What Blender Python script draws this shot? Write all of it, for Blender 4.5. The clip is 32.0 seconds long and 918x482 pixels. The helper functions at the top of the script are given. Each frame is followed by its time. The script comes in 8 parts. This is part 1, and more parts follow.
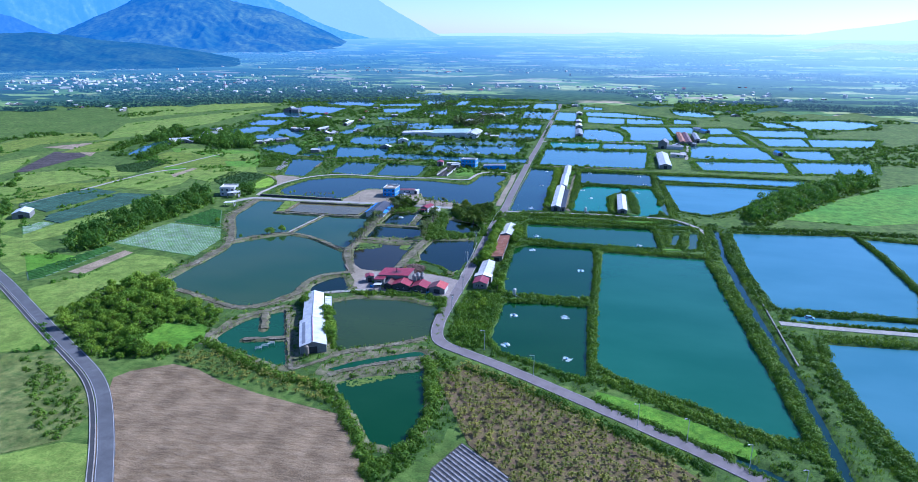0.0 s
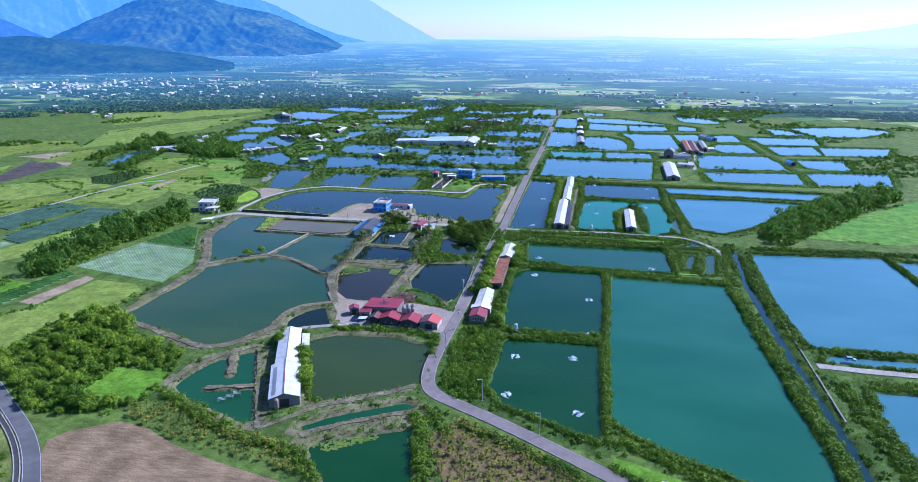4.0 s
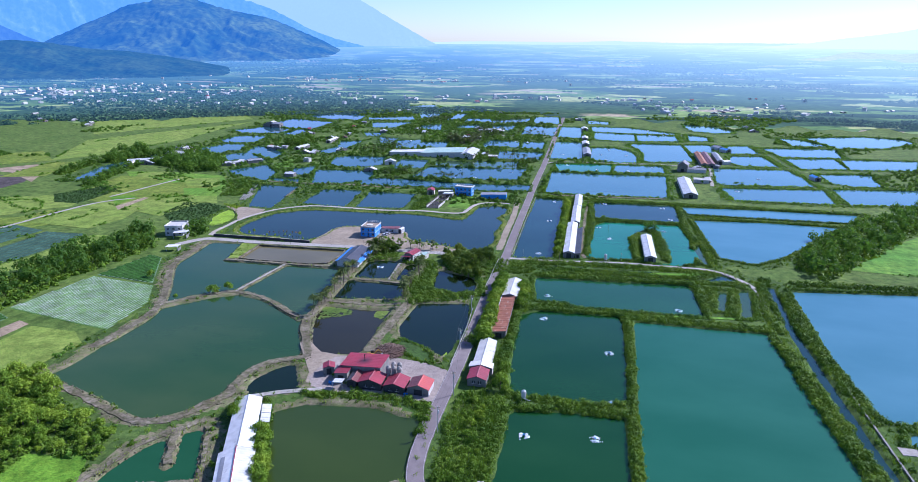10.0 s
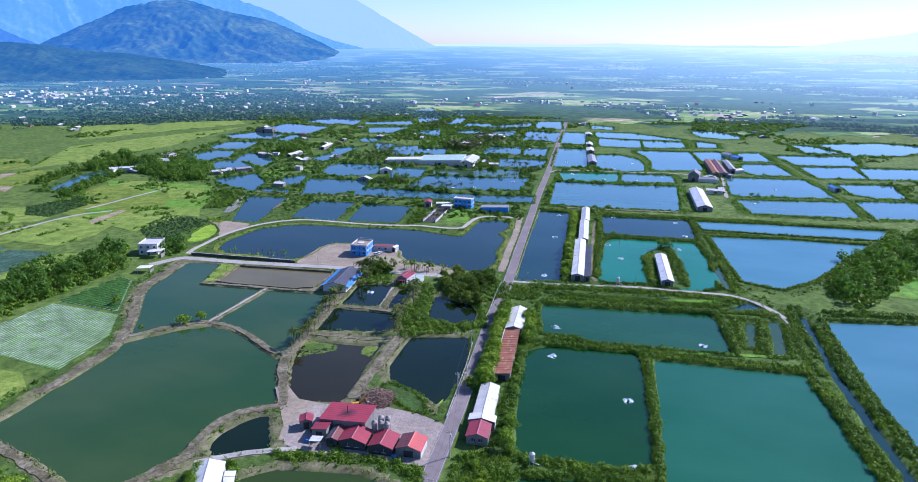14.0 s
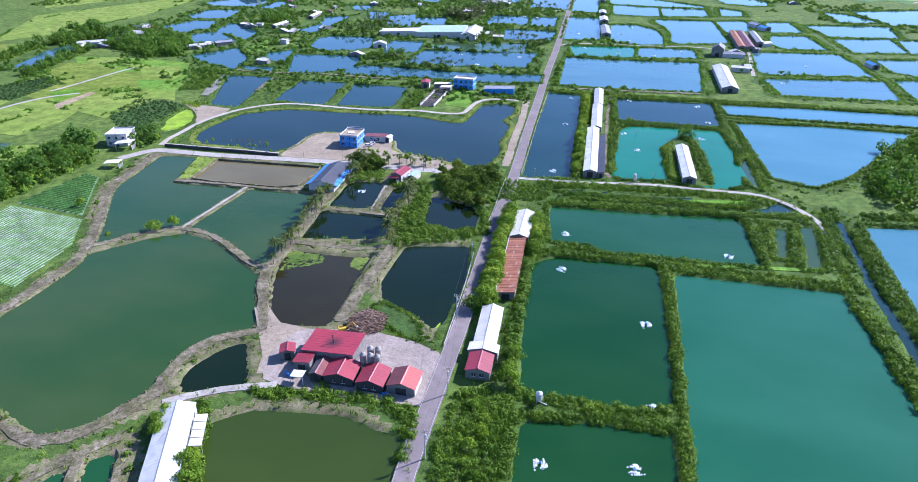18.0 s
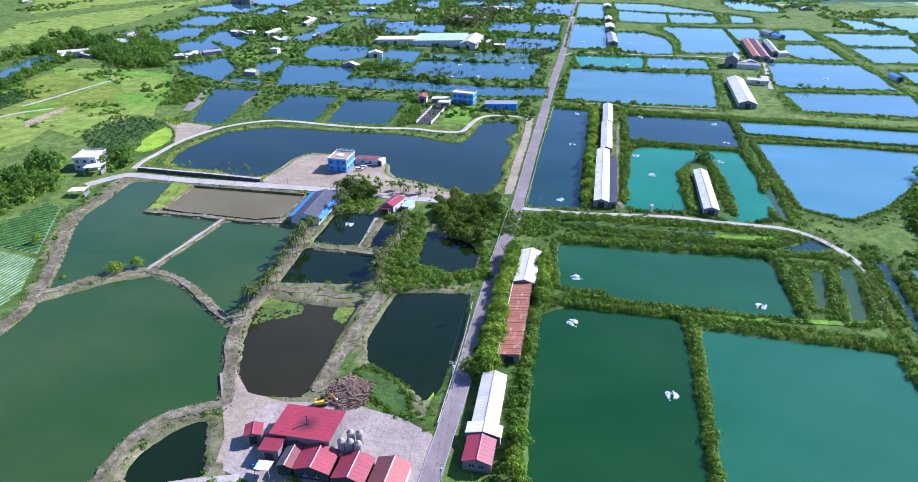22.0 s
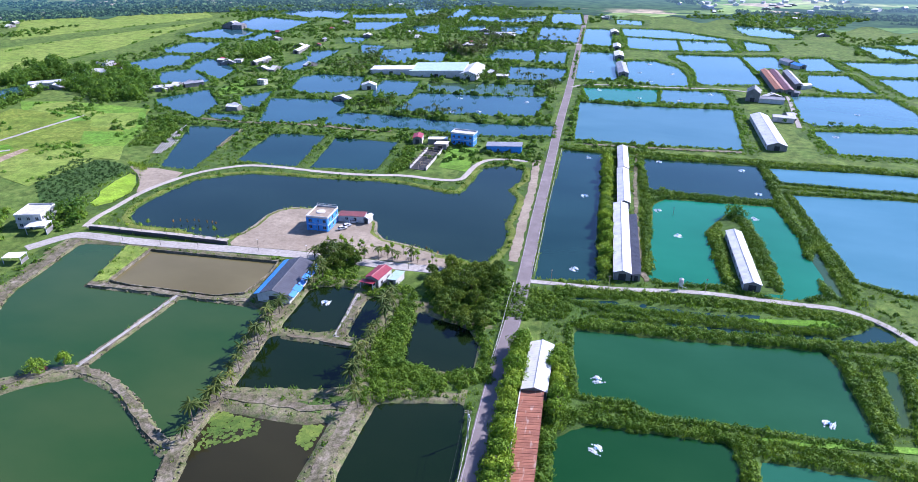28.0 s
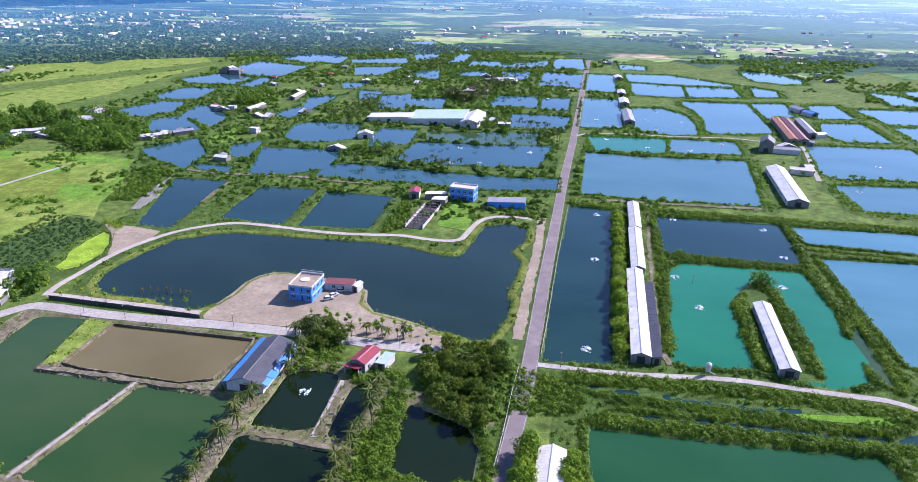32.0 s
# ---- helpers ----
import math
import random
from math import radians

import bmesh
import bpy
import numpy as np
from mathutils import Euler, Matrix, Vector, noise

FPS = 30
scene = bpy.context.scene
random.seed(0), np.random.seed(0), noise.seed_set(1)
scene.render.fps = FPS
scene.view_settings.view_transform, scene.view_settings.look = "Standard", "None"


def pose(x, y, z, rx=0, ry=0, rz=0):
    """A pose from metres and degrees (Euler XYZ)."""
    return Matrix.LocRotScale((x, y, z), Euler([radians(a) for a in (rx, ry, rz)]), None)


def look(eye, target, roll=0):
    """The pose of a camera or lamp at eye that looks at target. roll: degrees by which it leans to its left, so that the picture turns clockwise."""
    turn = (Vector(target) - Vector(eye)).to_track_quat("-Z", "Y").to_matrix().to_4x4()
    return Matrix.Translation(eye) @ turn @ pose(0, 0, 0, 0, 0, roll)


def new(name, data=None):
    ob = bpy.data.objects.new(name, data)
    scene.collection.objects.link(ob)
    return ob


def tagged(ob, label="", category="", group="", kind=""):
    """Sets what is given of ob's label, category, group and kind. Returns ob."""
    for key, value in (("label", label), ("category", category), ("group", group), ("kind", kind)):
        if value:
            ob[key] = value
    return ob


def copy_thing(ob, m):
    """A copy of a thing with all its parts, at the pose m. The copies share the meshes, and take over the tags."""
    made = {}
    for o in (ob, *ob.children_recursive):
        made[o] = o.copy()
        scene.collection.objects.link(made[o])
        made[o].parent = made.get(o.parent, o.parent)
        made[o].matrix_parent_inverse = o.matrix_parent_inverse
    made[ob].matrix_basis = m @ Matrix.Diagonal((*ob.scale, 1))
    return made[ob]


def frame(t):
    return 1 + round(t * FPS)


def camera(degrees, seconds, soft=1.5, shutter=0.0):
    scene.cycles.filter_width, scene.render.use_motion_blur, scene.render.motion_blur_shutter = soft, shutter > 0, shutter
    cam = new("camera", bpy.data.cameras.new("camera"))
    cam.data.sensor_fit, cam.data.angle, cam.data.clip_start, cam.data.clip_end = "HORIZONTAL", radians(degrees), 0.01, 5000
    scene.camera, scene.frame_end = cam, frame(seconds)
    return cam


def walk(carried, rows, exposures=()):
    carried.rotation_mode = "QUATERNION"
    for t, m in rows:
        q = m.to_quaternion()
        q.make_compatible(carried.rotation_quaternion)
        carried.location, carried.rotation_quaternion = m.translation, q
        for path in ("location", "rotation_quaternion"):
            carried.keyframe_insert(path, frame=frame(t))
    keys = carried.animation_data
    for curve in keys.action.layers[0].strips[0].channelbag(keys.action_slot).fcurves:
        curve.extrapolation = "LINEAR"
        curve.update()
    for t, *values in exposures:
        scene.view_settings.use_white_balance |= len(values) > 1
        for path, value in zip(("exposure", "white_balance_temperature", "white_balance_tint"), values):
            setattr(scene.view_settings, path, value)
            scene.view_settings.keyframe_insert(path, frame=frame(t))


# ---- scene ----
cam = camera(70.8, 32.0, soft=0.8)
METRES, EYE, TILT, LEAN, TURN = 263.1, 120.0, 0.0, 0.0, 11.2
ROWS = [
    (0.0, 0.0, 0.0, 0.0, 0.05, -17.78, -0.17),
    (0.5, 0.0008, 0.0174, -0.0, 0.02, -17.74, -0.16),
    (1.0, 0.0016, 0.0347, 0.0001, -0.0, -17.69, -0.17),
    (1.5, 0.0023, 0.052, 0.0001, -0.03, -17.66, -0.17),
    (2.0, 0.003, 0.069, 0.0001, -0.06, -17.63, -0.17),
    (2.5, 0.0038, 0.0858, 0.0003, -0.07, -17.58, -0.17),
    (3.0, 0.0041, 0.1022, 0.0004, -0.1, -17.55, -0.18),
    (3.5, 0.0047, 0.1186, 0.0006, -0.13, -17.52, -0.18),
    (5.5, 0.006, 0.1833, 0.0011, -0.17, -17.39, -0.21),
    (6.0, 0.0066, 0.1997, 0.0008, -0.18, -17.36, -0.2),
    (6.5, 0.0071, 0.2159, 0.0009, -0.19, -17.33, -0.2),
    (7.0, 0.0072, 0.2321, 0.0008, -0.19, -17.29, -0.22),
    (7.5, 0.008, 0.2481, 0.0011, -0.2, -17.27, -0.2),
    (8.0, 0.0083, 0.2642, 0.0011, -0.22, -17.23, -0.22),
    (8.5, 0.0085, 0.2801, 0.0012, -0.23, -17.19, -0.23),
    (9.0, 0.009, 0.2961, 0.0016, -0.22, -17.18, -0.25),
    (9.5, 0.0095, 0.3124, 0.0014, -0.23, -17.14, -0.25),
    (10.0, 0.01, 0.3287, 0.0016, -0.22, -17.11, -0.25),
    (10.5, 0.0103, 0.3449, 0.0018, -0.23, -17.08, -0.26),
    (11.0, 0.0108, 0.3613, 0.002, -0.24, -17.05, -0.24),
    (11.5, 0.011, 0.3777, 0.0024, -0.25, -17.02, -0.25),
    (12.0, 0.0116, 0.3939, 0.0027, -0.25, -17.0, -0.25),
    (12.5, 0.0119, 0.4104, 0.0028, -0.25, -16.98, -0.26),
    (13.0, 0.0124, 0.4268, 0.0029, -0.26, -16.97, -0.26),
    (13.5, 0.0129, 0.4429, 0.003, -0.25, -16.95, -0.28),
    (14.0, 0.0132, 0.4591, 0.0031, -0.23, -16.94, -0.29),
    (14.5, 0.0135, 0.4751, 0.0025, -0.22, -17.11, -0.29),
    (15.0, 0.0141, 0.4907, 0.001, -0.19, -19.4, -0.27),
    (15.5, 0.0147, 0.5069, 0.0009, -0.14, -23.85, -0.24),
    (17.5, 0.0171, 0.5716, 0.0037, -0.09, -28.3, -0.19),
    (18.0, 0.0177, 0.5869, 0.0042, -0.07, -28.28, -0.17),
    (18.5, 0.0184, 0.6024, 0.0043, -0.05, -28.27, -0.17),
    (19.0, 0.0187, 0.6177, 0.0044, -0.06, -28.24, -0.17),
    (19.5, 0.0195, 0.633, 0.0045, -0.04, -28.22, -0.17),
    (20.0, 0.0204, 0.6484, 0.0044, -0.03, -28.2, -0.14),
    (20.5, 0.0207, 0.6637, 0.0047, -0.04, -28.2, -0.16),
    (21.0, 0.0213, 0.679, 0.0049, -0.01, -28.18, -0.16),
    (21.5, 0.0219, 0.6943, 0.0052, 0.0, -28.18, -0.15),
    (22.0, 0.0225, 0.7097, 0.0054, 0.02, -28.17, -0.16),
    (22.5, 0.0232, 0.7251, 0.0055, 0.04, -28.15, -0.16),
    (23.0, 0.0236, 0.7404, 0.0058, 0.06, -28.14, -0.16),
    (23.5, 0.0243, 0.7557, 0.0059, 0.07, -28.12, -0.17),
    (24.0, 0.0249, 0.7709, 0.0059, 0.08, -28.1, -0.17),
    (24.5, 0.0255, 0.786, 0.0061, 0.11, -28.1, -0.17),
    (25.0, 0.0261, 0.8009, 0.0065, 0.12, -28.09, -0.16),
    (25.5, 0.0268, 0.8159, 0.0066, 0.13, -28.06, -0.17),
    (27.5, 0.029, 0.8742, 0.0082, 0.21, -27.26, -0.2),
    (28.0, 0.0295, 0.8885, 0.0086, 0.22, -26.67, -0.21),
    (28.5, 0.0298, 0.9025, 0.0087, 0.23, -26.04, -0.22),
    (29.0, 0.0302, 0.9166, 0.0088, 0.25, -25.45, -0.23),
    (29.5, 0.0308, 0.9305, 0.0089, 0.27, -24.86, -0.23),
    (30.0, 0.0312, 0.9443, 0.0089, 0.28, -24.3, -0.25),
    (30.5, 0.0318, 0.958, 0.0089, 0.31, -23.95, -0.25),
    (31.0, 0.0324, 0.9719, 0.009, 0.33, -23.59, -0.25),
    (31.5, 0.0329, 0.9855, 0.0092, 0.35, -23.3, -0.25),
    (32.0, 0.0335, 0.9991, 0.0093, 0.37, -23.3, -0.26),
]
walk(cam, [(t, pose(0, 0, EYE, TILT, LEAN, TURN) @ pose(METRES * x, METRES * y, METRES * z, 90 + pitch, roll, yaw)) for t, x, y, z, yaw, pitch, roll in ROWS],
     exposures=[(0, 0.5, 4720, 21), (3.5, 0.51, 4920, 23), (6, 0.52, 5220, 27), (14, 0.52, 5290, 28), (17, 0.93, 5380, 27), (26, 0.98, 5380, 29), (29, 0.93, 5540, 31), (32, 0.84, 5740, 34)])

# ---------------------------------------------------------------- sky and sun
SUN_AZ, SUN_EL = 51.0, 38.0          # azimuth from +y towards +x
world = bpy.data.worlds.new("world")
scene.world = world
world.use_nodes = True
wn = world.node_tree.nodes
sky = wn.new("ShaderNodeTexSky")
sky.sky_type = "NISHITA"
sky.sun_disc = False
sky.sun_elevation = radians(SUN_EL)
sky.sun_rotation = radians(SUN_AZ)
sky.air_density, sky.dust_density, sky.ozone_density = 1.0, 0.25, 6.0
wn["Background"].inputs["Strength"].default_value = 0.108
world.node_tree.links.new(sky.outputs[0], wn["Background"].inputs["Color"])
sun = new("sun", bpy.data.lights.new("sun", "SUN"))
sun.data.energy, sun.data.angle, sun.data.color = 5.0, radians(0.6), (1.0, 0.95, 0.86)
sun_from = Vector((math.sin(radians(SUN_AZ)) * math.cos(radians(SUN_EL)), math.cos(radians(SUN_AZ)) * math.cos(radians(SUN_EL)), math.sin(radians(SUN_EL))))
sun.matrix_world = look(sun_from * 500, (0, 0, 0))


# ---------------------------------------------------------------- materials
def node_material(name):
    m = bpy.data.materials.new(name)
    m.use_nodes = True
    return m, m.node_tree.nodes, m.node_tree.links, m.node_tree.nodes["Principled BSDF"]


def noise_node(N, L, scale, detail=4, stretch=(1, 1, 1), rot=0.0):
    geo = N.new("ShaderNodeNewGeometry")
    mp = N.new("ShaderNodeMapping")
    mp.inputs["Scale"].default_value = stretch
    mp.inputs["Rotation"].default_value = (0, 0, radians(rot))
    n = N.new("ShaderNodeTexNoise")
    n.inputs["Scale"].default_value = scale
    n.inputs["Detail"].default_value = detail
    L.new(geo.outputs["Position"], mp.inputs["Vector"])
    L.new(mp.outputs[0], n.inputs["Vector"])
    return n.outputs["Fac"]


def ramp(N, L, fac, stops):
    r = N.new("ShaderNodeValToRGB")
    r.color_ramp.elements[0].position, r.color_ramp.elements[0].color = stops[0][0], (*stops[0][1], 1)
    r.color_ramp.elements[1].position, r.color_ramp.elements[1].color = stops[-1][0], (*stops[-1][1], 1)
    for p, c in stops[1:-1]:
        r.color_ramp.elements.new(p).color = (*c, 1)
    L.new(fac, r.inputs["Fac"])
    return r.outputs["Color"]


def mix(N, L, fac, a, b, mode="MIX"):
    x = N.new("ShaderNodeMix")
    x.data_type, x.blend_type = "RGBA", mode
    for sock, v in ((x.inputs[0], fac), (x.inputs[6], a), (x.inputs[7], b)):
        if isinstance(v, (int, float)):
            sock.default_value = v
        elif isinstance(v, tuple):
            sock.default_value = (*v, 1)
        else:
            L.new(v, sock)
    return x.outputs[2]


def bump(N, L, fac, strength, dist, B):
    b = N.new("ShaderNodeBump")
    b.inputs["Strength"].default_value, b.inputs["Distance"].default_value = strength, dist
    L.new(fac, b.inputs["Height"])
    L.new(b.outputs[0], B.inputs["Normal"])


def earthy(name, c0, c1, c2, big=0.03, small=0.7, rough=0.95, relief=0.5, stretch=(1, 1, 1), rot=0.0, grit=0.45):
    """Ground cover: two scales of patchiness and a fine relief."""
    m, N, L, B = node_material(name)
    a = ramp(N, L, noise_node(N, L, big, 6), [(0.35, c0), (0.65, c1)])
    f = noise_node(N, L, small, 5, stretch, rot)
    r = ramp(N, L, f, [(0.35, (0, 0, 0)), (0.7, (1, 1, 1))])
    g = ramp(N, L, noise_node(N, L, 2.2, 4), [(0.3, (1 - grit,) * 3), (0.7, (1 + grit * 0.6,) * 3)])
    h = ramp(N, L, noise_node(N, L, 0.13, 5), [(0.35, (1 - grit * 0.6,) * 3), (0.65, (1 + grit * 0.4,) * 3)])
    c = mix(N, L, 1.0, mix(N, L, 1.0, mix(N, L, r, a, c2), g, "MULTIPLY"), h, "MULTIPLY")
    L.new(c, B.inputs["Base Color"])
    B.inputs["Roughness"].default_value = rough
    B.inputs["Specular IOR Level"].default_value = 0.125
    bump(N, L, f, relief, 0.5, B)
    return m


def foliage(name, dark, light, tint, trans=0.25):
    """Leaves: a soft spread of greens from leaf to leaf, from clump to clump and from plant to plant."""
    m, N, L, B = node_material(name)
    geo = N.new("ShaderNodeNewGeometry")
    info = N.new("ShaderNodeObjectInfo")
    dark = tuple(0.5 * d + 0.5 * l for d, l in zip(dark, light))
    tint = tuple(0.5 * d + 0.5 * l for d, l in zip(tint, light))
    a = ramp(N, L, geo.outputs["Random Per Island"], [(0.0, dark), (0.7, light), (1.0, tint)])
    p = ramp(N, L, noise_node(N, L, 0.09, 3), [(0.35, (0.72, 0.8, 0.7)), (0.65, (1.2, 1.12, 1.0))])
    c = mix(N, L, 1.0, a, p, "MULTIPLY")
    k = ramp(N, L, noise_node(N, L, 0.5, 3), [(0.3, (0.68, 0.74, 0.7)), (0.7, (1.25, 1.18, 1.05))])
    c = mix(N, L, 1.0, c, k, "MULTIPLY")
    q = ramp(N, L, info.outputs["Random"], [(0.0, (0.72, 0.8, 0.75)), (1.0, (1.28, 1.16, 1.0))])
    c = mix(N, L, 1.0, c, q, "MULTIPLY")
    L.new(c, B.inputs["Base Color"])
    B.inputs["Roughness"].default_value = 0.6
    B.inputs["Specular IOR Level"].default_value = 0.12
    tr = N.new("ShaderNodeBsdfTranslucent")
    L.new(mix(N, L, 1.0, c, (1.5, 1.45, 0.9), "MULTIPLY"), tr.inputs["Color"])
    mx = N.new("ShaderNodeMixShader")
    mx.inputs[0].default_value = trans
    L.new(B.outputs[0], mx.inputs[1])
    L.new(tr.outputs[0], mx.inputs[2])
    L.new(mx.outputs[0], N["Material Output"].inputs["Surface"])
    return m


def water(name, deep, shallow, rough=0.05, ripple=0.03):
    m, N, L, B = node_material(name)
    c = ramp(N, L, noise_node(N, L, 0.018, 5, (1, 1.7, 1), 20), [(0.35, deep), (0.7, shallow)])
    L.new(c, B.inputs["Base Color"])
    r = ramp(N, L, noise_node(N, L, 0.03, 4, (1, 2.5, 1), 35), [(0.4, (rough,) * 3), (0.7, (rough * 2.2,) * 3)])
    L.new(r, B.inputs["Roughness"])
    B.inputs["IOR"].default_value = 1.33
    bump(N, L, noise_node(N, L, 0.9, 3, (1, 2, 1), 25), ripple, 0.25, B)
    return m


def metal_sheet(name, base, worn, rust=(0.18, 0.08, 0.04), amount=0.2, rough=0.45):
    m, N, L, B = node_material(name)
    a = ramp(N, L, noise_node(N, L, 0.35, 5), [(0.35, base), (0.7, worn)])
    lo = 0.78 - amount
    f = ramp(N, L, noise_node(N, L, 0.8, 8, (1, 0.3, 1)), [(lo, (0, 0, 0)), (lo + 0.12, (1, 1, 1))])
    info = N.new("ShaderNodeObjectInfo")
    v = ramp(N, L, info.outputs["Random"], [(0.0, (0.82, 0.82, 0.82)), (1.0, (1.1, 1.1, 1.1))])
    L.new(mix(N, L, 1.0, mix(N, L, f, a, rust), v, "MULTIPLY"), B.inputs["Base Color"])
    B.inputs["Roughness"].default_value = rough
    bump(N, L, noise_node(N, L, 2.5, 3), 0.1, 0.1, B)
    return m


def plaster(name, c0, c1, rough=0.8):
    m, N, L, B = node_material(name)
    a = ramp(N, L, noise_node(N, L, 0.5, 6), [(0.3, c0), (0.7, c1)])
    g = ramp(N, L, noise_node(N, L, 2.0, 6, (1, 1, 0.3)), [(0.5, (1, 1, 1)), (0.8, (0.72, 0.7, 0.66))])
    L.new(mix(N, L, 1.0, a, g, "MULTIPLY"), B.inputs["Base Color"])
    B.inputs["Roughness"].default_value = rough
    return m


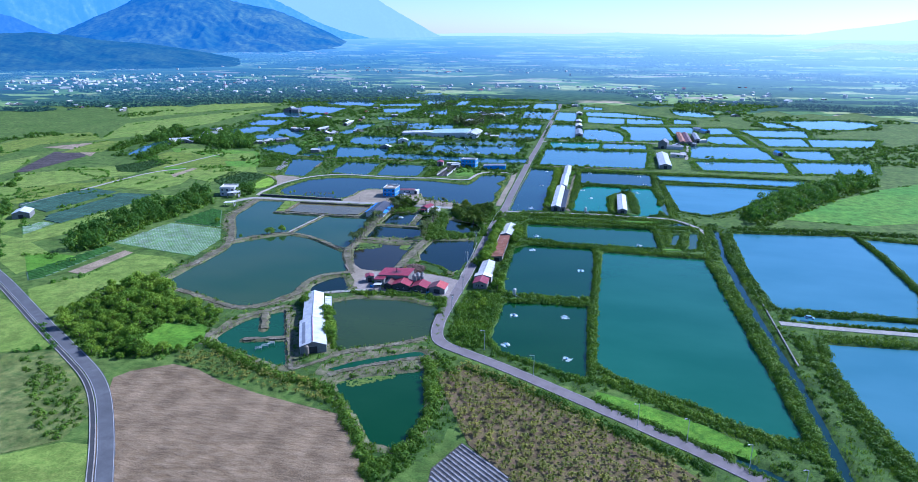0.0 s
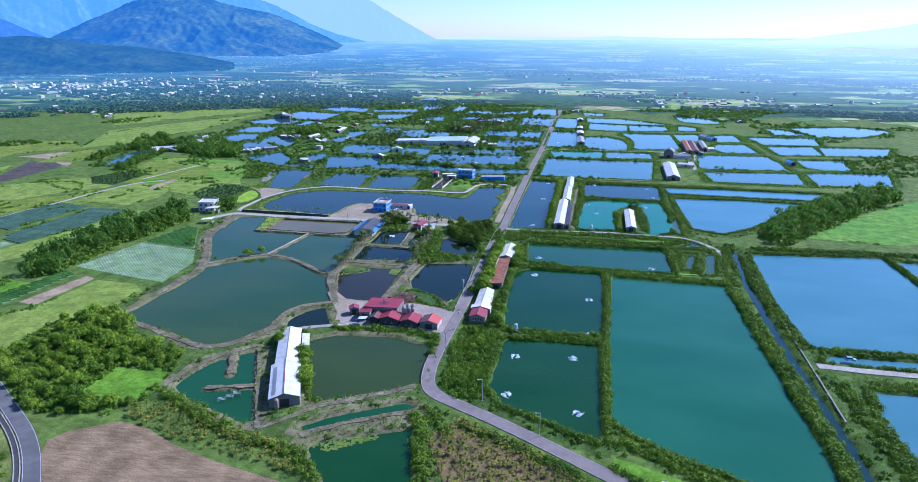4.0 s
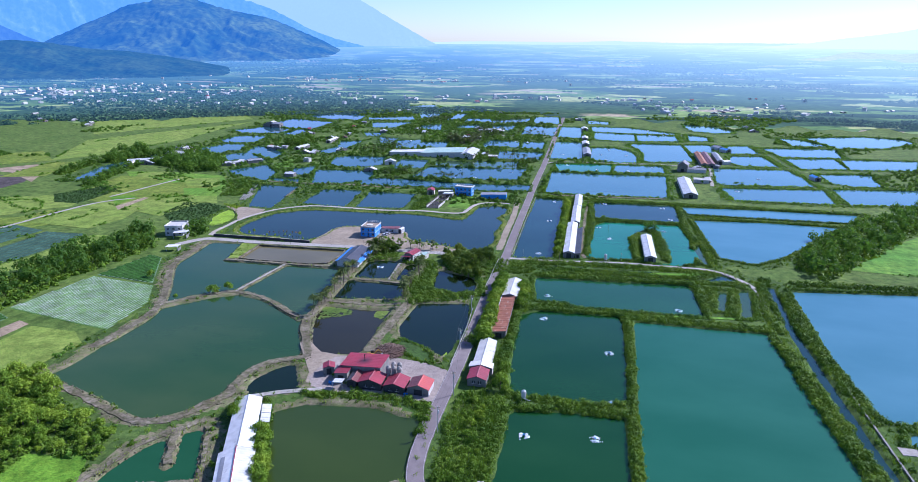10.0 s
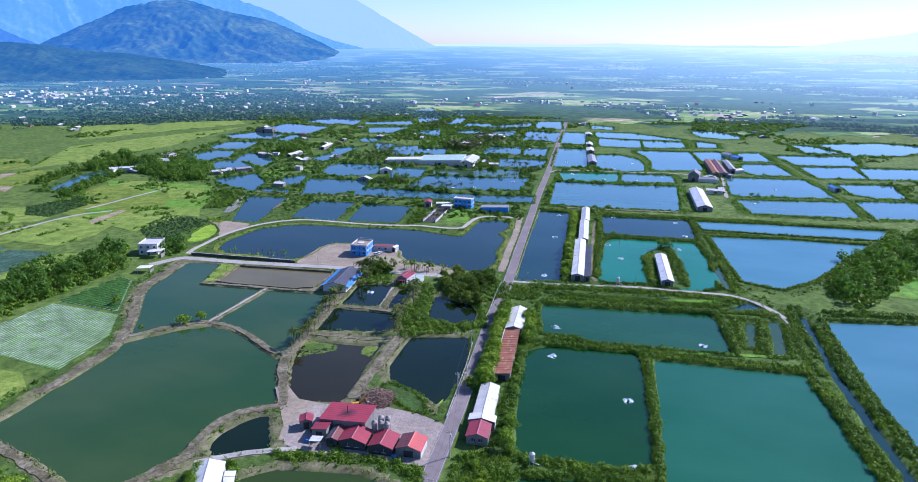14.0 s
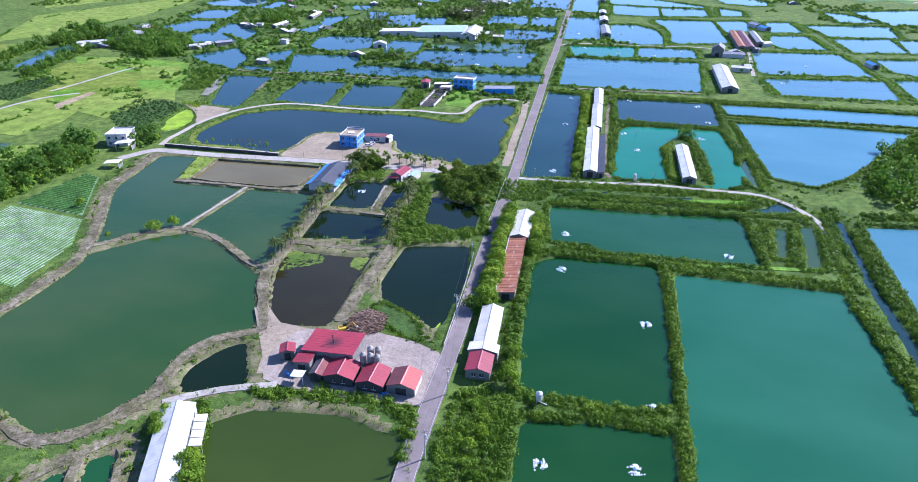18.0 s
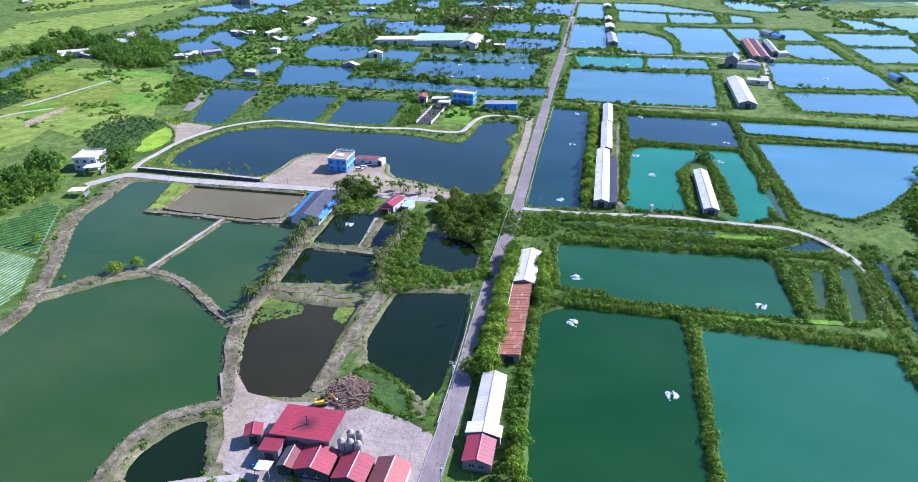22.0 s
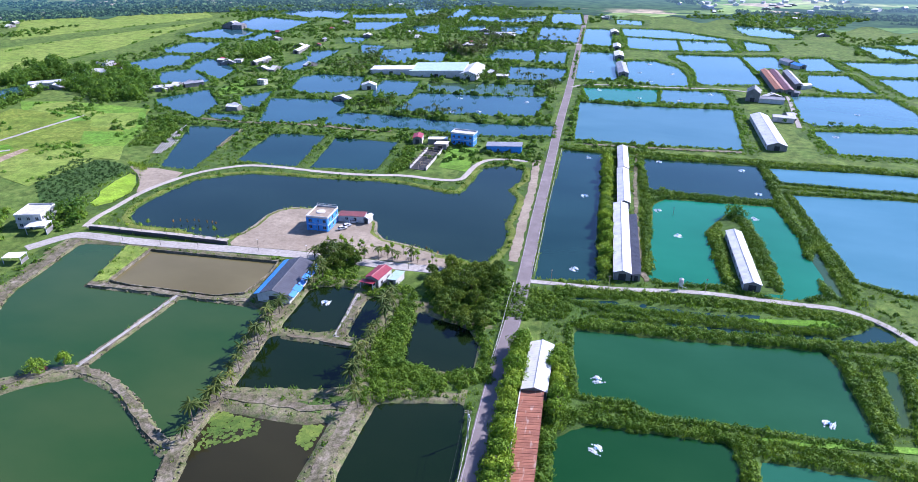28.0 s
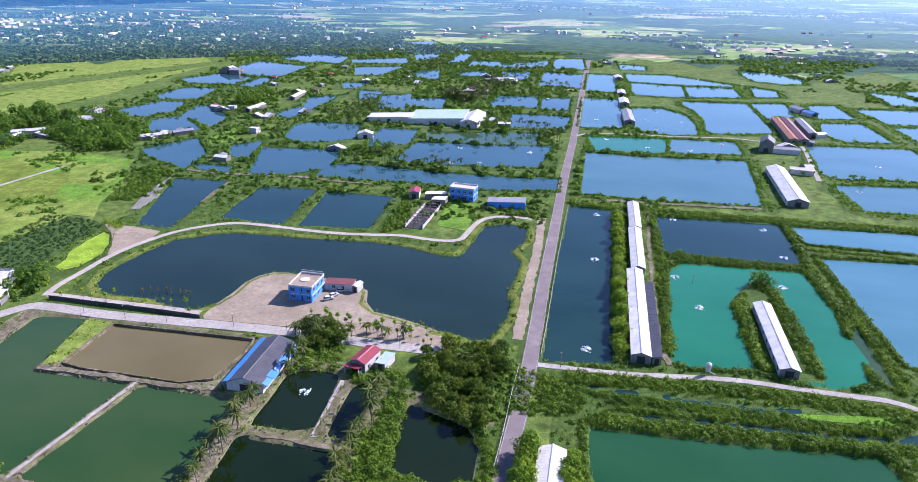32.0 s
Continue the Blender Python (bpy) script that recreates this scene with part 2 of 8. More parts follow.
M = {
    "ground": earthy("pasture", (0.103, 0.165, 0.028), (0.157, 0.215, 0.044), (0.058, 0.11, 0.018), 0.03, 0.3),
    "lime": earthy("lime_pasture", (0.187, 0.27, 0.04), (0.265, 0.319, 0.064), (0.138, 0.215, 0.032), 0.03, 0.5),
    "bright": earthy("young_rice", (0.107, 0.24, 0.016), (0.167, 0.3, 0.024), (0.078, 0.19, 0.014), 0.03, 0.5),
    "olive": earthy("olive_pasture", (0.167, 0.23, 0.028), (0.255, 0.289, 0.048), (0.098, 0.16, 0.02), 0.03, 0.4),
    "scrub": earthy("scrub_grass", (0.16, 0.19, 0.04), (0.25, 0.25, 0.08), (0.07, 0.12, 0.025), 0.05, 0.35),
    "meadow": earthy("meadow_grass", (0.098, 0.27, 0.032), (0.196, 0.33, 0.04), (0.078, 0.2, 0.024), 0.02, 0.3),
    "grass": earthy("rank_grass", (0.127, 0.28, 0.028), (0.196, 0.33, 0.036), (0.089, 0.18, 0.02), 0.05, 0.5),
    "fringe": earthy("shore_grass", (0.14, 0.18, 0.03), (0.21, 0.23, 0.05), (0.1, 0.14, 0.025), 0.06, 0.6),
    "ploughed": earthy("ploughed_soil", (0.19, 0.13, 0.068), (0.235, 0.165, 0.092), (0.275, 0.2, 0.118), 0.03, 0.5, stretch=(0.42, 1.425, 0.82), rot=-35, relief=1.0),
    "darksoil": earthy("dark_soil", (0.09, 0.075, 0.07), (0.13, 0.11, 0.1), (0.06, 0.05, 0.045)),
    "tan": earthy("bare_tan_soil", (0.35, 0.27, 0.17), (0.42, 0.33, 0.22), (0.25, 0.19, 0.12)),
    "gravel": earthy("gravel", (0.273, 0.225, 0.162), (0.367, 0.309, 0.225), (0.252, 0.206, 0.144), 0.06, 0.5, grit=0.2),
    "yard": earthy("yard_concrete", (0.294, 0.25, 0.211), (0.378, 0.325, 0.277), (0.263, 0.22, 0.183), 0.08, 0.6, grit=0.2),
    "dirt": earthy("dry_bank_earth", (0.17, 0.14, 0.092), (0.285, 0.243, 0.18), (0.085, 0.09, 0.035), 0.1, 0.6),
    "concrete": earthy("track_concrete", (0.36, 0.33, 0.29), (0.44, 0.41, 0.36), (0.28, 0.26, 0.22), 0.07, 0.8, relief=0.2, grit=0.15),
    "paving": earthy("pale_paving", (0.399, 0.359, 0.308), (0.494, 0.442, 0.378), (0.323, 0.285, 0.238), 0.1, 0.8, relief=0.2, grit=0.15),
    "asphalt": earthy("worn_asphalt", (0.191, 0.163, 0.155), (0.249, 0.212, 0.201), (0.175, 0.15, 0.143), 0.06, 0.3, relief=0.05, grit=0.08),
    "dark_asphalt": earthy("dark_asphalt", (0.11, 0.11, 0.112), (0.15, 0.15, 0.152), (0.1, 0.1, 0.1), 0.06, 0.3, relief=0.05, grit=0.08),
    "mulch": earthy("mulched_soil", (0.1, 0.21, 0.045), (0.14, 0.27, 0.06), (0.07, 0.15, 0.03), 0.05, 0.5),
    "greymulch": earthy("grey_mulch_rows", (0.12, 0.14, 0.08), (0.17, 0.18, 0.1), (0.08, 0.1, 0.05), 0.05, 0.5),
    "rows": earthy("green_crop_rows", (0.13, 0.22, 0.11), (0.18, 0.27, 0.15), (0.1, 0.17, 0.08), 0.05, 0.5),
    "darkcrop": earthy("dark_crop_rows", (0.06, 0.11, 0.06), (0.08, 0.14, 0.08), (0.05, 0.09, 0.05), 0.05, 0.5),
    "ridges": earthy("grey_ridged_beds", (0.1, 0.09, 0.07), (0.14, 0.12, 0.1), (0.07, 0.06, 0.05), 0.05, 0.5),
    "bananas": earthy("weedy_grey_soil", (0.161, 0.108, 0.06), (0.23, 0.155, 0.09), (0.115, 0.108, 0.03), 0.05, 0.35),
    "plantation": earthy("plantation_floor", (0.06, 0.12, 0.025), (0.09, 0.16, 0.035), (0.04, 0.08, 0.02), 0.06, 0.5),
    "plastic": earthy("plastic_film", (0.2, 0.25, 0.2), (0.28, 0.32, 0.27), (0.1, 0.2, 0.05), 0.06, 0.25, 0.5, 0.1),
    "grey_plastic": earthy("grey_plastic_film", (0.3, 0.29, 0.28), (0.38, 0.36, 0.34), (0.2, 0.19, 0.17), 0.06, 0.4, 0.5, 0.1),
    "blue_crop": earthy("bluish_crop_leaves", (0.045, 0.105, 0.07), (0.065, 0.14, 0.095), (0.04, 0.08, 0.055), 0.06, 0.6),
    "crop": earthy("crop_leaves", (0.04, 0.12, 0.02), (0.07, 0.17, 0.03), (0.03, 0.08, 0.015), 0.08, 0.8),
    "w_dark": water("dark_pond_water", (0.004, 0.012, 0.002), (0.008, 0.016, 0.004)),
    "w_green": water("green_pond_water", (0.019, 0.058, 0.012), (0.038, 0.072, 0.018)),
    "w_teal": water("teal_pond_water", (0.009, 0.06, 0.016), (0.017, 0.081, 0.028)),
    "w_olive": water("olive_pond_water", (0.026, 0.048, 0.006), (0.036, 0.06, 0.009)),
    "w_moss": water("moss_green_pond_water", (0.005, 0.042, 0.007), (0.011, 0.055, 0.012)),
    "w_sea": water("sea_green_pond_water", (0.013, 0.09, 0.043), (0.023, 0.115, 0.061)),
    # far ponds: haze and sunward sky brightness put into the base, east palest
    "w_far": water("far_pond_water_hazed", (0.05, 0.13, 0.145), (0.068, 0.155, 0.17), 0.03, 0.006),
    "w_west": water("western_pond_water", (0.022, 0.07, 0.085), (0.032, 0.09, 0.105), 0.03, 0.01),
    "w_deep": water("deep_blue_pond_water", (0.007, 0.03, 0.026), (0.012, 0.042, 0.037), 0.06, 0.03),
    "w_lake": water("lake_water", (0.009, 0.024, 0.017), (0.014, 0.033, 0.024)),
    "w_jade": water("jade_pond_water", (0.008, 0.13, 0.062), (0.012, 0.16, 0.08)),
    # turbid blue water, some sky and haze brightness put into its base colour
    "w_blue": water("blue_pond_water", (0.053, 0.159, 0.186), (0.075, 0.191, 0.225), 0.06, 0.03),
    "w_brown": water("brown_pond_water", (0.115, 0.095, 0.036), (0.16, 0.135, 0.058)),
    "w_murky": water("murky_pond_water", (0.02, 0.018, 0.006), (0.03, 0.027, 0.01)),
    "weedy": earthy("weedy_dry_earth", (0.172, 0.146, 0.082), (0.241, 0.206, 0.129), (0.103, 0.138, 0.039), 0.09, 0.5),
    "bank": earthy("lush_bank_grass", (0.06, 0.115, 0.02), (0.105, 0.165, 0.033), (0.045, 0.085, 0.018), 0.06, 0.45),
    "algae": earthy("algae_scum", (0.25, 0.4, 0.02), (0.35, 0.5, 0.04), (0.2, 0.33, 0.02), 0.1, 0.8, 0.6),
    "shrub": foliage("shrub_leaves", (0.023, 0.062, 0.007), (0.11, 0.212, 0.021), (0.205, 0.301, 0.037), 0.22),
    "tree": foliage("tree_leaves", (0.029, 0.075, 0.008), (0.206, 0.34, 0.034), (0.353, 0.47, 0.056), 0.22),
    "far_shrub": foliage("far_shrub_leaves", (0.058, 0.14, 0.02), (0.118, 0.249, 0.036), (0.176, 0.3, 0.052), 0.4),
    "dark_tree": foliage("dark_tree_leaves", (0.026, 0.065, 0.013), (0.101, 0.168, 0.027), (0.226, 0.283, 0.048), 0.3),
    "lily": foliage("lily_pads", (0.08, 0.13, 0.03), (0.15, 0.22, 0.05), (0.22, 0.27, 0.08), 0.1),
    "far_tree": foliage("far_leaves", (0.044, 0.1, 0.02), (0.098, 0.2, 0.034), (0.167, 0.26, 0.048), 0.45),
    "orchard": foliage("orchard_leaves", (0.025, 0.06, 0.018), (0.06, 0.125, 0.036), (0.1, 0.17, 0.05), 0.2),
    "palm": foliage("palm_leaves", (0.03, 0.06, 0.014), (0.085, 0.125, 0.03), (0.2, 0.185, 0.06), 0.3),
    "banana": foliage("banana_leaves", (0.087, 0.114, 0.023), (0.218, 0.229, 0.046), (0.35, 0.29, 0.084)),
    "rusty_leaf": foliage("rusty_leaves", (0.16, 0.08, 0.03), (0.26, 0.15, 0.05), (0.25, 0.22, 0.07), 0.3),
    "reed": foliage("reed_blades", (0.092, 0.188, 0.021), (0.169, 0.284, 0.034), (0.253, 0.327, 0.062)),
    "grass_blade": foliage("grass_blades", (0.067, 0.146, 0.014), (0.135, 0.241, 0.024), (0.203, 0.274, 0.041), 0.35),
    "bark": plaster("bark", (0.12, 0.09, 0.06), (0.2, 0.16, 0.11)),
    "white_roof": metal_sheet("white_roof_sheet", (0.66, 0.65, 0.62), (0.5, 0.49, 0.46), (0.3, 0.26, 0.22), amount=0.14),
    "cream_roof": metal_sheet("cream_roof_sheet", (0.72, 0.69, 0.6), (0.6, 0.57, 0.5), amount=0.1),
    "grey_roof": metal_sheet("grey_roof_sheet", (0.3, 0.3, 0.31), (0.22, 0.22, 0.23), amount=0.1),
    "dark_roof": metal_sheet("dark_roof_sheet", (0.055, 0.055, 0.062), (0.08, 0.08, 0.09), amount=0.05),
    "red_roof": metal_sheet("red_roof_sheet", (0.3, 0.035, 0.05), (0.24, 0.032, 0.042), (0.16, 0.05, 0.04), amount=0.12),
    "orange_roof": metal_sheet("faded_red_roof_sheet", (0.45, 0.08, 0.06), (0.38, 0.07, 0.06), amount=0.08),
    "maroon_roof": metal_sheet("maroon_roof_sheet", (0.2, 0.06, 0.05), (0.14, 0.05, 0.045), amount=0.15),
    "rust_roof": metal_sheet("rusty_roof_sheet", (0.36, 0.14, 0.075), (0.27, 0.1, 0.055), (0.45, 0.3, 0.22), amount=0.2, rough=0.8),
    "blue_roof": metal_sheet("blue_roof_sheet", (0.06, 0.26, 0.62), (0.05, 0.2, 0.5), amount=0.04),
    "green_roof": metal_sheet("pale_green_roof_sheet", (0.4, 0.52, 0.42), (0.34, 0.45, 0.37), amount=0.08),
    "white_wall": plaster("white_wall", (0.45, 0.44, 0.41), (0.58, 0.56, 0.53)),
    # distant walls, set paler than white_wall to stand for haze
    "village_wall": plaster("village_wall", (0.52, 0.52, 0.51), (0.66, 0.66, 0.64)),
    "grey_wall": plaster("grey_wall", (0.14, 0.135, 0.125), (0.22, 0.21, 0.19)),
    "blue_wall": plaster("blue_wall", (0.05, 0.24, 0.62), (0.07, 0.3, 0.7)),
    "dark": plaster("dark_opening", (0.02, 0.02, 0.02), (0.035, 0.035, 0.035)),
    "steel": plaster("galvanised_steel", (0.42, 0.43, 0.44), (0.55, 0.55, 0.55), 0.5),
    "wood": plaster("weathered_wood", (0.22, 0.17, 0.12), (0.34, 0.28, 0.2)),
    "concrete_post": plaster("concrete_post", (0.42, 0.4, 0.37), (0.55, 0.52, 0.48)),
    "black_wall_shade": plaster("black_wall_and_shade", (0.035, 0.035, 0.035), (0.06, 0.058, 0.055)),
    "foam": plaster("white_foam", (0.75, 0.78, 0.78), (0.85, 0.87, 0.87)),
    "silo_sheet": plaster("silo_sheet", (0.24, 0.22, 0.19), (0.34, 0.31, 0.27)),
    "line": plaster("road_paint", (0.34, 0.33, 0.32), (0.42, 0.41, 0.4)),
}


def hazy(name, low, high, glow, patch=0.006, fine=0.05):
    """Backdrop of the far distance, mostly forest: miles of hazy air painted as glow."""
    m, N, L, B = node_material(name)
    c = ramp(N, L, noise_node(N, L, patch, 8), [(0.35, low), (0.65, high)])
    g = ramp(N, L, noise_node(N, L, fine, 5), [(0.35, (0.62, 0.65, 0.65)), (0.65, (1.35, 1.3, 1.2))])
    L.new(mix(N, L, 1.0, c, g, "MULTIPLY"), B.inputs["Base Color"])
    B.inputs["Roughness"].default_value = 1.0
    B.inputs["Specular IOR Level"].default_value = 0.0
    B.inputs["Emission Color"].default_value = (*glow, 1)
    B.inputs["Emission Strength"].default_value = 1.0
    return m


# haze painted into the plain beyond the farm: distance, clearness, glow west and sunward
HAZE = [(1270, 1.0, (0.008, 0.022, 0.032), (0.05, 0.08, 0.1)), (1450, 0.92, (0.02, 0.055, 0.09), (0.1, 0.155, 0.2)), (1700, 0.8, (0.034, 0.092, 0.155), (0.165, 0.26, 0.33)), (2100, 0.66, (0.048, 0.13, 0.23), (0.22, 0.34, 0.44)),
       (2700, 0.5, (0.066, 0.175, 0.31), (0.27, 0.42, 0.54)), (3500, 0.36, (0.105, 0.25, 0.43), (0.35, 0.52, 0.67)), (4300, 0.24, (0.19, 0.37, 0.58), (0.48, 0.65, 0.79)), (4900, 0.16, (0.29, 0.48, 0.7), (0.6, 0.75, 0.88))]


def haze_painted(name, parcels, woods):
    """Cover of the far plain, with haze painted paler and bluer by distance from the farm."""
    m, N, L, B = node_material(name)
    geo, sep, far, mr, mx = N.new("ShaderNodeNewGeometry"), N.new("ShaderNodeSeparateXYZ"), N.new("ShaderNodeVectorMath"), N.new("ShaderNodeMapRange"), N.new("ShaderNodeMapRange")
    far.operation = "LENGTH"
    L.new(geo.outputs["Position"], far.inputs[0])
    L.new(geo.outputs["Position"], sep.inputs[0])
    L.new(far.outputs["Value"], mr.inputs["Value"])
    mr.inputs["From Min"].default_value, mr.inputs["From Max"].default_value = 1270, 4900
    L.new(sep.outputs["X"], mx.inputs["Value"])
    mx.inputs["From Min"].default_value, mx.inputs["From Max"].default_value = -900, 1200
    at = [(d - 1270) / 3630 for d, *_ in HAZE]
    clear = ramp(N, L, mr.outputs[0], [(u, (a[1],) * 3) for u, a in zip(at, HAZE)])
    west = ramp(N, L, mr.outputs[0], [(u, a[2]) for u, a in zip(at, HAZE)])
    east = ramp(N, L, mr.outputs[0], [(u, a[3]) for u, a in zip(at, HAZE)])
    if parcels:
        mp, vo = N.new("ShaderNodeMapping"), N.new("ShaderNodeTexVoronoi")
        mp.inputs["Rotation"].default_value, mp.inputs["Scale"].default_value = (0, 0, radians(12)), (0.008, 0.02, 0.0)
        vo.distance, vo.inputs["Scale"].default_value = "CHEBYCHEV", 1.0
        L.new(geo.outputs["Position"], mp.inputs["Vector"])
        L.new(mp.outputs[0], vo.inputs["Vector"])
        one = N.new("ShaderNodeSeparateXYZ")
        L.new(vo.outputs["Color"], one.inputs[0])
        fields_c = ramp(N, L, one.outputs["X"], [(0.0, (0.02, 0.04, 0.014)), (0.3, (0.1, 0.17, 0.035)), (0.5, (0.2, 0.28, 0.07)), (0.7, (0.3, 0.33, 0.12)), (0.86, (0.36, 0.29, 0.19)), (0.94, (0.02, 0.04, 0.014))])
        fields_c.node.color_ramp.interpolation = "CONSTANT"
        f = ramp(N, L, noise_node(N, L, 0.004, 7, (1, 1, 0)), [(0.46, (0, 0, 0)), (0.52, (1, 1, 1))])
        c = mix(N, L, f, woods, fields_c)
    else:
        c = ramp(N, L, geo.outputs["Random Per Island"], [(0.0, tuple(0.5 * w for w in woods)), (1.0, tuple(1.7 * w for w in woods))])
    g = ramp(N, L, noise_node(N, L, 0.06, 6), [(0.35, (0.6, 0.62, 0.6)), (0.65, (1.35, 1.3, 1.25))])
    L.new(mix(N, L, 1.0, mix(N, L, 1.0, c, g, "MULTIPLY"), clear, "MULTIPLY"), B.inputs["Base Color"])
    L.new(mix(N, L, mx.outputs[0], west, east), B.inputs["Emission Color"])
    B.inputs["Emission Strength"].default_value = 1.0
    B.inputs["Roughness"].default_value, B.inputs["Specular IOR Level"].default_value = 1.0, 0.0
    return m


# ---------------------------------------------------------------- mesh helpers
class Shape:
    """Collects boxes, slabs, tubes and polygons for one mesh."""

    def __init__(self):
        self.v, self.f = [], []

    def poly(self, pts):
        n = len(self.v)
        self.v += [tuple(p) for p in pts]
        self.f.append(tuple(range(n, n + len(pts))))
        return self

    def hull(self, bottom, top):
        """A closed prism between two equal rings."""
        n, k = len(self.v), len(bottom)
        self.v += [tuple(p) for p in bottom] + [tuple(p) for p in top]
        self.f.append(tuple(range(n + k - 1, n - 1, -1)))
        self.f.append(tuple(range(n + k, n + 2 * k)))
        for i in range(k):
            j = (i + 1) % k
            self.f.append((n + i, n + j, n + k + j, n + k + i))
        return self

    def box(self, x0, y0, z0, x1, y1, z1):
        return self.hull([(x0, y0, z0), (x1, y0, z0), (x1, y1, z0), (x0, y1, z0)], [(x0, y0, z1), (x1, y0, z1), (x1, y1, z1), (x0, y1, z1)])

    def tube(self, x, y, z0, z1, r0, r1=None, n=10, dx=0, dy=0):
        r1 = r0 if r1 is None else r1
        ring = [(math.cos(2 * math.pi * i / n), math.sin(2 * math.pi * i / n)) for i in range(n)]
        return self.hull([(x + r0 * c, y + r0 * s, z0) for c, s in ring], [(x + dx + r1 * c, y + dy + r1 * s, z1) for c, s in ring])

    def beam(self, a, b, r):
        """A square bar from a to b."""
        a, b = Vector(a), Vector(b)
        d = (b - a).normalized()
        u = d.cross(Vector((0, 0, 1)) if abs(d.z) < 0.9 else Vector((1, 0, 0))).normalized() * r
        w = d.cross(u).normalized() * r
        return self.hull([a + u + w, a - u + w, a - u - w, a + u - w], [b + u + w, b - u + w, b - u - w, b + u - w])

    def mesh(self, name, material):
        me = bpy.data.meshes.new(name)
        me.from_pydata(self.v, [], self.f)
        me.materials.append(material)
        return me


def part(name, shape, material, parent, label=""):
    """Links a shape, or a mesh, as one object under a thing."""
    ob = new(name, shape.mesh(name, material) if isinstance(shape, Shape) else shape)
    ob.parent = parent
    return tagged(ob, label)


def thing(name, label, category, at=(0, 0, 0), turn=0.0, group=""):
    ob = new(name)
    ob.matrix_world = pose(*at, 0, 0, turn)
    return tagged(ob, label, category, group)


def array_mesh(name, verts, quads, material, smooth=False):
    me = bpy.data.meshes.new(name)
    k = quads.shape[1]
    me.vertices.add(len(verts))
    me.vertices.foreach_set("co", verts.astype(np.float32).ravel())
    me.loops.add(quads.size)
    me.loops.foreach_set("vertex_index", quads.astype(np.int32).ravel())
    me.polygons.add(len(quads))
    me.polygons.foreach_set("loop_start", np.arange(0, quads.size, k, dtype=np.int32))
    me.polygons.foreach_set("loop_total", np.full(len(quads), k, dtype=np.int32))
    me.update(calc_edges=True)
    me.polygons.foreach_set("use_smooth", np.full(len(quads), smooth))
    me.materials.append(material)
    return me


# ---------------------------------------------------------------- the plan
WATER_Z = -0.6


def level_of(poly):
    """Water level of a pond: lower between the high dikes of the near farms."""
    return WATER_Z if poly[:, 1].mean() < 430 else -0.32


ponds, fields, paths, rows_of, woods, regions = [], [], [], [], [], []


def pond(colour, outline):
    ponds.append((colour, np.array(outline, float)))


def field(cover, outline):
    fields.append((cover, outline))


def path(name, width, cover, line):
    paths.append((name, width, cover, np.array(line)))


def row(kind, width, size, line):
    rows_of.append((kind, width, size, np.array(line)))


def wood(kind, spacing, outline):
    woods.append((kind, spacing, np.array(outline)))


def region(kind, spacing, outline):
    regions.append((kind, spacing, np.array(outline)))


pond("lake", [(-236, 463.5), (-239.5, 473), (-239.5, 480.5), (-237, 496), (-232, 511), (-220, 520), (-209.5, 525), (-192.5, 526), (-175, 526), (-158, 526.5), (-139.5, 528.5), (-124.5, 526.5), (-111.5, 522.5), (-103, 520), (-95, 520.5), (-93.5, 526.5), (-91.5, 541), (-90, 559), (-78.5, 566), (-69, 561), (-68, 546), (-73.5, 531), (-67.5, 520.5), (-68, 503.5), (-70, 490.5), (-67, 482.5), (-67.5, 470), (-69, 463), (-71, 454.5), (-77, 453), (-82, 455.5), (-90, 457), (-97, 460), (-106, 462.5), (-116.5, 465.5), (-122, 471), (-124.5, 480.5), (-132.5, 486), (-150.5, 489), (-164.5, 490), (-170.5, 488.5), (-175, 484.5), (-177.5, 478), (-177.5, 467), (-179.5, 458.5), (-185, 453), (-193.5, 452.5), (-207.5, 457), (-218.5, 456.5), (-228, 457)])
pond("brown", [(-207.5, 436), (-152, 437), (-151, 428), (-153.5, 412.5), (-162.5, 408.5), (-181, 409), (-198, 409), (-207, 410.5)])
pond("green", [(-243, 435.5), (-220.5, 438), (-214, 405.5), (-203, 405), (-177.5, 405.5), (-184, 364.5), (-201.5, 353.5), (-207.5, 343.5), (-221, 363), (-235.5, 387.5), (-238.5, 399.5), (-240, 413)])
pond("green", [(-174.5, 405), (-144.5, 404.5), (-141.5, 402.5), (-141.5, 392.5), (-135.5, 366.5), (-132.5, 342.5), (-137.5, 340.5), (-153.5, 350.5), (-167.5, 358.5), (-181, 363)])
pond("green", [(-205.5, 336), (-197, 345), (-189, 353), (-179.5, 358.5), (-166, 355.5), (-151, 346), (-138, 336), (-134, 334.5), (-131, 324), (-122.5, 308), (-121.5, 303), (-128, 296.5), (-133.5, 288.5), (-135.5, 280.5), (-133.5, 269.5), (-143, 257.5), (-153, 250.5), (-182, 262), (-207.5, 269.5), (-204.5, 280.5), (-204.5, 303), (-204.5, 300), (-204, 310.5), (-202.5, 323.5)])
pond("dark", [(-130, 283), (-126.5, 291), (-121, 297), (-119, 295), (-110.5, 278.5), (-116.5, 276), (-126.5, 272.5), (-130, 277.5)])
pond("murky", [(-133, 354.5), (-119, 353.5), (-103.5, 353.5), (-98.5, 356.5), (-99, 336), (-97.5, 315.5), (-98, 310), (-109.5, 308), (-115.5, 309), (-121, 315.5), (-126, 328), (-130.5, 342)])
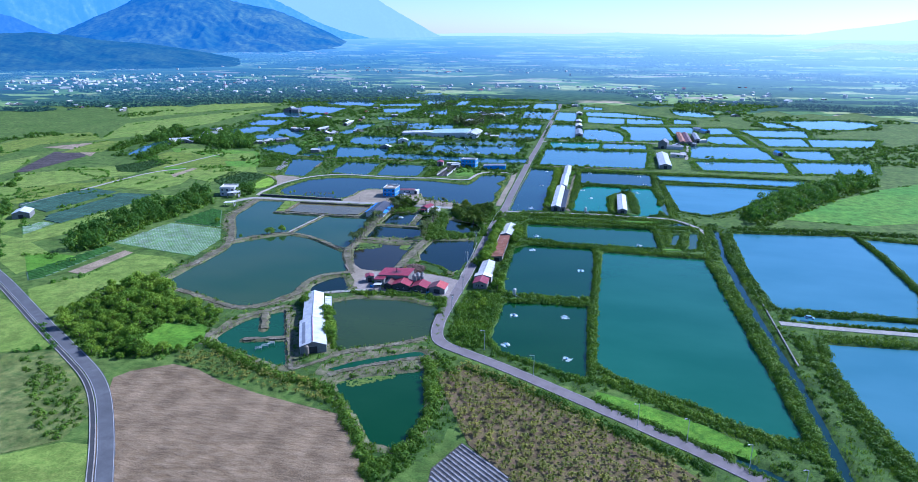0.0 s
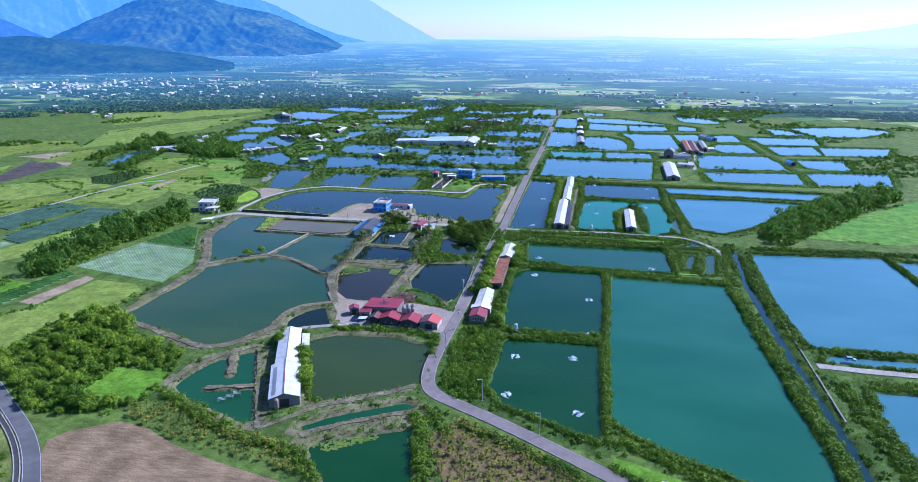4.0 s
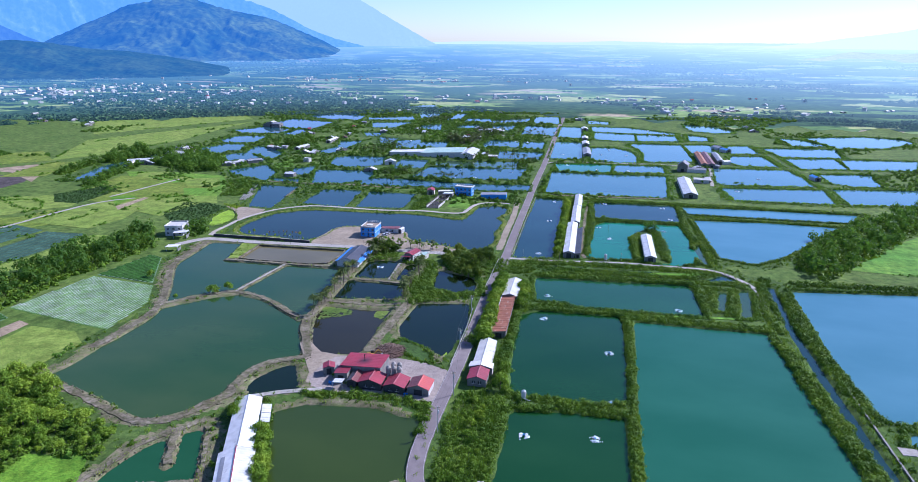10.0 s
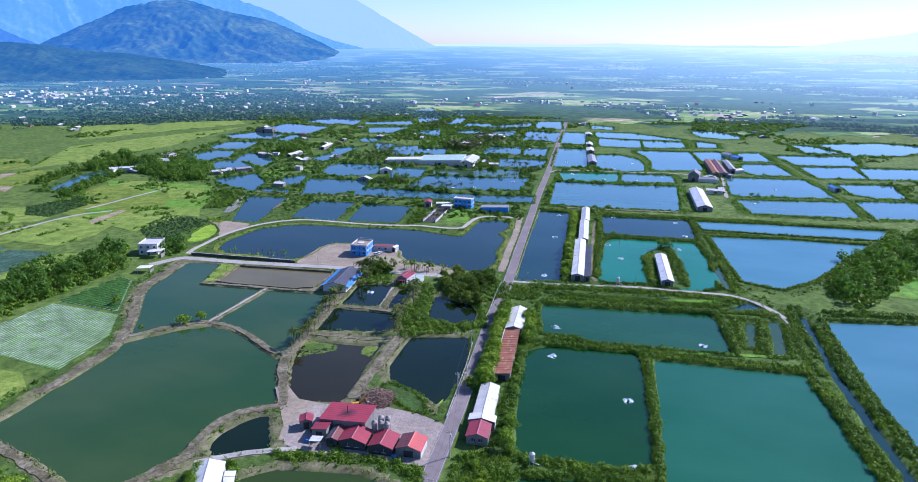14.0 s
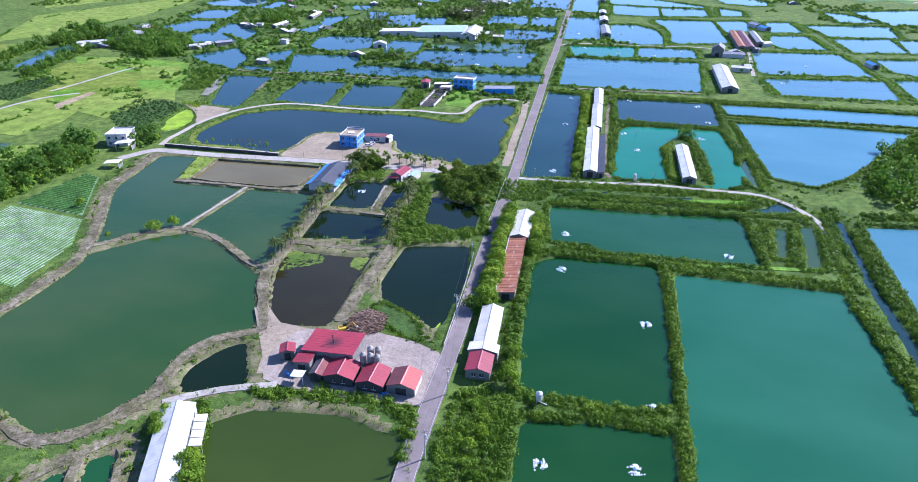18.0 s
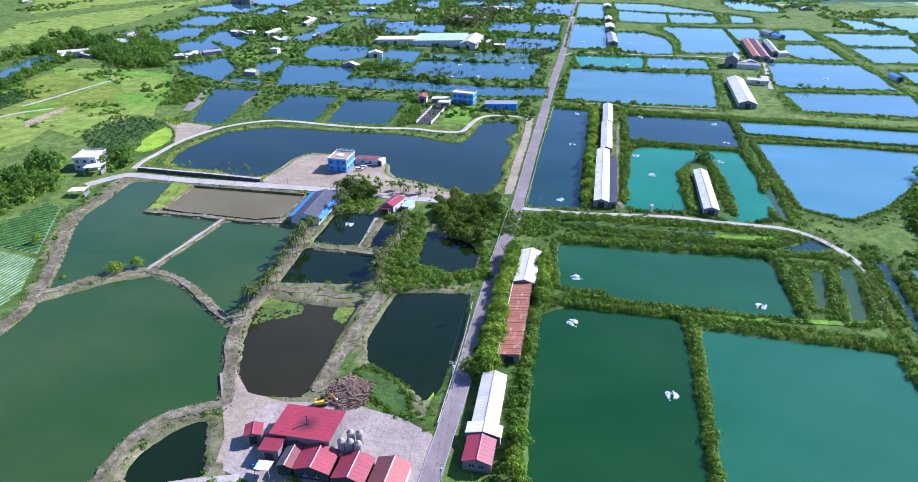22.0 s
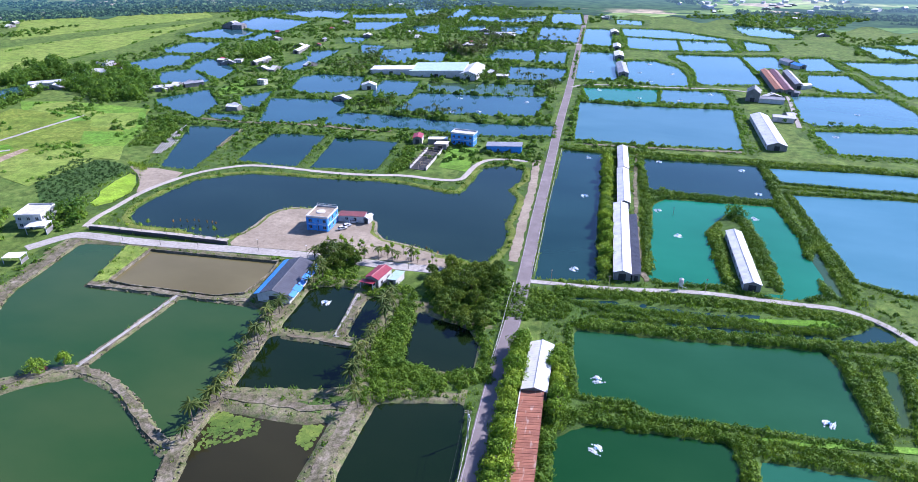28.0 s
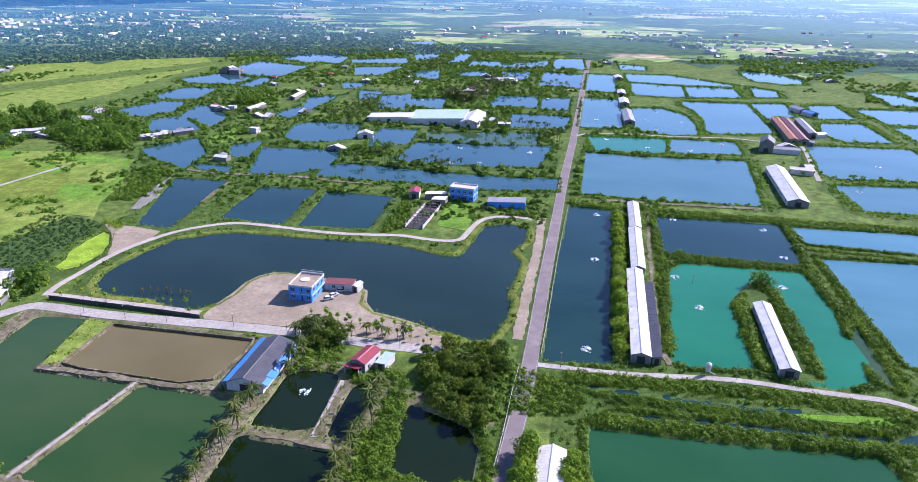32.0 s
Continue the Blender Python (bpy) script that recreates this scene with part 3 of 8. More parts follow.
pond("dark", [(-88, 366), (-64, 370.5), (-60.5, 345), (-62.5, 320.5), (-64.5, 314), (-70.5, 319), (-85.5, 327.5), (-90, 339)])
pond("dark", [(-131.7, 420.8), (-125.2, 424.3), (-116.3, 424.1), (-113.2, 419.2), (-112.0, 400.1), (-112.4, 396.7), (-120.3, 395.3), (-131.3, 395.5), (-131.4, 406.5)])
pond("dark", [(-109.2, 416.3), (-107.6, 420.6), (-103.0, 420.6), (-101.8, 411.7), (-101.6, 401.6), (-103.6, 395.2), (-108.6, 395.4), (-109.4, 406.3)])
pond("dark", [(-132.9, 389.9), (-124.6, 392.5), (-110.8, 392.4), (-103.6, 390.0), (-101.8, 386.9), (-98.1, 371.9), (-107.7, 368.0), (-119.2, 366.4), (-130.5, 364.1), (-134.4, 365.8)])
pond("dark", [(-88.5, 414), (-83, 411.5), (-69.5, 407), (-65, 398), (-64, 385.5), (-72.5, 383.5), (-85.5, 384.5), (-87.5, 388.5), (-89, 403)])
pond("moss", [(-38.5, 362), (-31, 368.5), (6.5, 369.5), (8, 360.5), (7.5, 316.5), (6, 297.5), (6.5, 294.5), (-0.5, 291), (-13, 290.5), (-19.5, 292.5), (-28, 290.5), (-34, 291), (-35.5, 294.5), (-38, 329.5)])
pond("moss", [(-33.5, 279.5), (-16, 282.5), (4.5, 282.5), (5, 216), (-3.5, 217.5), (-14.5, 223.5), (-27, 229.5), (-34, 239.5), (-34, 256)])
pond("sea", [(13, 364.5), (69, 362.5), (70, 328.5), (71, 265), (72, 224), (72, 189.5), (59.5, 192.5), (41, 206), (26.5, 213), (18, 219), (9, 228.5), (10, 294)])
pond("teal", [(-35, 414), (1, 414.5), (43, 417.5), (44.5, 409), (45, 377), (24.5, 376.5), (-1, 377), (-12.5, 377), (-17.5, 381.5), (-32, 381.5), (-34.5, 397)])
pond("green", [(57.5, 411.5), (61.5, 410.5), (55.5, 384), (52.5, 384.5)])
pond("green", [(69, 416), (72.5, 414.5), (68, 385), (66, 378.5), (61.5, 378), (65.5, 394.5), (65.5, 407.5)])
pond("blue", [(94, 419), (166, 427), (167.5, 392.5), (163, 330.5), (148.5, 295.5), (125.5, 298), (95.5, 297.5), (90, 300), (89.5, 345)])
pond("blue", [(171, 422), (200, 417.5), (233, 418), (186, 305.5), (168, 336), (171, 391)])
pond("blue", [(101, 263.5), (135.5, 265), (158, 266), (120, 178.5), (101.5, 184), (99.5, 194), (97.5, 217.5), (97, 241.5)])
pond("blue", [(92.5, 285), (104, 284.5), (144, 285), (167.5, 285), (171, 292), (147, 293), (113, 291), (95.5, 291)])
pond("teal", [(-146, 218.5), (-144.5, 236.5), (-130.5, 250.5), (-107.5, 204), (-110.5, 202.5), (-123, 207), (-140.5, 214)])
pond("olive", [(-114, 263), (-103.5, 270), (-81, 272.5), (-60.5, 267), (-58, 238.5), (-72, 230), (-93, 218.5), (-100, 231.5)])
pond("teal", [(-91.5, 202.5), (-82.5, 211.5), (-60.5, 224.5), (-57, 222.5), (-61.5, 216.5), (-82, 202.5)])
pond("moss", [(-84, 195), (-74, 201), (-64.5, 204.5), (-55, 209.5), (-50.5, 193.5), (-47, 177), (-50.5, 162), (-59.5, 162.5), (-70, 177), (-79.5, 187.5)])
pond("deep", [(-49.5, 600.5), (-23.5, 596.5), (-26.5, 561.5), (-29, 495), (-25.5, 455.5), (-27, 447.5), (-50.5, 445.5), (-51, 494)])
pond("deep", [(-4.5, 592.5), (57.5, 594), (57.5, 569), (55, 544), (34, 543.5), (-4, 546), (-4, 566.5)])
pond("jade", [(-2, 528), (4, 534.5), (52.5, 535.5), (56.5, 503), (54.5, 486.5), (55.5, 467.5), (52, 453.5), (40, 448), (27, 450.5), (16.5, 454.5), (-2, 451.5), (-8, 454), (-5.5, 496.5)])
pond("blue", [(62.5, 591), (110, 593), (186.5, 591.5), (173.5, 566.5), (104.5, 568), (64.5, 570.5)])
pond("blue", [(65.5, 552.5), (116, 556), (161, 552), (135, 515.5), (103.5, 474.5), (85, 459.5), (75.5, 464), (69, 467.5)])
pond("green", [(52.5, 475), (53.5, 467), (57.5, 453.5), (59, 452), (59, 460), (59.5, 473.5), (61, 497.5)])
pond("blue", [(-42, 712), (-10, 708), (62, 712), (57, 661), (53, 623), (26, 623), (-6, 620), (-42, 624)])
pond("blue", [(20, 763), (64, 764), (63, 732), (17, 726)])
pond("blue", [(-49, 915), (-15, 915), (-17, 793), (-49, 791)])
pond("blue", [(-47, 1071), (-17, 1068), (-19, 953), (-48, 958)])
pond("blue", [(-4, 876), (21, 879), (38, 856), (42, 823), (40, 784), (25, 779), (-1, 789), (-5, 803)])
pond("blue", [(1, 1018), (26, 1014), (25, 941), (1, 947)])
pond("blue", [(30, 1011), (51, 1008), (49, 943), (28, 942)])
pond("blue", [(57, 1005), (83, 1006), (79, 949), (55, 944)])
pond("blue", [(87, 1003), (104, 1003), (104, 951), (83, 950)])
pond("blue", [(-3, 1081), (47, 1082), (108, 1028), (105, 1015), (42, 1018), (-1, 1026)])
pond("blue", [(47, 919), (102, 921), (100, 802), (55, 792), (52, 801), (55, 846), (51, 879), (44, 902)])
pond("blue", [(108, 922), (137, 928), (132, 868), (116, 870), (108, 852)])
pond("blue", [(126, 1016), (145, 1000), (140, 962), (121, 959)])
pond("blue", [(134, 1111), (162, 1128), (188, 1063), (184, 1049), (157, 1052), (136, 1074)])
pond("blue", [(160, 924), (181, 928), (182, 871), (152, 867)])
pond("blue", [(149, 846), (180, 850), (181, 789), (148, 786), (140, 806)])
pond("blue", [(117, 765), (184, 769), (187, 730), (186, 693), (112, 686), (107, 694)])
pond("jade", [(-40, 758), (14, 763), (11, 723), (-36, 721)])
pond("blue", [(107, 668), (188, 677), (181, 627), (110, 626)])
pond("blue", [(197, 914), (278, 924), (264, 860), (204, 857)])
pond("blue", [(203, 840), (253, 851), (247, 790), (204, 783)])
pond("blue", [(211, 752), (255, 759), (244, 702), (224, 702), (209, 712)])
pond("blue", [(200, 682), (271, 691), (253, 635), (196, 628)])
pond("blue", [(262, 846), (336, 852), (310, 795), (251, 788)])
pond("blue", [(275, 1025), (356, 1049), (396, 1032), (397, 1003), (342, 946), (288, 934), (280, 986)])
pond("blue", [(240, 1012), (261, 1001), (281, 950), (240, 940)])
pond("blue", [(136, 1138), (174, 1120), (196, 1074), (168, 1044), (140, 1061)])
pond("deep", [(-290.5, 599.5), (-254.5, 600), (-249, 561.5), (-244, 524.5), (-263, 525.5)])
pond("deep", [(-230.5, 594), (-196.5, 597), (-191, 540.5), (-227.5, 543.5)])
pond("deep", [(-188.5, 594.5), (-148.5, 593.5), (-146.5, 544.5), (-182.5, 541.5)])
pond("deep", [(-207.5, 640), (-199, 648), (-166, 646), (-135, 641.5), (-73.5, 641), (-73, 623), (-107, 618), (-139, 624), (-172, 622), (-205, 623)])
pond("deep", [(-70.5, 644.5), (-60.5, 644), (-60, 626), (-69.5, 626.5)])
pond("deep", [(-164.5, 711.5), (-129, 715.5), (-124.5, 664.5), (-168, 667.5)])
pond("deep", [(-122.5, 713), (-70.5, 721), (-74.5, 669.5), (-121, 665.5)])
pond("green", [(-165, 748.5), (-82.5, 758.5), (-81.5, 726), (-130, 723), (-162, 728)])
pond("deep", [(-204, 749), (-178, 750), (-175, 709), (-197, 696.5), (-202, 723)])
pond("deep", [(-268.5, 710), (-276.5, 748.5), (-266, 759.5), (-229, 757), (-219, 715.5), (-232.5, 703.5), (-254, 698.5)])
pond("deep", [(-267.5, 673.5), (-231, 677.5), (-213.5, 678), (-209.5, 639.5), (-225, 621.5), (-249, 619)])
pond("blue", [(-349.5, 655), (-331.5, 686), (-304, 651), (-298, 620), (-341, 643)])
pond("blue", [(-293.5, 675), (-280, 693.5), (-269, 645.5), (-282.5, 656)])
pond("blue", [(-403.5, 738), (-387, 754), (-349.5, 716), (-360.5, 696), (-376.5, 701)])
pond("blue", [(-457.5, 763.5), (-443, 810), (-422.5, 808), (-408.5, 774.5), (-417.5, 750.5), (-439.5, 745.5)])
pond("blue", [(-468.5, 838.5), (-464.5, 877.5), (-429.5, 885.5), (-421.5, 828.5), (-451, 821.5)])
pond("blue", [(-501.5, 929.5), (-475.5, 981), (-431, 955.5), (-426, 911.5), (-475, 908.5)])
pond("blue", [(-485, 1004.5), (-483, 1081.5), (-401.5, 1051.5), (-402.5, 971.5), (-437, 973.5)])
pond("blue", [(-474, 1118.5), (-453, 1199), (-386, 1154), (-374, 1089.5), (-422.5, 1091)])
pond("blue", [(-390, 762), (-398.5, 801), (-382.5, 792.5), (-349, 760.5), (-343.5, 727)])
pond("blue", [(-312, 780), (-301.5, 829.5), (-291.5, 819), (-296, 772.5)])
pond("blue", [(-416, 905), (-416, 959), (-400, 953), (-398.5, 901)])
pond("blue", [(-293, 627.5), (-268, 626.5), (-267, 618), (-284.5, 620)])
pond("dark", [(-500, 682.5), (-496, 712), (-482, 725), (-470.5, 708), (-481, 677.5)])
pond("blue", [(-420.5, 1258), (-320.5, 1379.5), (-290, 1327), (-327.5, 1270.5), (-406.5, 1237)])
pond("blue", [(-309.5, 1234), (-314, 1284), (-267, 1244.5), (-261.5, 1170), (-279.5, 1138)])
pond("blue", [(-269.5, 1313.5), (-228.5, 1323.5), (-211.5, 1274.5), (-240, 1251)])
pond("blue", [(-367.5, 1130.5), (-304.5, 1159.5), (-286.5, 1110.5), (-354.5, 1094.5)])
pond("blue", [(-339, 1061.5), (-281.5, 1080), (-293, 1007.5), (-317.5, 1001.5)])
pond("blue", [(-259, 1036), (-232.5, 1064), (-219.5, 995.5), (-239.5, 1000)])
pond("blue", [(-235.5, 1123), (-234, 1221), (-219, 1224.5), (-217.5, 1140)])
pond("blue", [(-206, 1156), (-169, 1151.5), (-164.5, 1108), (-200.5, 1106.5)])
pond("blue", [(-162, 1128), (-104, 1180.5), (-106, 1117), (-159, 1104.5)])
pond("blue", [(-203, 1049.5), (-173, 1067), (-171, 1016.5), (-194, 1020.5)])
pond("blue", [(-149.5, 1062), (-121, 1068.5), (-118, 1010), (-143, 1013.5)])
pond("blue", [(-94, 1196.5), (-62, 1204), (-55.5, 1106), (-92, 1108.5)])
pond("blue", [(-99, 1074), (-54.5, 1063.5), (-54.5, 972.5), (-97.5, 979)])
pond("blue", [(-131, 909), (-96.5, 909.5), (-92, 858.5), (-136.5, 860.5)])
pond("blue", [(-88.5, 904.5), (-65.5, 910), (-65, 853), (-84.5, 854.5)])
pond("blue", [(-107.5, 826), (-61.5, 825.5), (-62.5, 780.5), (-104, 780.5)])
pond("blue", [(-215, 875.5), (-182, 883), (-178.5, 833), (-207, 838.5)])
pond("blue", [(-246.5, 882.5), (-223, 895), (-211, 825.5), (-231.5, 827)])
pond("blue", [(-277, 905), (-256, 902.5), (-252.5, 867), (-262.5, 864.5)])
pond("blue", [(-312.5, 946.5), (-287, 952), (-287.5, 918.5), (-298, 916)])
pond("blue", [(-314, 860), (-294, 868.5), (-290, 838.5), (-304.5, 835)])
pond("blue", [(-309.5, 834), (-292.5, 831.5), (-294.5, 800.5)])
pond("dark", [(-266, 474), (-267, 481.5), (-271, 487.5), (-273, 501.5), (-272.5, 513), (-267.5, 510.5), (-260, 500.5), (-255.5, 489.5), (-256, 476.5), (-260.5, 471)])
pond("blue", [(-8.5, 1161.5), (21, 1152), (19, 1116), (-8, 1119.5)])
pond("deep", [(50.5, 427), (57.5, 430.5), (61, 435.5), (66.5, 436), (68.5, 432.5), (67.5, 427.5), (62.5, 425), (50.5, 424)])
islands = [np.array([(17.5, 500.5), (18.0, 488.0), (17.5, 467.5), (18.5, 457.5), (20.5, 452.5), (28.0, 449.5), (38.5, 451.5), (38.5, 456.5), (39.5, 468.0), (39.0, 491.0), (38.0, 511.0), (36.5, 522.5), (30.0, 522.5), (23.0, 511.5)])]

pond("deep", [(-466, 588), (-484, 642), (-484, 675), (-470, 707), (-459, 735), (-453, 727), (-463, 697), (-470, 665), (-470, 642), (-454, 592)])

# the canal beside the big pond, and two ditches south of the farm track
CANALS = [(3.6, [(84.5, 423), (80.5, 372), (79.5, 318), (79.5, 268), (80.5, 236), (80, 205), (79, 175), (77, 150), (74, 120)]),
          (2.2, [(-41.4, 432.9), (-21.8, 433.0), (-1.8, 432.8), (17.6, 432.7), (27.2, 433.6)]),
          (2.2, [(-21.9, 421.9), (-2.7, 423.0), (16.2, 424.1), (34.5, 424.8), (49.8, 425.3)]),
          (4.5, [(49, 176), (57, 170), (72, 160), (90, 150)])]

field("ploughed", [(-120, 110.5), (-135, 128), (-164.5, 181), (-161.5, 186.5), (-149, 194.5), (-137.5, 192.5), (-124.5, 186.5), (-108, 181.5), (-91.5, 178), (-76, 175), (-64, 160.5), (-55.5, 144), (-48, 125)])
field("lime", [(-355.5, 322), (-334.5, 318), (-285, 290.5), (-288, 264.5), (-312, 278.5)])
field("lime", [(-302, 250), (-269, 236), (-252, 230), (-213, 204.5), (-202.5, 197), (-221.5, 189.5), (-239.5, 185)])
field("scrub", [(-238, 183.5), (-220.5, 188.5), (-199.5, 195), (-167.5, 171), (-155.5, 159.5), (-154, 144), (-166.5, 134.5), (-183, 130.5)])
field("lime", [(-181, 129), (-165.5, 134), (-152.5, 143.5), (-143, 144), (-131.5, 128.5), (-118.5, 112), (-159, 104)])
field("bright", [(-185, 210.5), (-174.5, 226.5), (-155.5, 226), (-151, 213.5), (-168, 206.5)])
field("mulch", [(-275, 321), (-267.5, 367), (-227.5, 361), (-216, 340.5), (-213.5, 309), (-231, 312)])
field("rows", [(-267, 369), (-260.5, 405.5), (-251.5, 402.5), (-230, 364)])
field("olive", [(-425.5, 391), (-401, 483.5), (-355, 493), (-370, 450.5), (-404.5, 388)])
field("darksoil", [(-504, 481), (-551.5, 582.5), (-524, 598), (-501, 566.5), (-496, 489.5)])
field("tan", [(-586.5, 604.5), (-557.5, 642.5), (-518.5, 609), (-495, 567.5), (-549, 600.5)])
field("lime", [(-563, 664), (-632, 802), (-524.5, 1025), (-526.5, 956.5), (-517, 827.5), (-534.5, 707)])
field("olive", [(-424.5, 534), (-433.5, 608), (-340, 628.5), (-302.5, 545), (-359, 499)])
field("olive", [(-649, 611.5), (-664, 678.5), (-618, 715), (-559.5, 665), (-606, 621), (-584.5, 548.5)])
field("lime", [(-557, 521), (-553, 564), (-509.5, 486.5), (-509, 473.5)])
field("lime", [(-776.5, 992), (-606.5, 1140), (-542.5, 1060.5), (-661.5, 847)])
field("meadow", [(135.5, 459), (172, 507.5), (234.5, 568.5), (276.5, 599.5), (341, 613), (271.5, 477.5), (220.5, 467), (184.5, 453.5)])
field("bright", [(9, 206.5), (21.5, 202), (44, 191.5), (57, 181), (53.5, 176), (38, 183.5), (18, 193.5), (7.5, 200.5)])
field("bananas", [(-49.5, 206.5), (-39.5, 217.5), (-15.5, 205), (5, 190), (31, 170.5), (38, 163), (40.5, 150), (-9.5, 140), (-14, 152.5), (-30, 167)])
field("ridges", [(-38.5, 153.5), (-32, 167.5), (-19.5, 157.5), (-13.5, 151), (-9.5, 140), (-36.5, 134.5)])
field("gravel", [(-126, 314), (-122.5, 316.5), (-114, 308), (-102, 306.5), (-106.5, 299.5), (-105, 289.5), (-104.5, 283), (-110, 283.5), (-112, 291.5), (-117, 299.5)])
field("gravel", [(-179, 448.5), (-179, 458), (-177.5, 466), (-177, 477), (-174.5, 483.5), (-170, 488), (-164, 489), (-132.5, 485.5), (-125, 480.5), (-122, 471), (-117, 464.5), (-106, 462), (-90, 456), (-83, 451), (-83.5, 445.5), (-115, 446.5), (-144, 447.5), (-177, 446)])
field("gravel", [(-279, 521.5), (-262.5, 522), (-245.5, 519), (-244.5, 510.5), (-250, 488), (-252.5, 490), (-258.5, 501), (-268, 512.5)])
field("yard", [(-109, 299), (-106.5, 305), (-103, 306.5), (-85.5, 310), (-79.5, 308.5), (-70, 307), (-61, 303), (-57.5, 299), (-58.5, 287), (-60.5, 279.5), (-73, 279), (-95.5, 278.8), (-107, 281.5), (-110.5, 288)])
field("plantation", [(-314, 494), (-316.5, 528), (-286.5, 525), (-276.5, 518.5), (-277.5, 492), (-273.5, 465.5), (-284, 463.5)])
field("greymulch", [(-281, 543), (-289.5, 571.5), (-293.5, 599), (-277.5, 562.5), (-275.5, 544)])
field("grass", [(-114, 555.5), (-116, 590.5), (-99.5, 591.5), (-97, 551)])
field("grass", [(-324.5, 691.5), (-320.5, 727.5), (-301, 688.5), (-312, 674.5)])
field("grass", [(-445, 626.5), (-409.5, 634.5), (-343, 629), (-314.5, 583), (-304, 550), (-357.5, 538)])
field("lime", [(-478, 442.5), (-491, 484), (-442, 515.5), (-405.5, 489), (-429, 453), (-429.5, 395)])
field("lime", [(-469.5, 509.5), (-427, 533.5), (-422.5, 592), (-411, 585.5), (-394, 494), (-421.5, 479)])
field("lime", [(-390, 356), (-392, 370), (-357, 346), (-357, 323.5)])
field("olive", [(-541, 579), (-555, 654.5), (-527.5, 665), (-503.5, 591)])
field("olive", [(-386.5, 567), (-375, 591.5), (-336, 578), (-322.5, 546), (-357.5, 538)])
field("lime", [(-398, 617), (-373, 616), (-333, 600.5), (-322, 581), (-364, 594)])
field("lime", [(-166.5, 202.5), (-175, 220), (-169.5, 229), (-159.5, 228.5), (-154.5, 218), (-156, 205), (-156.5, 195.5)])
field("bright", [(24, 432), (38.5, 434), (52.5, 437), (52.5, 432.5), (41.5, 431), (26.5, 430)])
field("lime", [(-434, 568), (-420, 615), (-394.5, 602), (-396.5, 553)])
field("olive", [(-385.5, 578.5), (-351, 602), (-315, 570), (-332, 538.5)])
field("lime", [(-349, 498.5), (-341, 550), (-302.5, 538), (-310.5, 485)])
field("plantation", [(-87.5, 322.5), (-84.5, 325.5), (-75.5, 321), (-69, 314), (-67.5, 307.5), (-70, 307), (-77, 311), (-83.5, 316.5)])

field("lime", [(-219.5, 437.5), (-209, 437), (-208.5, 411), (-213, 407.5)])
field("darkcrop", [(-407, 389), (-392.5, 444.5), (-363, 437), (-369, 372.5), (-388.5, 380.5), (-390, 372.5)])
field("darkcrop", [(-362.5, 368), (-357, 420), (-358.5, 434.5), (-329, 435), (-328, 396), (-340, 350.5), (-355.5, 355.5)])
field("lime", [(-357, 339.5), (-337, 350), (-325.5, 393.5), (-323.5, 434), (-312.5, 436.5), (-304, 395), (-310, 348), (-323.5, 314), (-323, 305.5)])
field("rows", [(-285, 268), (-274.5, 315.5), (-266, 311.5), (-270, 263), (-274.5, 258)])
field("tan", [(-264, 273), (-258.5, 310), (-251.5, 307.5), (-254, 271)])
field("lime", [(-252, 267), (-248.5, 306), (-225, 304.5), (-214, 295), (-217, 276.5), (-215.5, 259.5), (-224.5, 238), (-229, 222.5), (-252, 235.5), (-265, 248), (-258, 261)])
field("bright", [(-308, 291), (-292, 297), (-271.5, 295), (-286, 269.5)])
field("plantation", [(-437, 528.5), (-416, 571), (-396, 551.5), (-395.5, 506), (-416.5, 507)])
field("lime", [(-388, 451.5), (-384.5, 511), (-345.5, 529.5), (-331, 474), (-337, 446.5)])
field("olive", [(-447, 429), (-423, 454.5), (-395.5, 467), (-397, 443.5), (-412.5, 394.5)])
field("mulch", [(-357, 339.5), (-352, 352), (-340.5, 349.5), (-341, 323.5)])
field("bright", [(-176, 215), (-175.5, 226), (-156, 229), (-149, 214.5), (-155, 205), (-166, 205)])
field("olive", [(-433, 580), (-435, 609), (-384, 603), (-377, 566), (-398, 543)])
field("lime", [(-429, 622), (-408, 636), (-378, 616), (-378, 608), (-421, 610)])
field("bright", [(-387, 531), (-374, 540), (-364, 534), (-364, 508)])
field("tan", [(-361, 504), (-359, 535), (-354, 534), (-352, 495)])
field("grass", [(-348, 572), (-318, 578), (-307, 558), (-333, 549)])
field("lime", [(-335, 543), (-305, 552), (-291, 529), (-324, 530)])
field("olive", [(-375, 566), (-374, 593), (-355, 574), (-341, 551), (-354, 544)])
field("lime", [(-370, 609), (-342, 619), (-322, 586), (-352, 582)])

path("road", 5.4, "asphalt", [(69, 156), (53, 167.5), (32, 182), (5, 198.5), (-21, 214.5), (-40.5, 225), (-51, 230), (-56, 235.5), (-58.5, 248.5), (-58.5, 266.5), (-58, 283.5), (-57.5, 299), (-57, 321), (-57, 353.5), (-57, 375.5), (-56.5, 396.5), (-55.5, 420), (-55, 446), (-55.5, 504), (-55, 572), (-55, 653.5), (-53, 743.5), (-52.5, 906), (-51, 1124.5), (-50, 1275.5)])
path("lane", 5.0, "dark_asphalt", [(-356, 298), (-294.5, 261.5), (-266, 243), (-227, 217), (-191, 194), (-172, 181.5), (-157.5, 168), (-138.5, 145), (-127, 129.5), (-115, 114.5)])
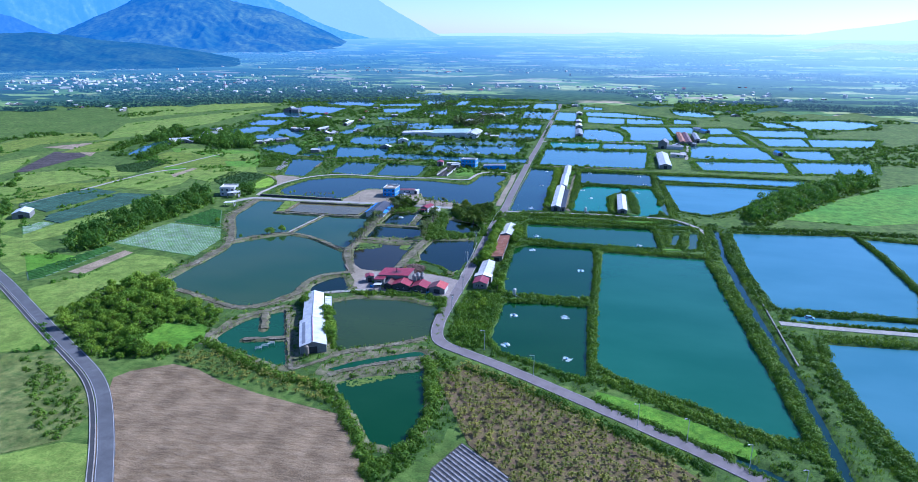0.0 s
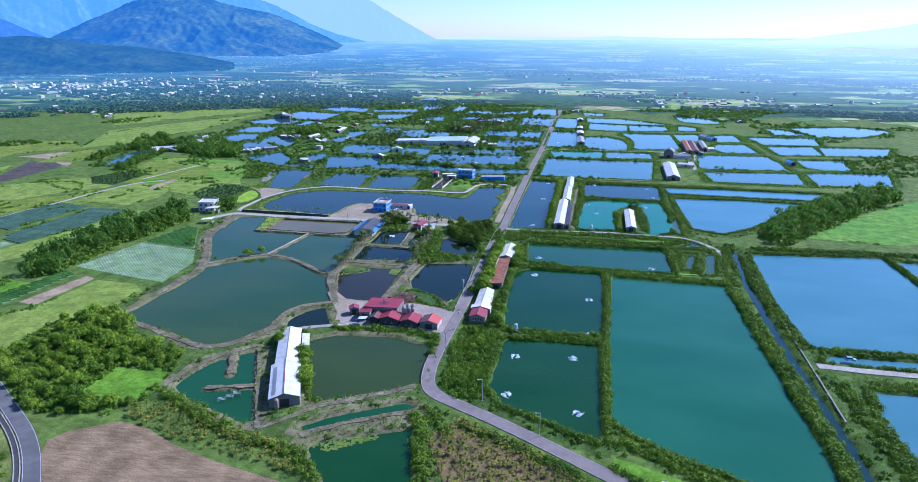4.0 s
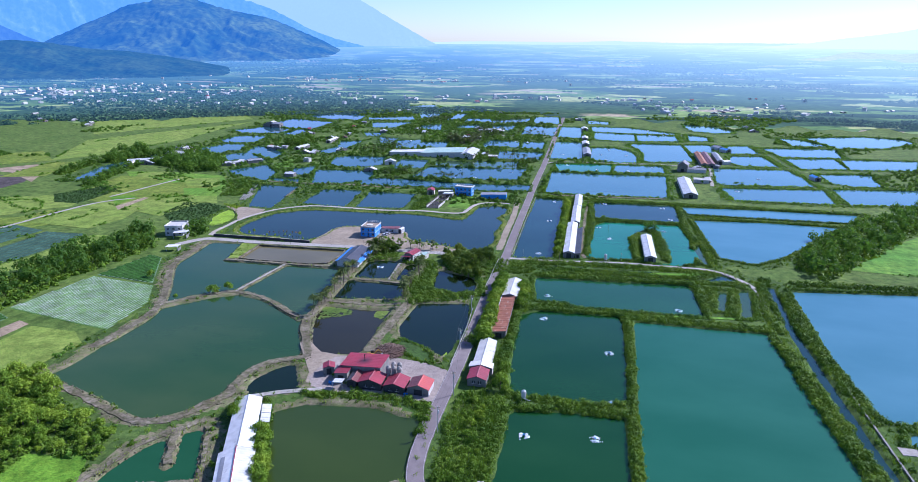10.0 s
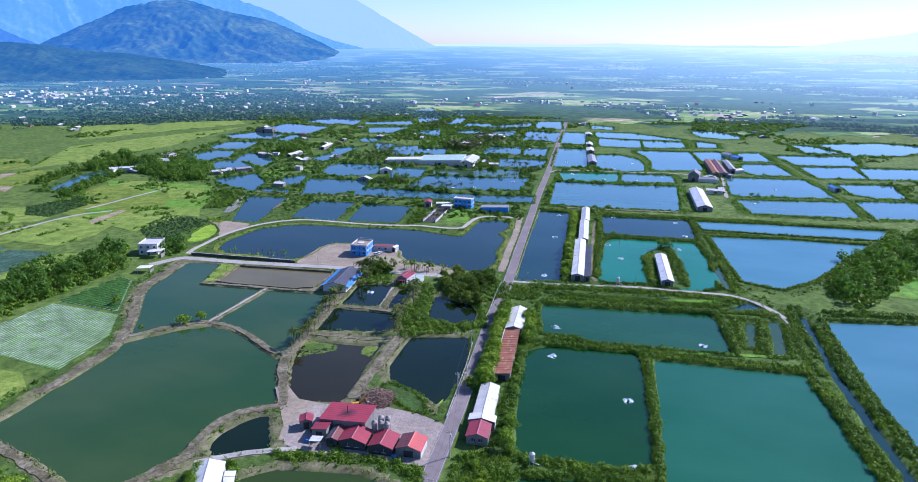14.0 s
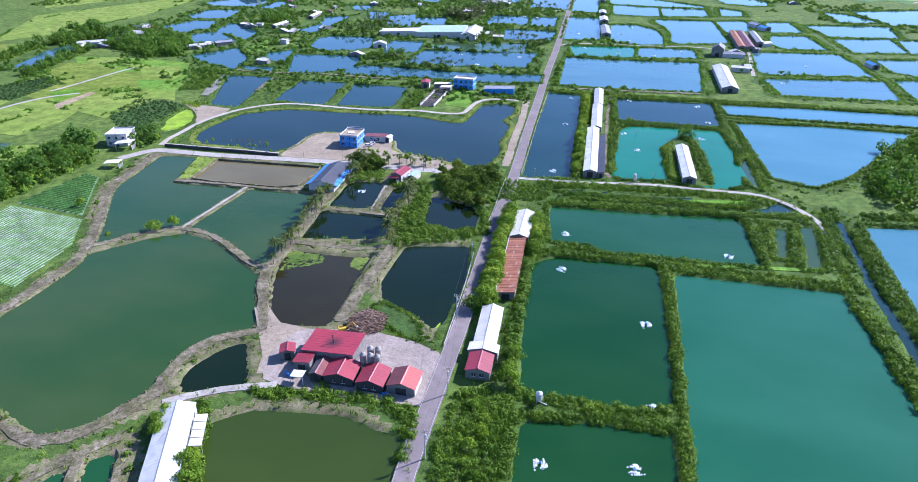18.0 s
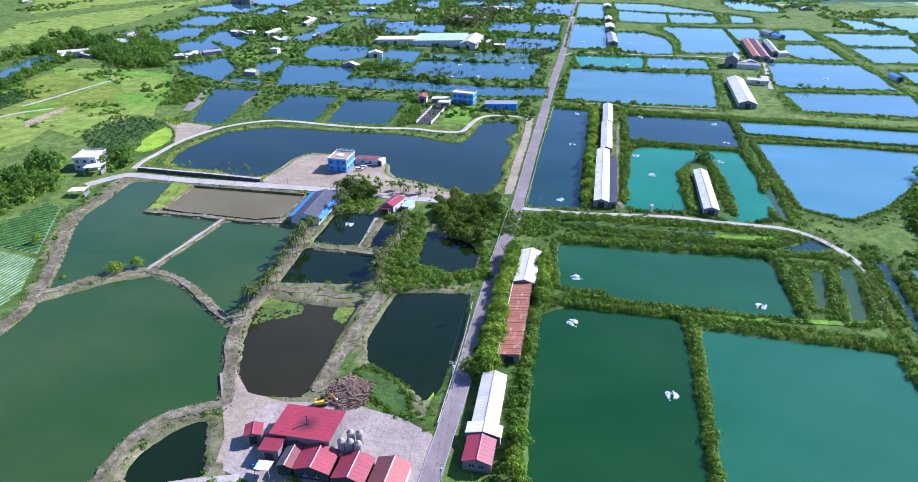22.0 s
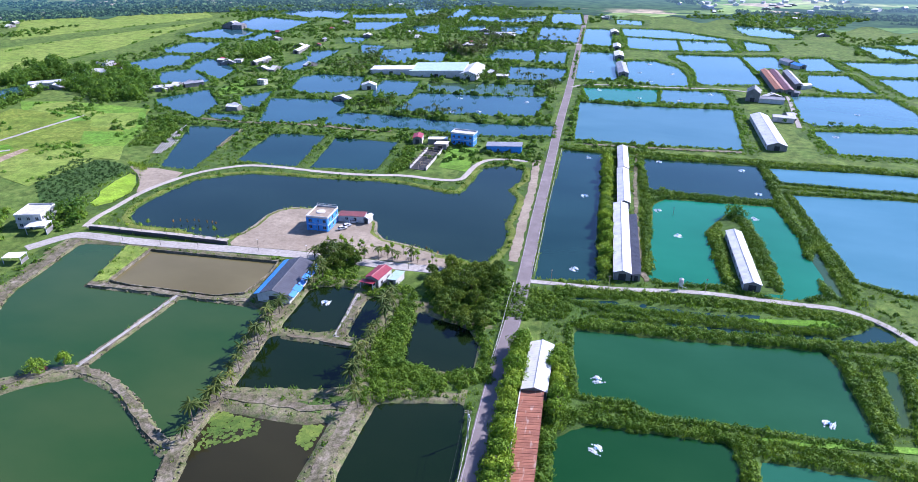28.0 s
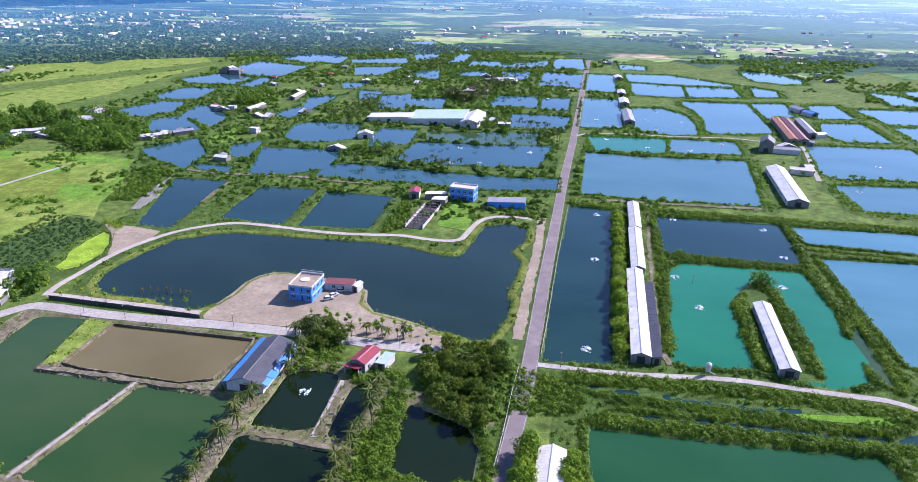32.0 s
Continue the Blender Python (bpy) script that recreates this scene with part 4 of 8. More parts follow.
path("side", 2.6, "concrete", [(-52.5, 442), (-33.5, 442), (-17.5, 443), (2.5, 446), (15, 446.5), (27, 445.5), (39, 445), (62.5, 444.5), (78, 420), (76, 397), (73.5, 384.5)])
path("lake", 5.5, "concrete", [(-258, 426.5), (-249.5, 440.5), (-244.5, 442.5), (-215.5, 441), (-176.5, 443), (-143, 444.5), (-114, 443), (-94.5, 443), (-72.5, 443.5)])
path("walk", 3.0, "paving", [(-248, 450.5), (-240.5, 451), (-223, 450.5), (-204.5, 450.5), (-181, 450)])
path("dam", 2.9, "paving", [(-249, 449.5), (-251, 458.5), (-250, 470.5), (-250, 490.5), (-244, 509), (-237, 521.5), (-226.5, 531), (-216, 537), (-198, 537.5), (-169.5, 534.5), (-148.5, 535.5), (-128.5, 539.5), (-113, 536.5), (-98.5, 537.5), (-97, 549), (-94.5, 565), (-89, 573), (-77.5, 576), (-67.5, 574.5)])
path("verge", 4.0, "gravel", [(-62.5, 577), (-61, 529), (-61.5, 495.5), (-61, 471), (-61, 456)])
path("thinb", 2.2, "dirt", [(-182, 362.5), (-176, 406)])
path("track", 2.6, "dirt", [(-209, 339), (-200, 349), (-191.5, 356.5), (-184.5, 362), (-180.5, 362), (-168, 359.5), (-153.5, 350.5), (-139.5, 339.5), (-134, 339)])
path("thin", 1.3, "concrete", [(-182, 362.5), (-176, 406)])
path("bank", 3.7, "dirt", [(-243, 437), (-239.5, 406.5), (-239.5, 396.5), (-233.5, 383), (-221, 363), (-211.5, 345.5), (-208.5, 337.5), (-205, 325), (-206, 313), (-206.5, 302), (-208, 293)])
path("dike", 3.5, "dirt", [(-136, 408.5), (-135, 387), (-134, 367), (-133, 349.5), (-133.5, 338), (-128.5, 324.5), (-121, 310.5), (-117, 303), (-123, 300), (-129, 297.5), (-134.5, 289.5), (-135, 279), (-133, 269), (-135.5, 268), (-141.5, 254.5), (-147, 249.5), (-155.5, 248.5)])
path("rub", 4.0, "dirt", [(-93, 364.5), (-94, 349), (-94.5, 333), (-95.5, 322), (-95.5, 312)])
path("cross", 2.6, "dirt", [(-132.5, 360), (-118, 359.5), (-103.5, 359.5), (-96, 363.5)])
path("gap", 1.9, "concrete", [(-112.3, 420.2), (-111.0, 393.2)])
path("cross", 1.8, "dirt", [(-127, 391), (-114.5, 391), (-103.5, 390.5)])
path("mid", 2.4, "dirt", [(-110.5, 420.5), (-110.5, 403.5), (-110, 393.5)])
path("jetty", 2.4, "dirt", [(-130.5, 230), (-138, 246.5)])
path("jetty", 2.0, "dirt", [(-134, 219.5), (-124, 222), (-117, 224.5)])
path("weir", 2.2, "dirt", [(-103.5, 199.5), (-96.5, 207), (-90.5, 215.5), (-76.5, 223.5), (-60, 235.5)])
path("weir", 2.2, "dirt", [(-88.5, 198.5), (-80.5, 205.5), (-67, 214), (-58, 218)])
path("rim", 2.4, "dirt", [(-150, 217.5), (-147.5, 226), (-144.5, 240), (-132, 254)])
path("rim", 2.4, "dirt", [(-208, 268.5), (-178.5, 257), (-154, 247), (-143, 251.5), (-133.5, 265)])
path("edge", 1.6, "dirt", [(-129, 250.5), (-114.5, 221), (-103.5, 199.5)])
path("back", 2.6, "concrete", [(-129, 267), (-123, 271.5), (-113, 276.5), (-102, 280)])
path("cause", 4.0, "concrete", [(87.5, 280), (92.5, 280), (102.5, 279), (125.5, 279), (141.5, 279), (172, 279)])
path("tail", 2.4, "grass", [(71, 379.5), (61, 376), (52, 375.5), (14.5, 371.5)])
path("shed", 1.8, "dirt", [(-6.5, 609.5), (-10, 551.5), (-11, 519.5), (-12, 483.5), (-11.5, 459), (-9.5, 450.5)])
path("north", 3.0, "dirt", [(53, 616), (22.5, 614), (-9, 613), (-37.5, 612.5)])
path("far", 2.5, "dirt", [(-249, 561.5), (-251, 576.5), (-253, 598)])
path("far", 2.5, "concrete", [(-51, 758.5), (-44.5, 767.5), (-17.5, 773.5), (16, 771.5), (65.5, 777), (85, 771)])
path("far", 2.5, "concrete", [(-123, 956), (-80, 959), (-49, 955.5)])
path("far", 3.0, "concrete", [(103.5, 778.5), (114, 772), (103, 701), (99, 675.5)])
path("farm", 2.6, "concrete", [(-401.5, 384), (-399, 411.5), (-392.5, 450.5), (-391.5, 467.5), (-384, 513.5), (-364, 531)])
path("farm", 2.4, "concrete", [(-387, 531), (-383, 551), (-379, 577), (-374, 605)])
path("nrt", 3.0, "dirt", [(-292, 614.5), (-257.5, 611.5), (-221, 617), (-180.5, 611.5), (-158.5, 613)])
path("bankb", 2.2, "dirt", [(-213, 407), (-203.5, 407), (-177, 407), (-160.5, 406.5), (-149, 408)])

row("shrub", 2.0, 1.0, [(7.5, 367), (8.5, 293.5), (7.5, 223)])
row("shrub", 2.5, 1.1, [(-30.5, 282), (-16, 281.5), (3.5, 283)])
row("shrub", 4.0, 1.1, [(-30, 371.5), (9.5, 370.5), (72, 367)])
row("shrub", 6.5, 1.6, [(70.5, 358), (73, 312), (75.5, 256), (77, 220.5), (76, 189), (77.5, 171.5)])
row("shrub", 4.5, 1.5, [(89.5, 413.5), (84.5, 357.5), (87, 294.5)])
row("shrub", 4.0, 1.6, [(91.5, 267), (91.5, 247), (91.5, 222), (93.5, 192.5), (95, 173.5)])
row("shrub", 4.0, 1.6, [(100, 266), (97, 226), (98, 194.5), (99, 176)])
row("shrub", 3.0, 1.4, [(-34, 238.5), (-20, 227), (-5, 218), (4.5, 212.5)])
row("shrub", 5.0, 1.5, [(11, 215.5), (24.5, 207.5), (40, 197.5), (58.5, 187.5), (69.5, 185.5), (75.5, 178.5)])
row("shrub", 2.5, 1.0, [(7.5, 201.5), (24.5, 190), (42.5, 179.5), (58, 167)])
row("shrub", 4.0, 1.4, [(-39, 215), (-22, 206), (-7, 199), (8.5, 187), (24, 178.5), (40.5, 169.5)])
row("shrub", 3.0, 1.3, [(103.5, 269), (137.5, 270)])
row("shrub", 3.0, 1.3, [(96, 298.5), (125.5, 297.5), (148, 295)])
row("shrub", 3.0, 1.3, [(168.5, 419.5), (167, 374.5), (163.5, 332)])
row("shrub", 5.0, 1.8, [(97.5, 429), (133.5, 432), (206.5, 433.5)])
row("shrub", 5.0, 2.0, [(-22.5, 591.5), (-23.5, 537), (-24.5, 479), (-25.5, 450.5)])
row("shrub", 3.5, 1.4, [(-5.5, 598.5), (-5.5, 541), (-7.5, 499.5), (-9, 458)])
row("shrub", 3.0, 1.4, [(-2.5, 540.5), (8.5, 541), (33.5, 541), (53.5, 538.5)])
row("shrub", 3.0, 1.5, [(59, 594), (58.5, 564.5), (57, 532.5), (56, 490), (55, 462.5), (54.5, 453)])
row("shrub", 3.0, 1.2, [(64, 555), (64, 526), (63, 485.5), (63, 457)])
row("shrub", 4.0, 1.3, [(-43.5, 601.5), (-6, 602), (45, 600), (85, 599.5), (123.5, 599.5)])
row("shrub", 2.0, 1.0, [(61.5, 562), (91.5, 561.5), (107.5, 558.5)])
row("shrub", 4.0, 1.8, [(20.5, 497), (21, 476.5), (20.5, 460.5), (22, 454.5)])
row("shrub", 4.5, 1.8, [(35, 519), (38, 492.5), (39.5, 471), (39.5, 454.5)])
row("shrub", 5.0, 1.8, [(-51, 384), (-51.5, 359), (-53, 341), (-54.5, 325.5)])
row("shrub", 3.0, 1.8, [(-40, 396.5), (-40.5, 374), (-39.5, 338.5), (-41.5, 319), (-40, 305.5)])
row("shrub", 3.0, 1.6, [(-37, 291.5), (-24.5, 288.5), (-9.5, 287), (3.5, 289)])
row("shrub", 2.5, 1.6, [(-37.5, 370.5), (-23.5, 377.5), (-16, 373.5)])
row("shrub", 3.0, 1.5, [(-118.5, 269.5), (-105, 242.5), (-93.5, 219)])
row("shrub", 3.5, 1.6, [(-107, 276), (-88, 278.5), (-69.5, 278), (-61, 276), (-62, 267), (-62, 260)])
row("shrub", 6.0, 1.7, [(-93.5, 413), (-90, 392.5), (-88, 379.5), (-71.5, 378), (-60, 384)])
row("shrub", 3.0, 1.5, [(-67, 407.5), (-61, 395.5), (-59.5, 381)])
row("shrub", 3.5, 1.7, [(-148, 214.5), (-127.5, 203), (-108.5, 194.5), (-96.5, 192.5), (-84.5, 189.5), (-73.5, 176), (-62.5, 160.5), (-54.5, 147)])
row("shrub", 4.0, 1.8, [(-54.5, 216.5), (-48, 197), (-45, 177.5), (-48, 161.5), (-53, 151)])
row("shrub", 2.0, 1.2, [(-103.5, 294), (-101.5, 290.5), (-91, 285), (-85, 277)])
row("shrub", 2.5, 1.2, [(47, 415.5), (48.5, 395), (46.5, 377.5)])
row("shrub", 3.5, 1.4, [(65.5, 415.5), (62, 394), (56.5, 378)])
row("shrub", 2.5, 1.3, [(80.5, 428.5), (77, 404), (72.5, 379.5), (75.5, 363)])
row("shrub", 4.0, 1.5, [(84.5, 434), (80, 405), (81, 378.5), (83, 356.5)])
row("shrub", 1.6, 0.9, [(-87, 323.5), (-84.5, 326), (-75.5, 321.5), (-69, 314.5), (-67, 307.5), (-70, 307), (-77, 311), (-83.5, 316.5), (-87, 322)])
row("palm", 0.5, 1, [(-135.5, 405.5), (-134, 385), (-133, 367), (-133.5, 358), (-133, 343)])
row("palm", 0.5, 1, [(-98.8, 417), (-98.6, 400.5), (-98.4, 383.5), (-96.5, 370.5), (-94, 362)])
row("palm", 1.5, 0.9, [(-140, 442.5), (-132.5, 447), (-130.5, 428), (-131.5, 420.5)])
row("palm", 0.8, 1, [(-102.5, 969.5), (-79.5, 966.5), (-57.5, 975), (-32.5, 969.5)])
row("palm", 0.8, 1, [(-181.5, 620), (-154.5, 626), (-138, 632.5)])
row("palm", 4, 1, [(-182, 883), (-179, 920), (-164.5, 860.5), (-152, 890), (-150, 927)])
row("young", 0.3, 1, [(-240.5, 451), (-223, 450.5), (-213.5, 450.5), (-204.5, 450.5), (-192, 450), (-182, 450.5)])
row("young", 3, 1, [(-136, 455.5), (-123.5, 452), (-112, 451.5), (-99, 449.5), (-87, 450.5)])
row("young", 3, 1, [(-131, 450.5), (-117, 448), (-105, 448.5), (-89.5, 447.5)])
row("palm", 2, 0.9, [(-138, 444.5), (-135, 446.5), (-129.5, 443)])
row("palm", 2, 0.8, [(-117.5, 444.5), (-110.5, 448.5), (-101.5, 447.5)])
row("palm", 1, 0.9, [(-130.5, 421), (-126.5, 410.5), (-127, 402)])
row("shrub", 3.0, 1.5, [(53, 416), (53.5, 407.5), (52, 394)])
row("shrub", 5.0, 1.5, [(-42.5, 437), (-11.5, 439.5), (9, 440.5), (28.5, 440.5), (47.5, 439.5), (57, 438)])
row("shrub", 3.5, 1.5, [(-34.5, 417.5), (-12.5, 419), (15.5, 420), (42, 420), (46.5, 418)])
row("shrub", 3.0, 1.0, [(-38, 430), (-22, 430), (-2, 429.5), (17, 429.5)])
row("shrub", 2.0, 1.1, [(-28, 423), (-2.5, 425), (16.5, 426.5), (35, 427), (50.5, 428)])
row("shrub", 3.0, 1.3, [(53, 433.5), (59, 435)])
row("shrub", 3.5, 1.5, [(-40, 437.5), (-11.5, 438.8), (9, 439.4), (28.5, 439.4), (47.5, 438.5), (60, 438)])
row("shrub", 2.6, 1.3, [(-30, 418.2), (-12.5, 419), (15.5, 420), (42, 420.6), (62, 421.4), (74, 422)])
row("shrub", 2.0, 1.0, [(-30, 427.6), (-2.5, 427.8), (18, 428.2), (36, 428.6), (50, 429.5)])
row("shrub", 3.0, 1.5, [(49.5, 421), (63.5, 422.5), (72, 423)])

wood("tree", 4.3, [(-229, 230), (-230.5, 254), (-222, 266.5), (-210.5, 269), (-184.5, 253.5), (-156.5, 240.5), (-152, 227), (-151, 213.5), (-150, 203.5), (-169.5, 194.5), (-187.5, 194), (-218, 215.5)])
wood("tree", 7.5, [(-308, 320.5), (-313, 349), (-311.5, 384), (-307.5, 418.5), (-298, 460), (-267, 419.5), (-272.5, 385.5), (-276.5, 346), (-276.5, 310), (-287, 299.5)])
wood("dark", 4.4, [(-93, 436), (-80, 449.5), (-66, 448.5), (-56.5, 439), (-55.5, 417), (-64, 408), (-69.5, 406.5), (-82.5, 413.5)])
wood("tree", 8, [(105.5, 457.5), (133.5, 517.5), (187.5, 574), (237.5, 615), (240.5, 585), (183.5, 519), (140.5, 465), (115.5, 436.5)])
wood("tree", 9, [(-449, 669), (-477, 729.5), (-440, 743), (-388.5, 703), (-359, 651), (-383, 637.5)])
wood("tree", 9, [(-510, 676.5), (-526.5, 731.5), (-505, 749.5), (-483.5, 716), (-485, 661)])
wood("tree", 10, [(-507.5, 690), (-531, 741), (-515, 756.5), (-500.5, 737), (-503, 700.5)])
wood("tree", 7, [(-204, 687.5), (-180, 692.5), (-172.5, 673.5), (-193.5, 668.5)])
wood("tree", 8, [(-271, 450.5), (-273.5, 465.5), (-261.5, 464), (-252, 451), (-259, 442.5)])
wood("dark", 6, [(-134.5, 434), (-133.5, 441), (-126.5, 444), (-119.5, 437), (-125, 429.5)])
wood("tree", 9, [(-371, 813.5), (-364, 862.5), (-336, 834.5), (-351.5, 811.5)])
wood("tree", 5, [(30, 522.5), (36.5, 526), (37, 518.5), (30.5, 513)])
wood("tree", 5, [(2.5, 552), (7, 554), (6, 543.5), (2, 540)])
wood("tree", 8, [(-463.5, 434), (-488, 471), (-479, 466.5), (-454, 430.5)])
wood("tree", 7, [(-418, 383.5), (-423, 396.5), (-387.5, 364.5), (-390, 356)])
wood("tree", 7, [(-440, 560), (-452, 607), (-459, 640), (-459, 660), (-450, 655), (-442, 610), (-430, 562)])
wood("tree", 7, [(-490, 600), (-500, 650), (-490, 705), (-468, 745), (-476, 752), (-500, 715), (-515, 655), (-503, 598)])
wood("dark", 4.5, [(-138.5, 447), (-131.5, 454.5), (-123, 451), (-118.5, 437), (-126, 434.5)])

region("reed", 2.4, [(-51.5, 237.5), (-53.5, 270.5), (-51, 289.5), (-37, 290), (-33.5, 267), (-35.5, 249.5), (-35, 231.5), (-44.5, 230)])
region("shrub", 2.0, [(-51.5, 237.5), (-53.5, 270.5), (-51, 289.5), (-37, 290), (-33.5, 267), (-35.5, 249.5), (-35, 231.5), (-44.5, 230)])
region("plantation", 2.3, [(-437, 528.5), (-416, 571), (-396, 551.5), (-395.5, 506), (-416.5, 507)])
region("banana", 2.2, [(-49.5, 206.5), (-39.5, 217.5), (-15.5, 205), (5, 190), (31, 170.5), (38, 163), (40.5, 150), (-9.5, 140), (-14, 152.5), (-30, 167)])
region("shrub", 3.1, [(-210, 188.5), (-200, 189), (-171, 172), (-152.5, 152), (-157.5, 141.5), (-182.5, 161.5)])
region("banana", 2.3, [(-153, 203.5), (-137, 208), (-110, 198), (-88.5, 192), (-80, 181), (-102, 184.5), (-126, 189), (-149.5, 197.5)])
region("plantation", 2.5, [(-314, 494), (-316.5, 528), (-286.5, 525), (-276.5, 518.5), (-277.5, 492), (-273.5, 465.5), (-284, 463.5)])
region("shrub", 1.9, [(-93, 371.5), (-96.5, 401.5), (-96.5, 420.5), (-89.5, 417), (-86, 386.5), (-74, 382), (-70, 372), (-88, 367)])
region("shrub", 2.6, [(-135, 432.5), (-126.5, 444), (-117.5, 440), (-117.5, 421.5), (-129.5, 416.5)])
region("shrub", 2.2, [(-140.5, 545.5), (-141, 590), (-136.5, 586), (-127.5, 552.5), (-135.5, 539)])
region("shrub", 2.2, [(-309.5, 579), (-321, 615), (-304.5, 612.5), (-288, 573.5), (-287.5, 554.5), (-302, 551)])
region("shrub", 2.4, [(-96, 581), (-81.5, 591.5), (-62.5, 592.5), (-59.5, 573), (-76.5, 576)])
region("shrub", 2.2, [(-58, 146.5), (-55.5, 154.5), (-48.5, 159.5), (-46, 168.5), (-43, 164.5), (-47, 146), (-53.5, 144.5)])
region("shrub", 2.6, [(-141.5, 215.5), (-122.5, 205.5), (-109, 199), (-108.5, 194.5), (-126.5, 201.5), (-146, 211)])
region("shrub", 2.2, [(-98.5, 376), (-100, 400.5), (-90.5, 402.5), (-87.5, 384), (-87.5, 372.5), (-91.5, 364)])
region("shrub", 2.0, [(-53.5, 437), (-37, 436), (-37, 421), (-54.5, 413.5), (-57.5, 427)])
region("reed", 1.6, [(-286.5, 528), (-268.5, 523), (-268, 532), (-267, 515)])
region("shrub", 1.8, [(45, 405), (55, 401.5), (51.5, 383.5), (47, 379), (46, 390.5)])
region("shrub", 2.5, [(-55.5, 223), (-45, 220), (-39, 198.5), (-47.5, 208.5)])
region("shrub", 1.5, [(18.5, 500), (19.5, 488.5), (19.5, 470.5), (20, 459), (21, 454), (21.5, 461.5), (22.5, 477), (24, 496), (26, 512)])
region("shrub", 1.5, [(36.5, 519.5), (38, 509.5), (38.5, 489.5), (39.5, 468), (38.5, 456), (35, 456), (34, 473.5), (34, 498)])
region("shrub", 2.6, [(-53, 434), (-37, 431.5), (-37, 425), (-49, 418.5)])
region("shrub", 1.7, [(-52, 410.5), (-47.5, 398.5), (-46, 381.5), (-46, 362), (-50.5, 361), (-52, 385.5)])
region("shrub", 2.0, [(-115, 427), (-95, 430), (-91, 421.5), (-109, 418)])


def outset(poly, d):
    """A closed outline moved outwards by d."""
    a = np.roll(poly, 1, 0)
    b = np.roll(poly, -1, 0)
    area = np.sum(poly[:, 0] * b[:, 1] - b[:, 0] * poly[:, 1])
    t1 = poly - a
    t2 = b - poly
    t1 /= np.hypot(*t1.T)[:, None] + 1e-9
    t2 /= np.hypot(*t2.T)[:, None] + 1e-9
    n = np.c_[t1[:, 1] + t2[:, 1], -(t1[:, 0] + t2[:, 0])]
    n /= np.maximum(np.sum(n * n, 1) / 2, 0.5)[:, None]
    return poly + n * d * (1 if area > 0 else -1)


def smooth_line(line, step=3.0):
    """Even points along a rounded line."""
    p = np.array(line, float)
    for _ in range(2):
        q = [p[0]]
        for a, b in zip(p[:-1], p[1:]):
            q += [a * 0.75 + b * 0.25, a * 0.25 + b * 0.75]
        p = np.array(q + [p[-1]])
    d = np.r_[0, np.cumsum(np.hypot(*np.diff(p, axis=0).T))]
    n = max(2, int(d[-1] / step) + 1)
    s = np.linspace(0, d[-1], n)
    return np.c_[np.interp(s, d, p[:, 0]), np.interp(s, d, p[:, 1])]


def band(line, width):
    """Left and right edges of a strip along a line."""
    t = np.gradient(line, axis=0)
    t /= np.hypot(t[:, 0], t[:, 1])[:, None] + 1e-9
    n = np.c_[-t[:, 1], t[:, 0]] * width / 2
    return line + n, line - n


ponds = [(c, outset(p, (1.8 if p[:, 0].mean() > -40 else 2.8)) if p[:, 1].mean() > 600 else p) for c, p in ponds]
for w, line in CANALS:
    a, b = band(smooth_line(line, 6), w)
    ponds.append(("canal", np.r_[a, b[::-1]]))


def inside(x, y, poly):
    c = np.zeros(x.shape, bool)
    for (x0, y0), (x1, y1) in zip(poly, np.roll(poly, -1, 0)):
        hit = (y0 > y) != (y1 > y)
        c ^= hit & (x < (x1 - x0) * (y - y0) / (y1 - y0 + 1e-12) + x0)
    return c


def seg_dist(x, y, pts, closed):
    d = np.full(x.shape, 1e9)
    ends = np.roll(pts, -1, 0) if closed else pts[1:]
    for (x0, y0), (x1, y1) in zip(pts, ends):
        dx, dy = x1 - x0, y1 - y0
        t = np.clip(((x - x0) * dx + (y - y0) * dy) / (dx * dx + dy * dy + 1e-9), 0, 1)
        d = np.minimum(d, (x - x0 - t * dx) ** 2 + (y - y0 - t * dy) ** 2)
    return np.sqrt(d)


def waves(x, y, seed, scale):
    """Cheap smooth noise, about -1 to 1."""
    r = np.random.RandomState(seed)
    z = np.zeros(x.shape)
    for k in range(6):
        a, f, p = r.uniform(0, 6.28), scale * r.uniform(0.6, 1.9), r.uniform(0, 6.28)
        z += np.sin((x * math.cos(a) + y * math.sin(a)) * f + p)
    return z / 3.0


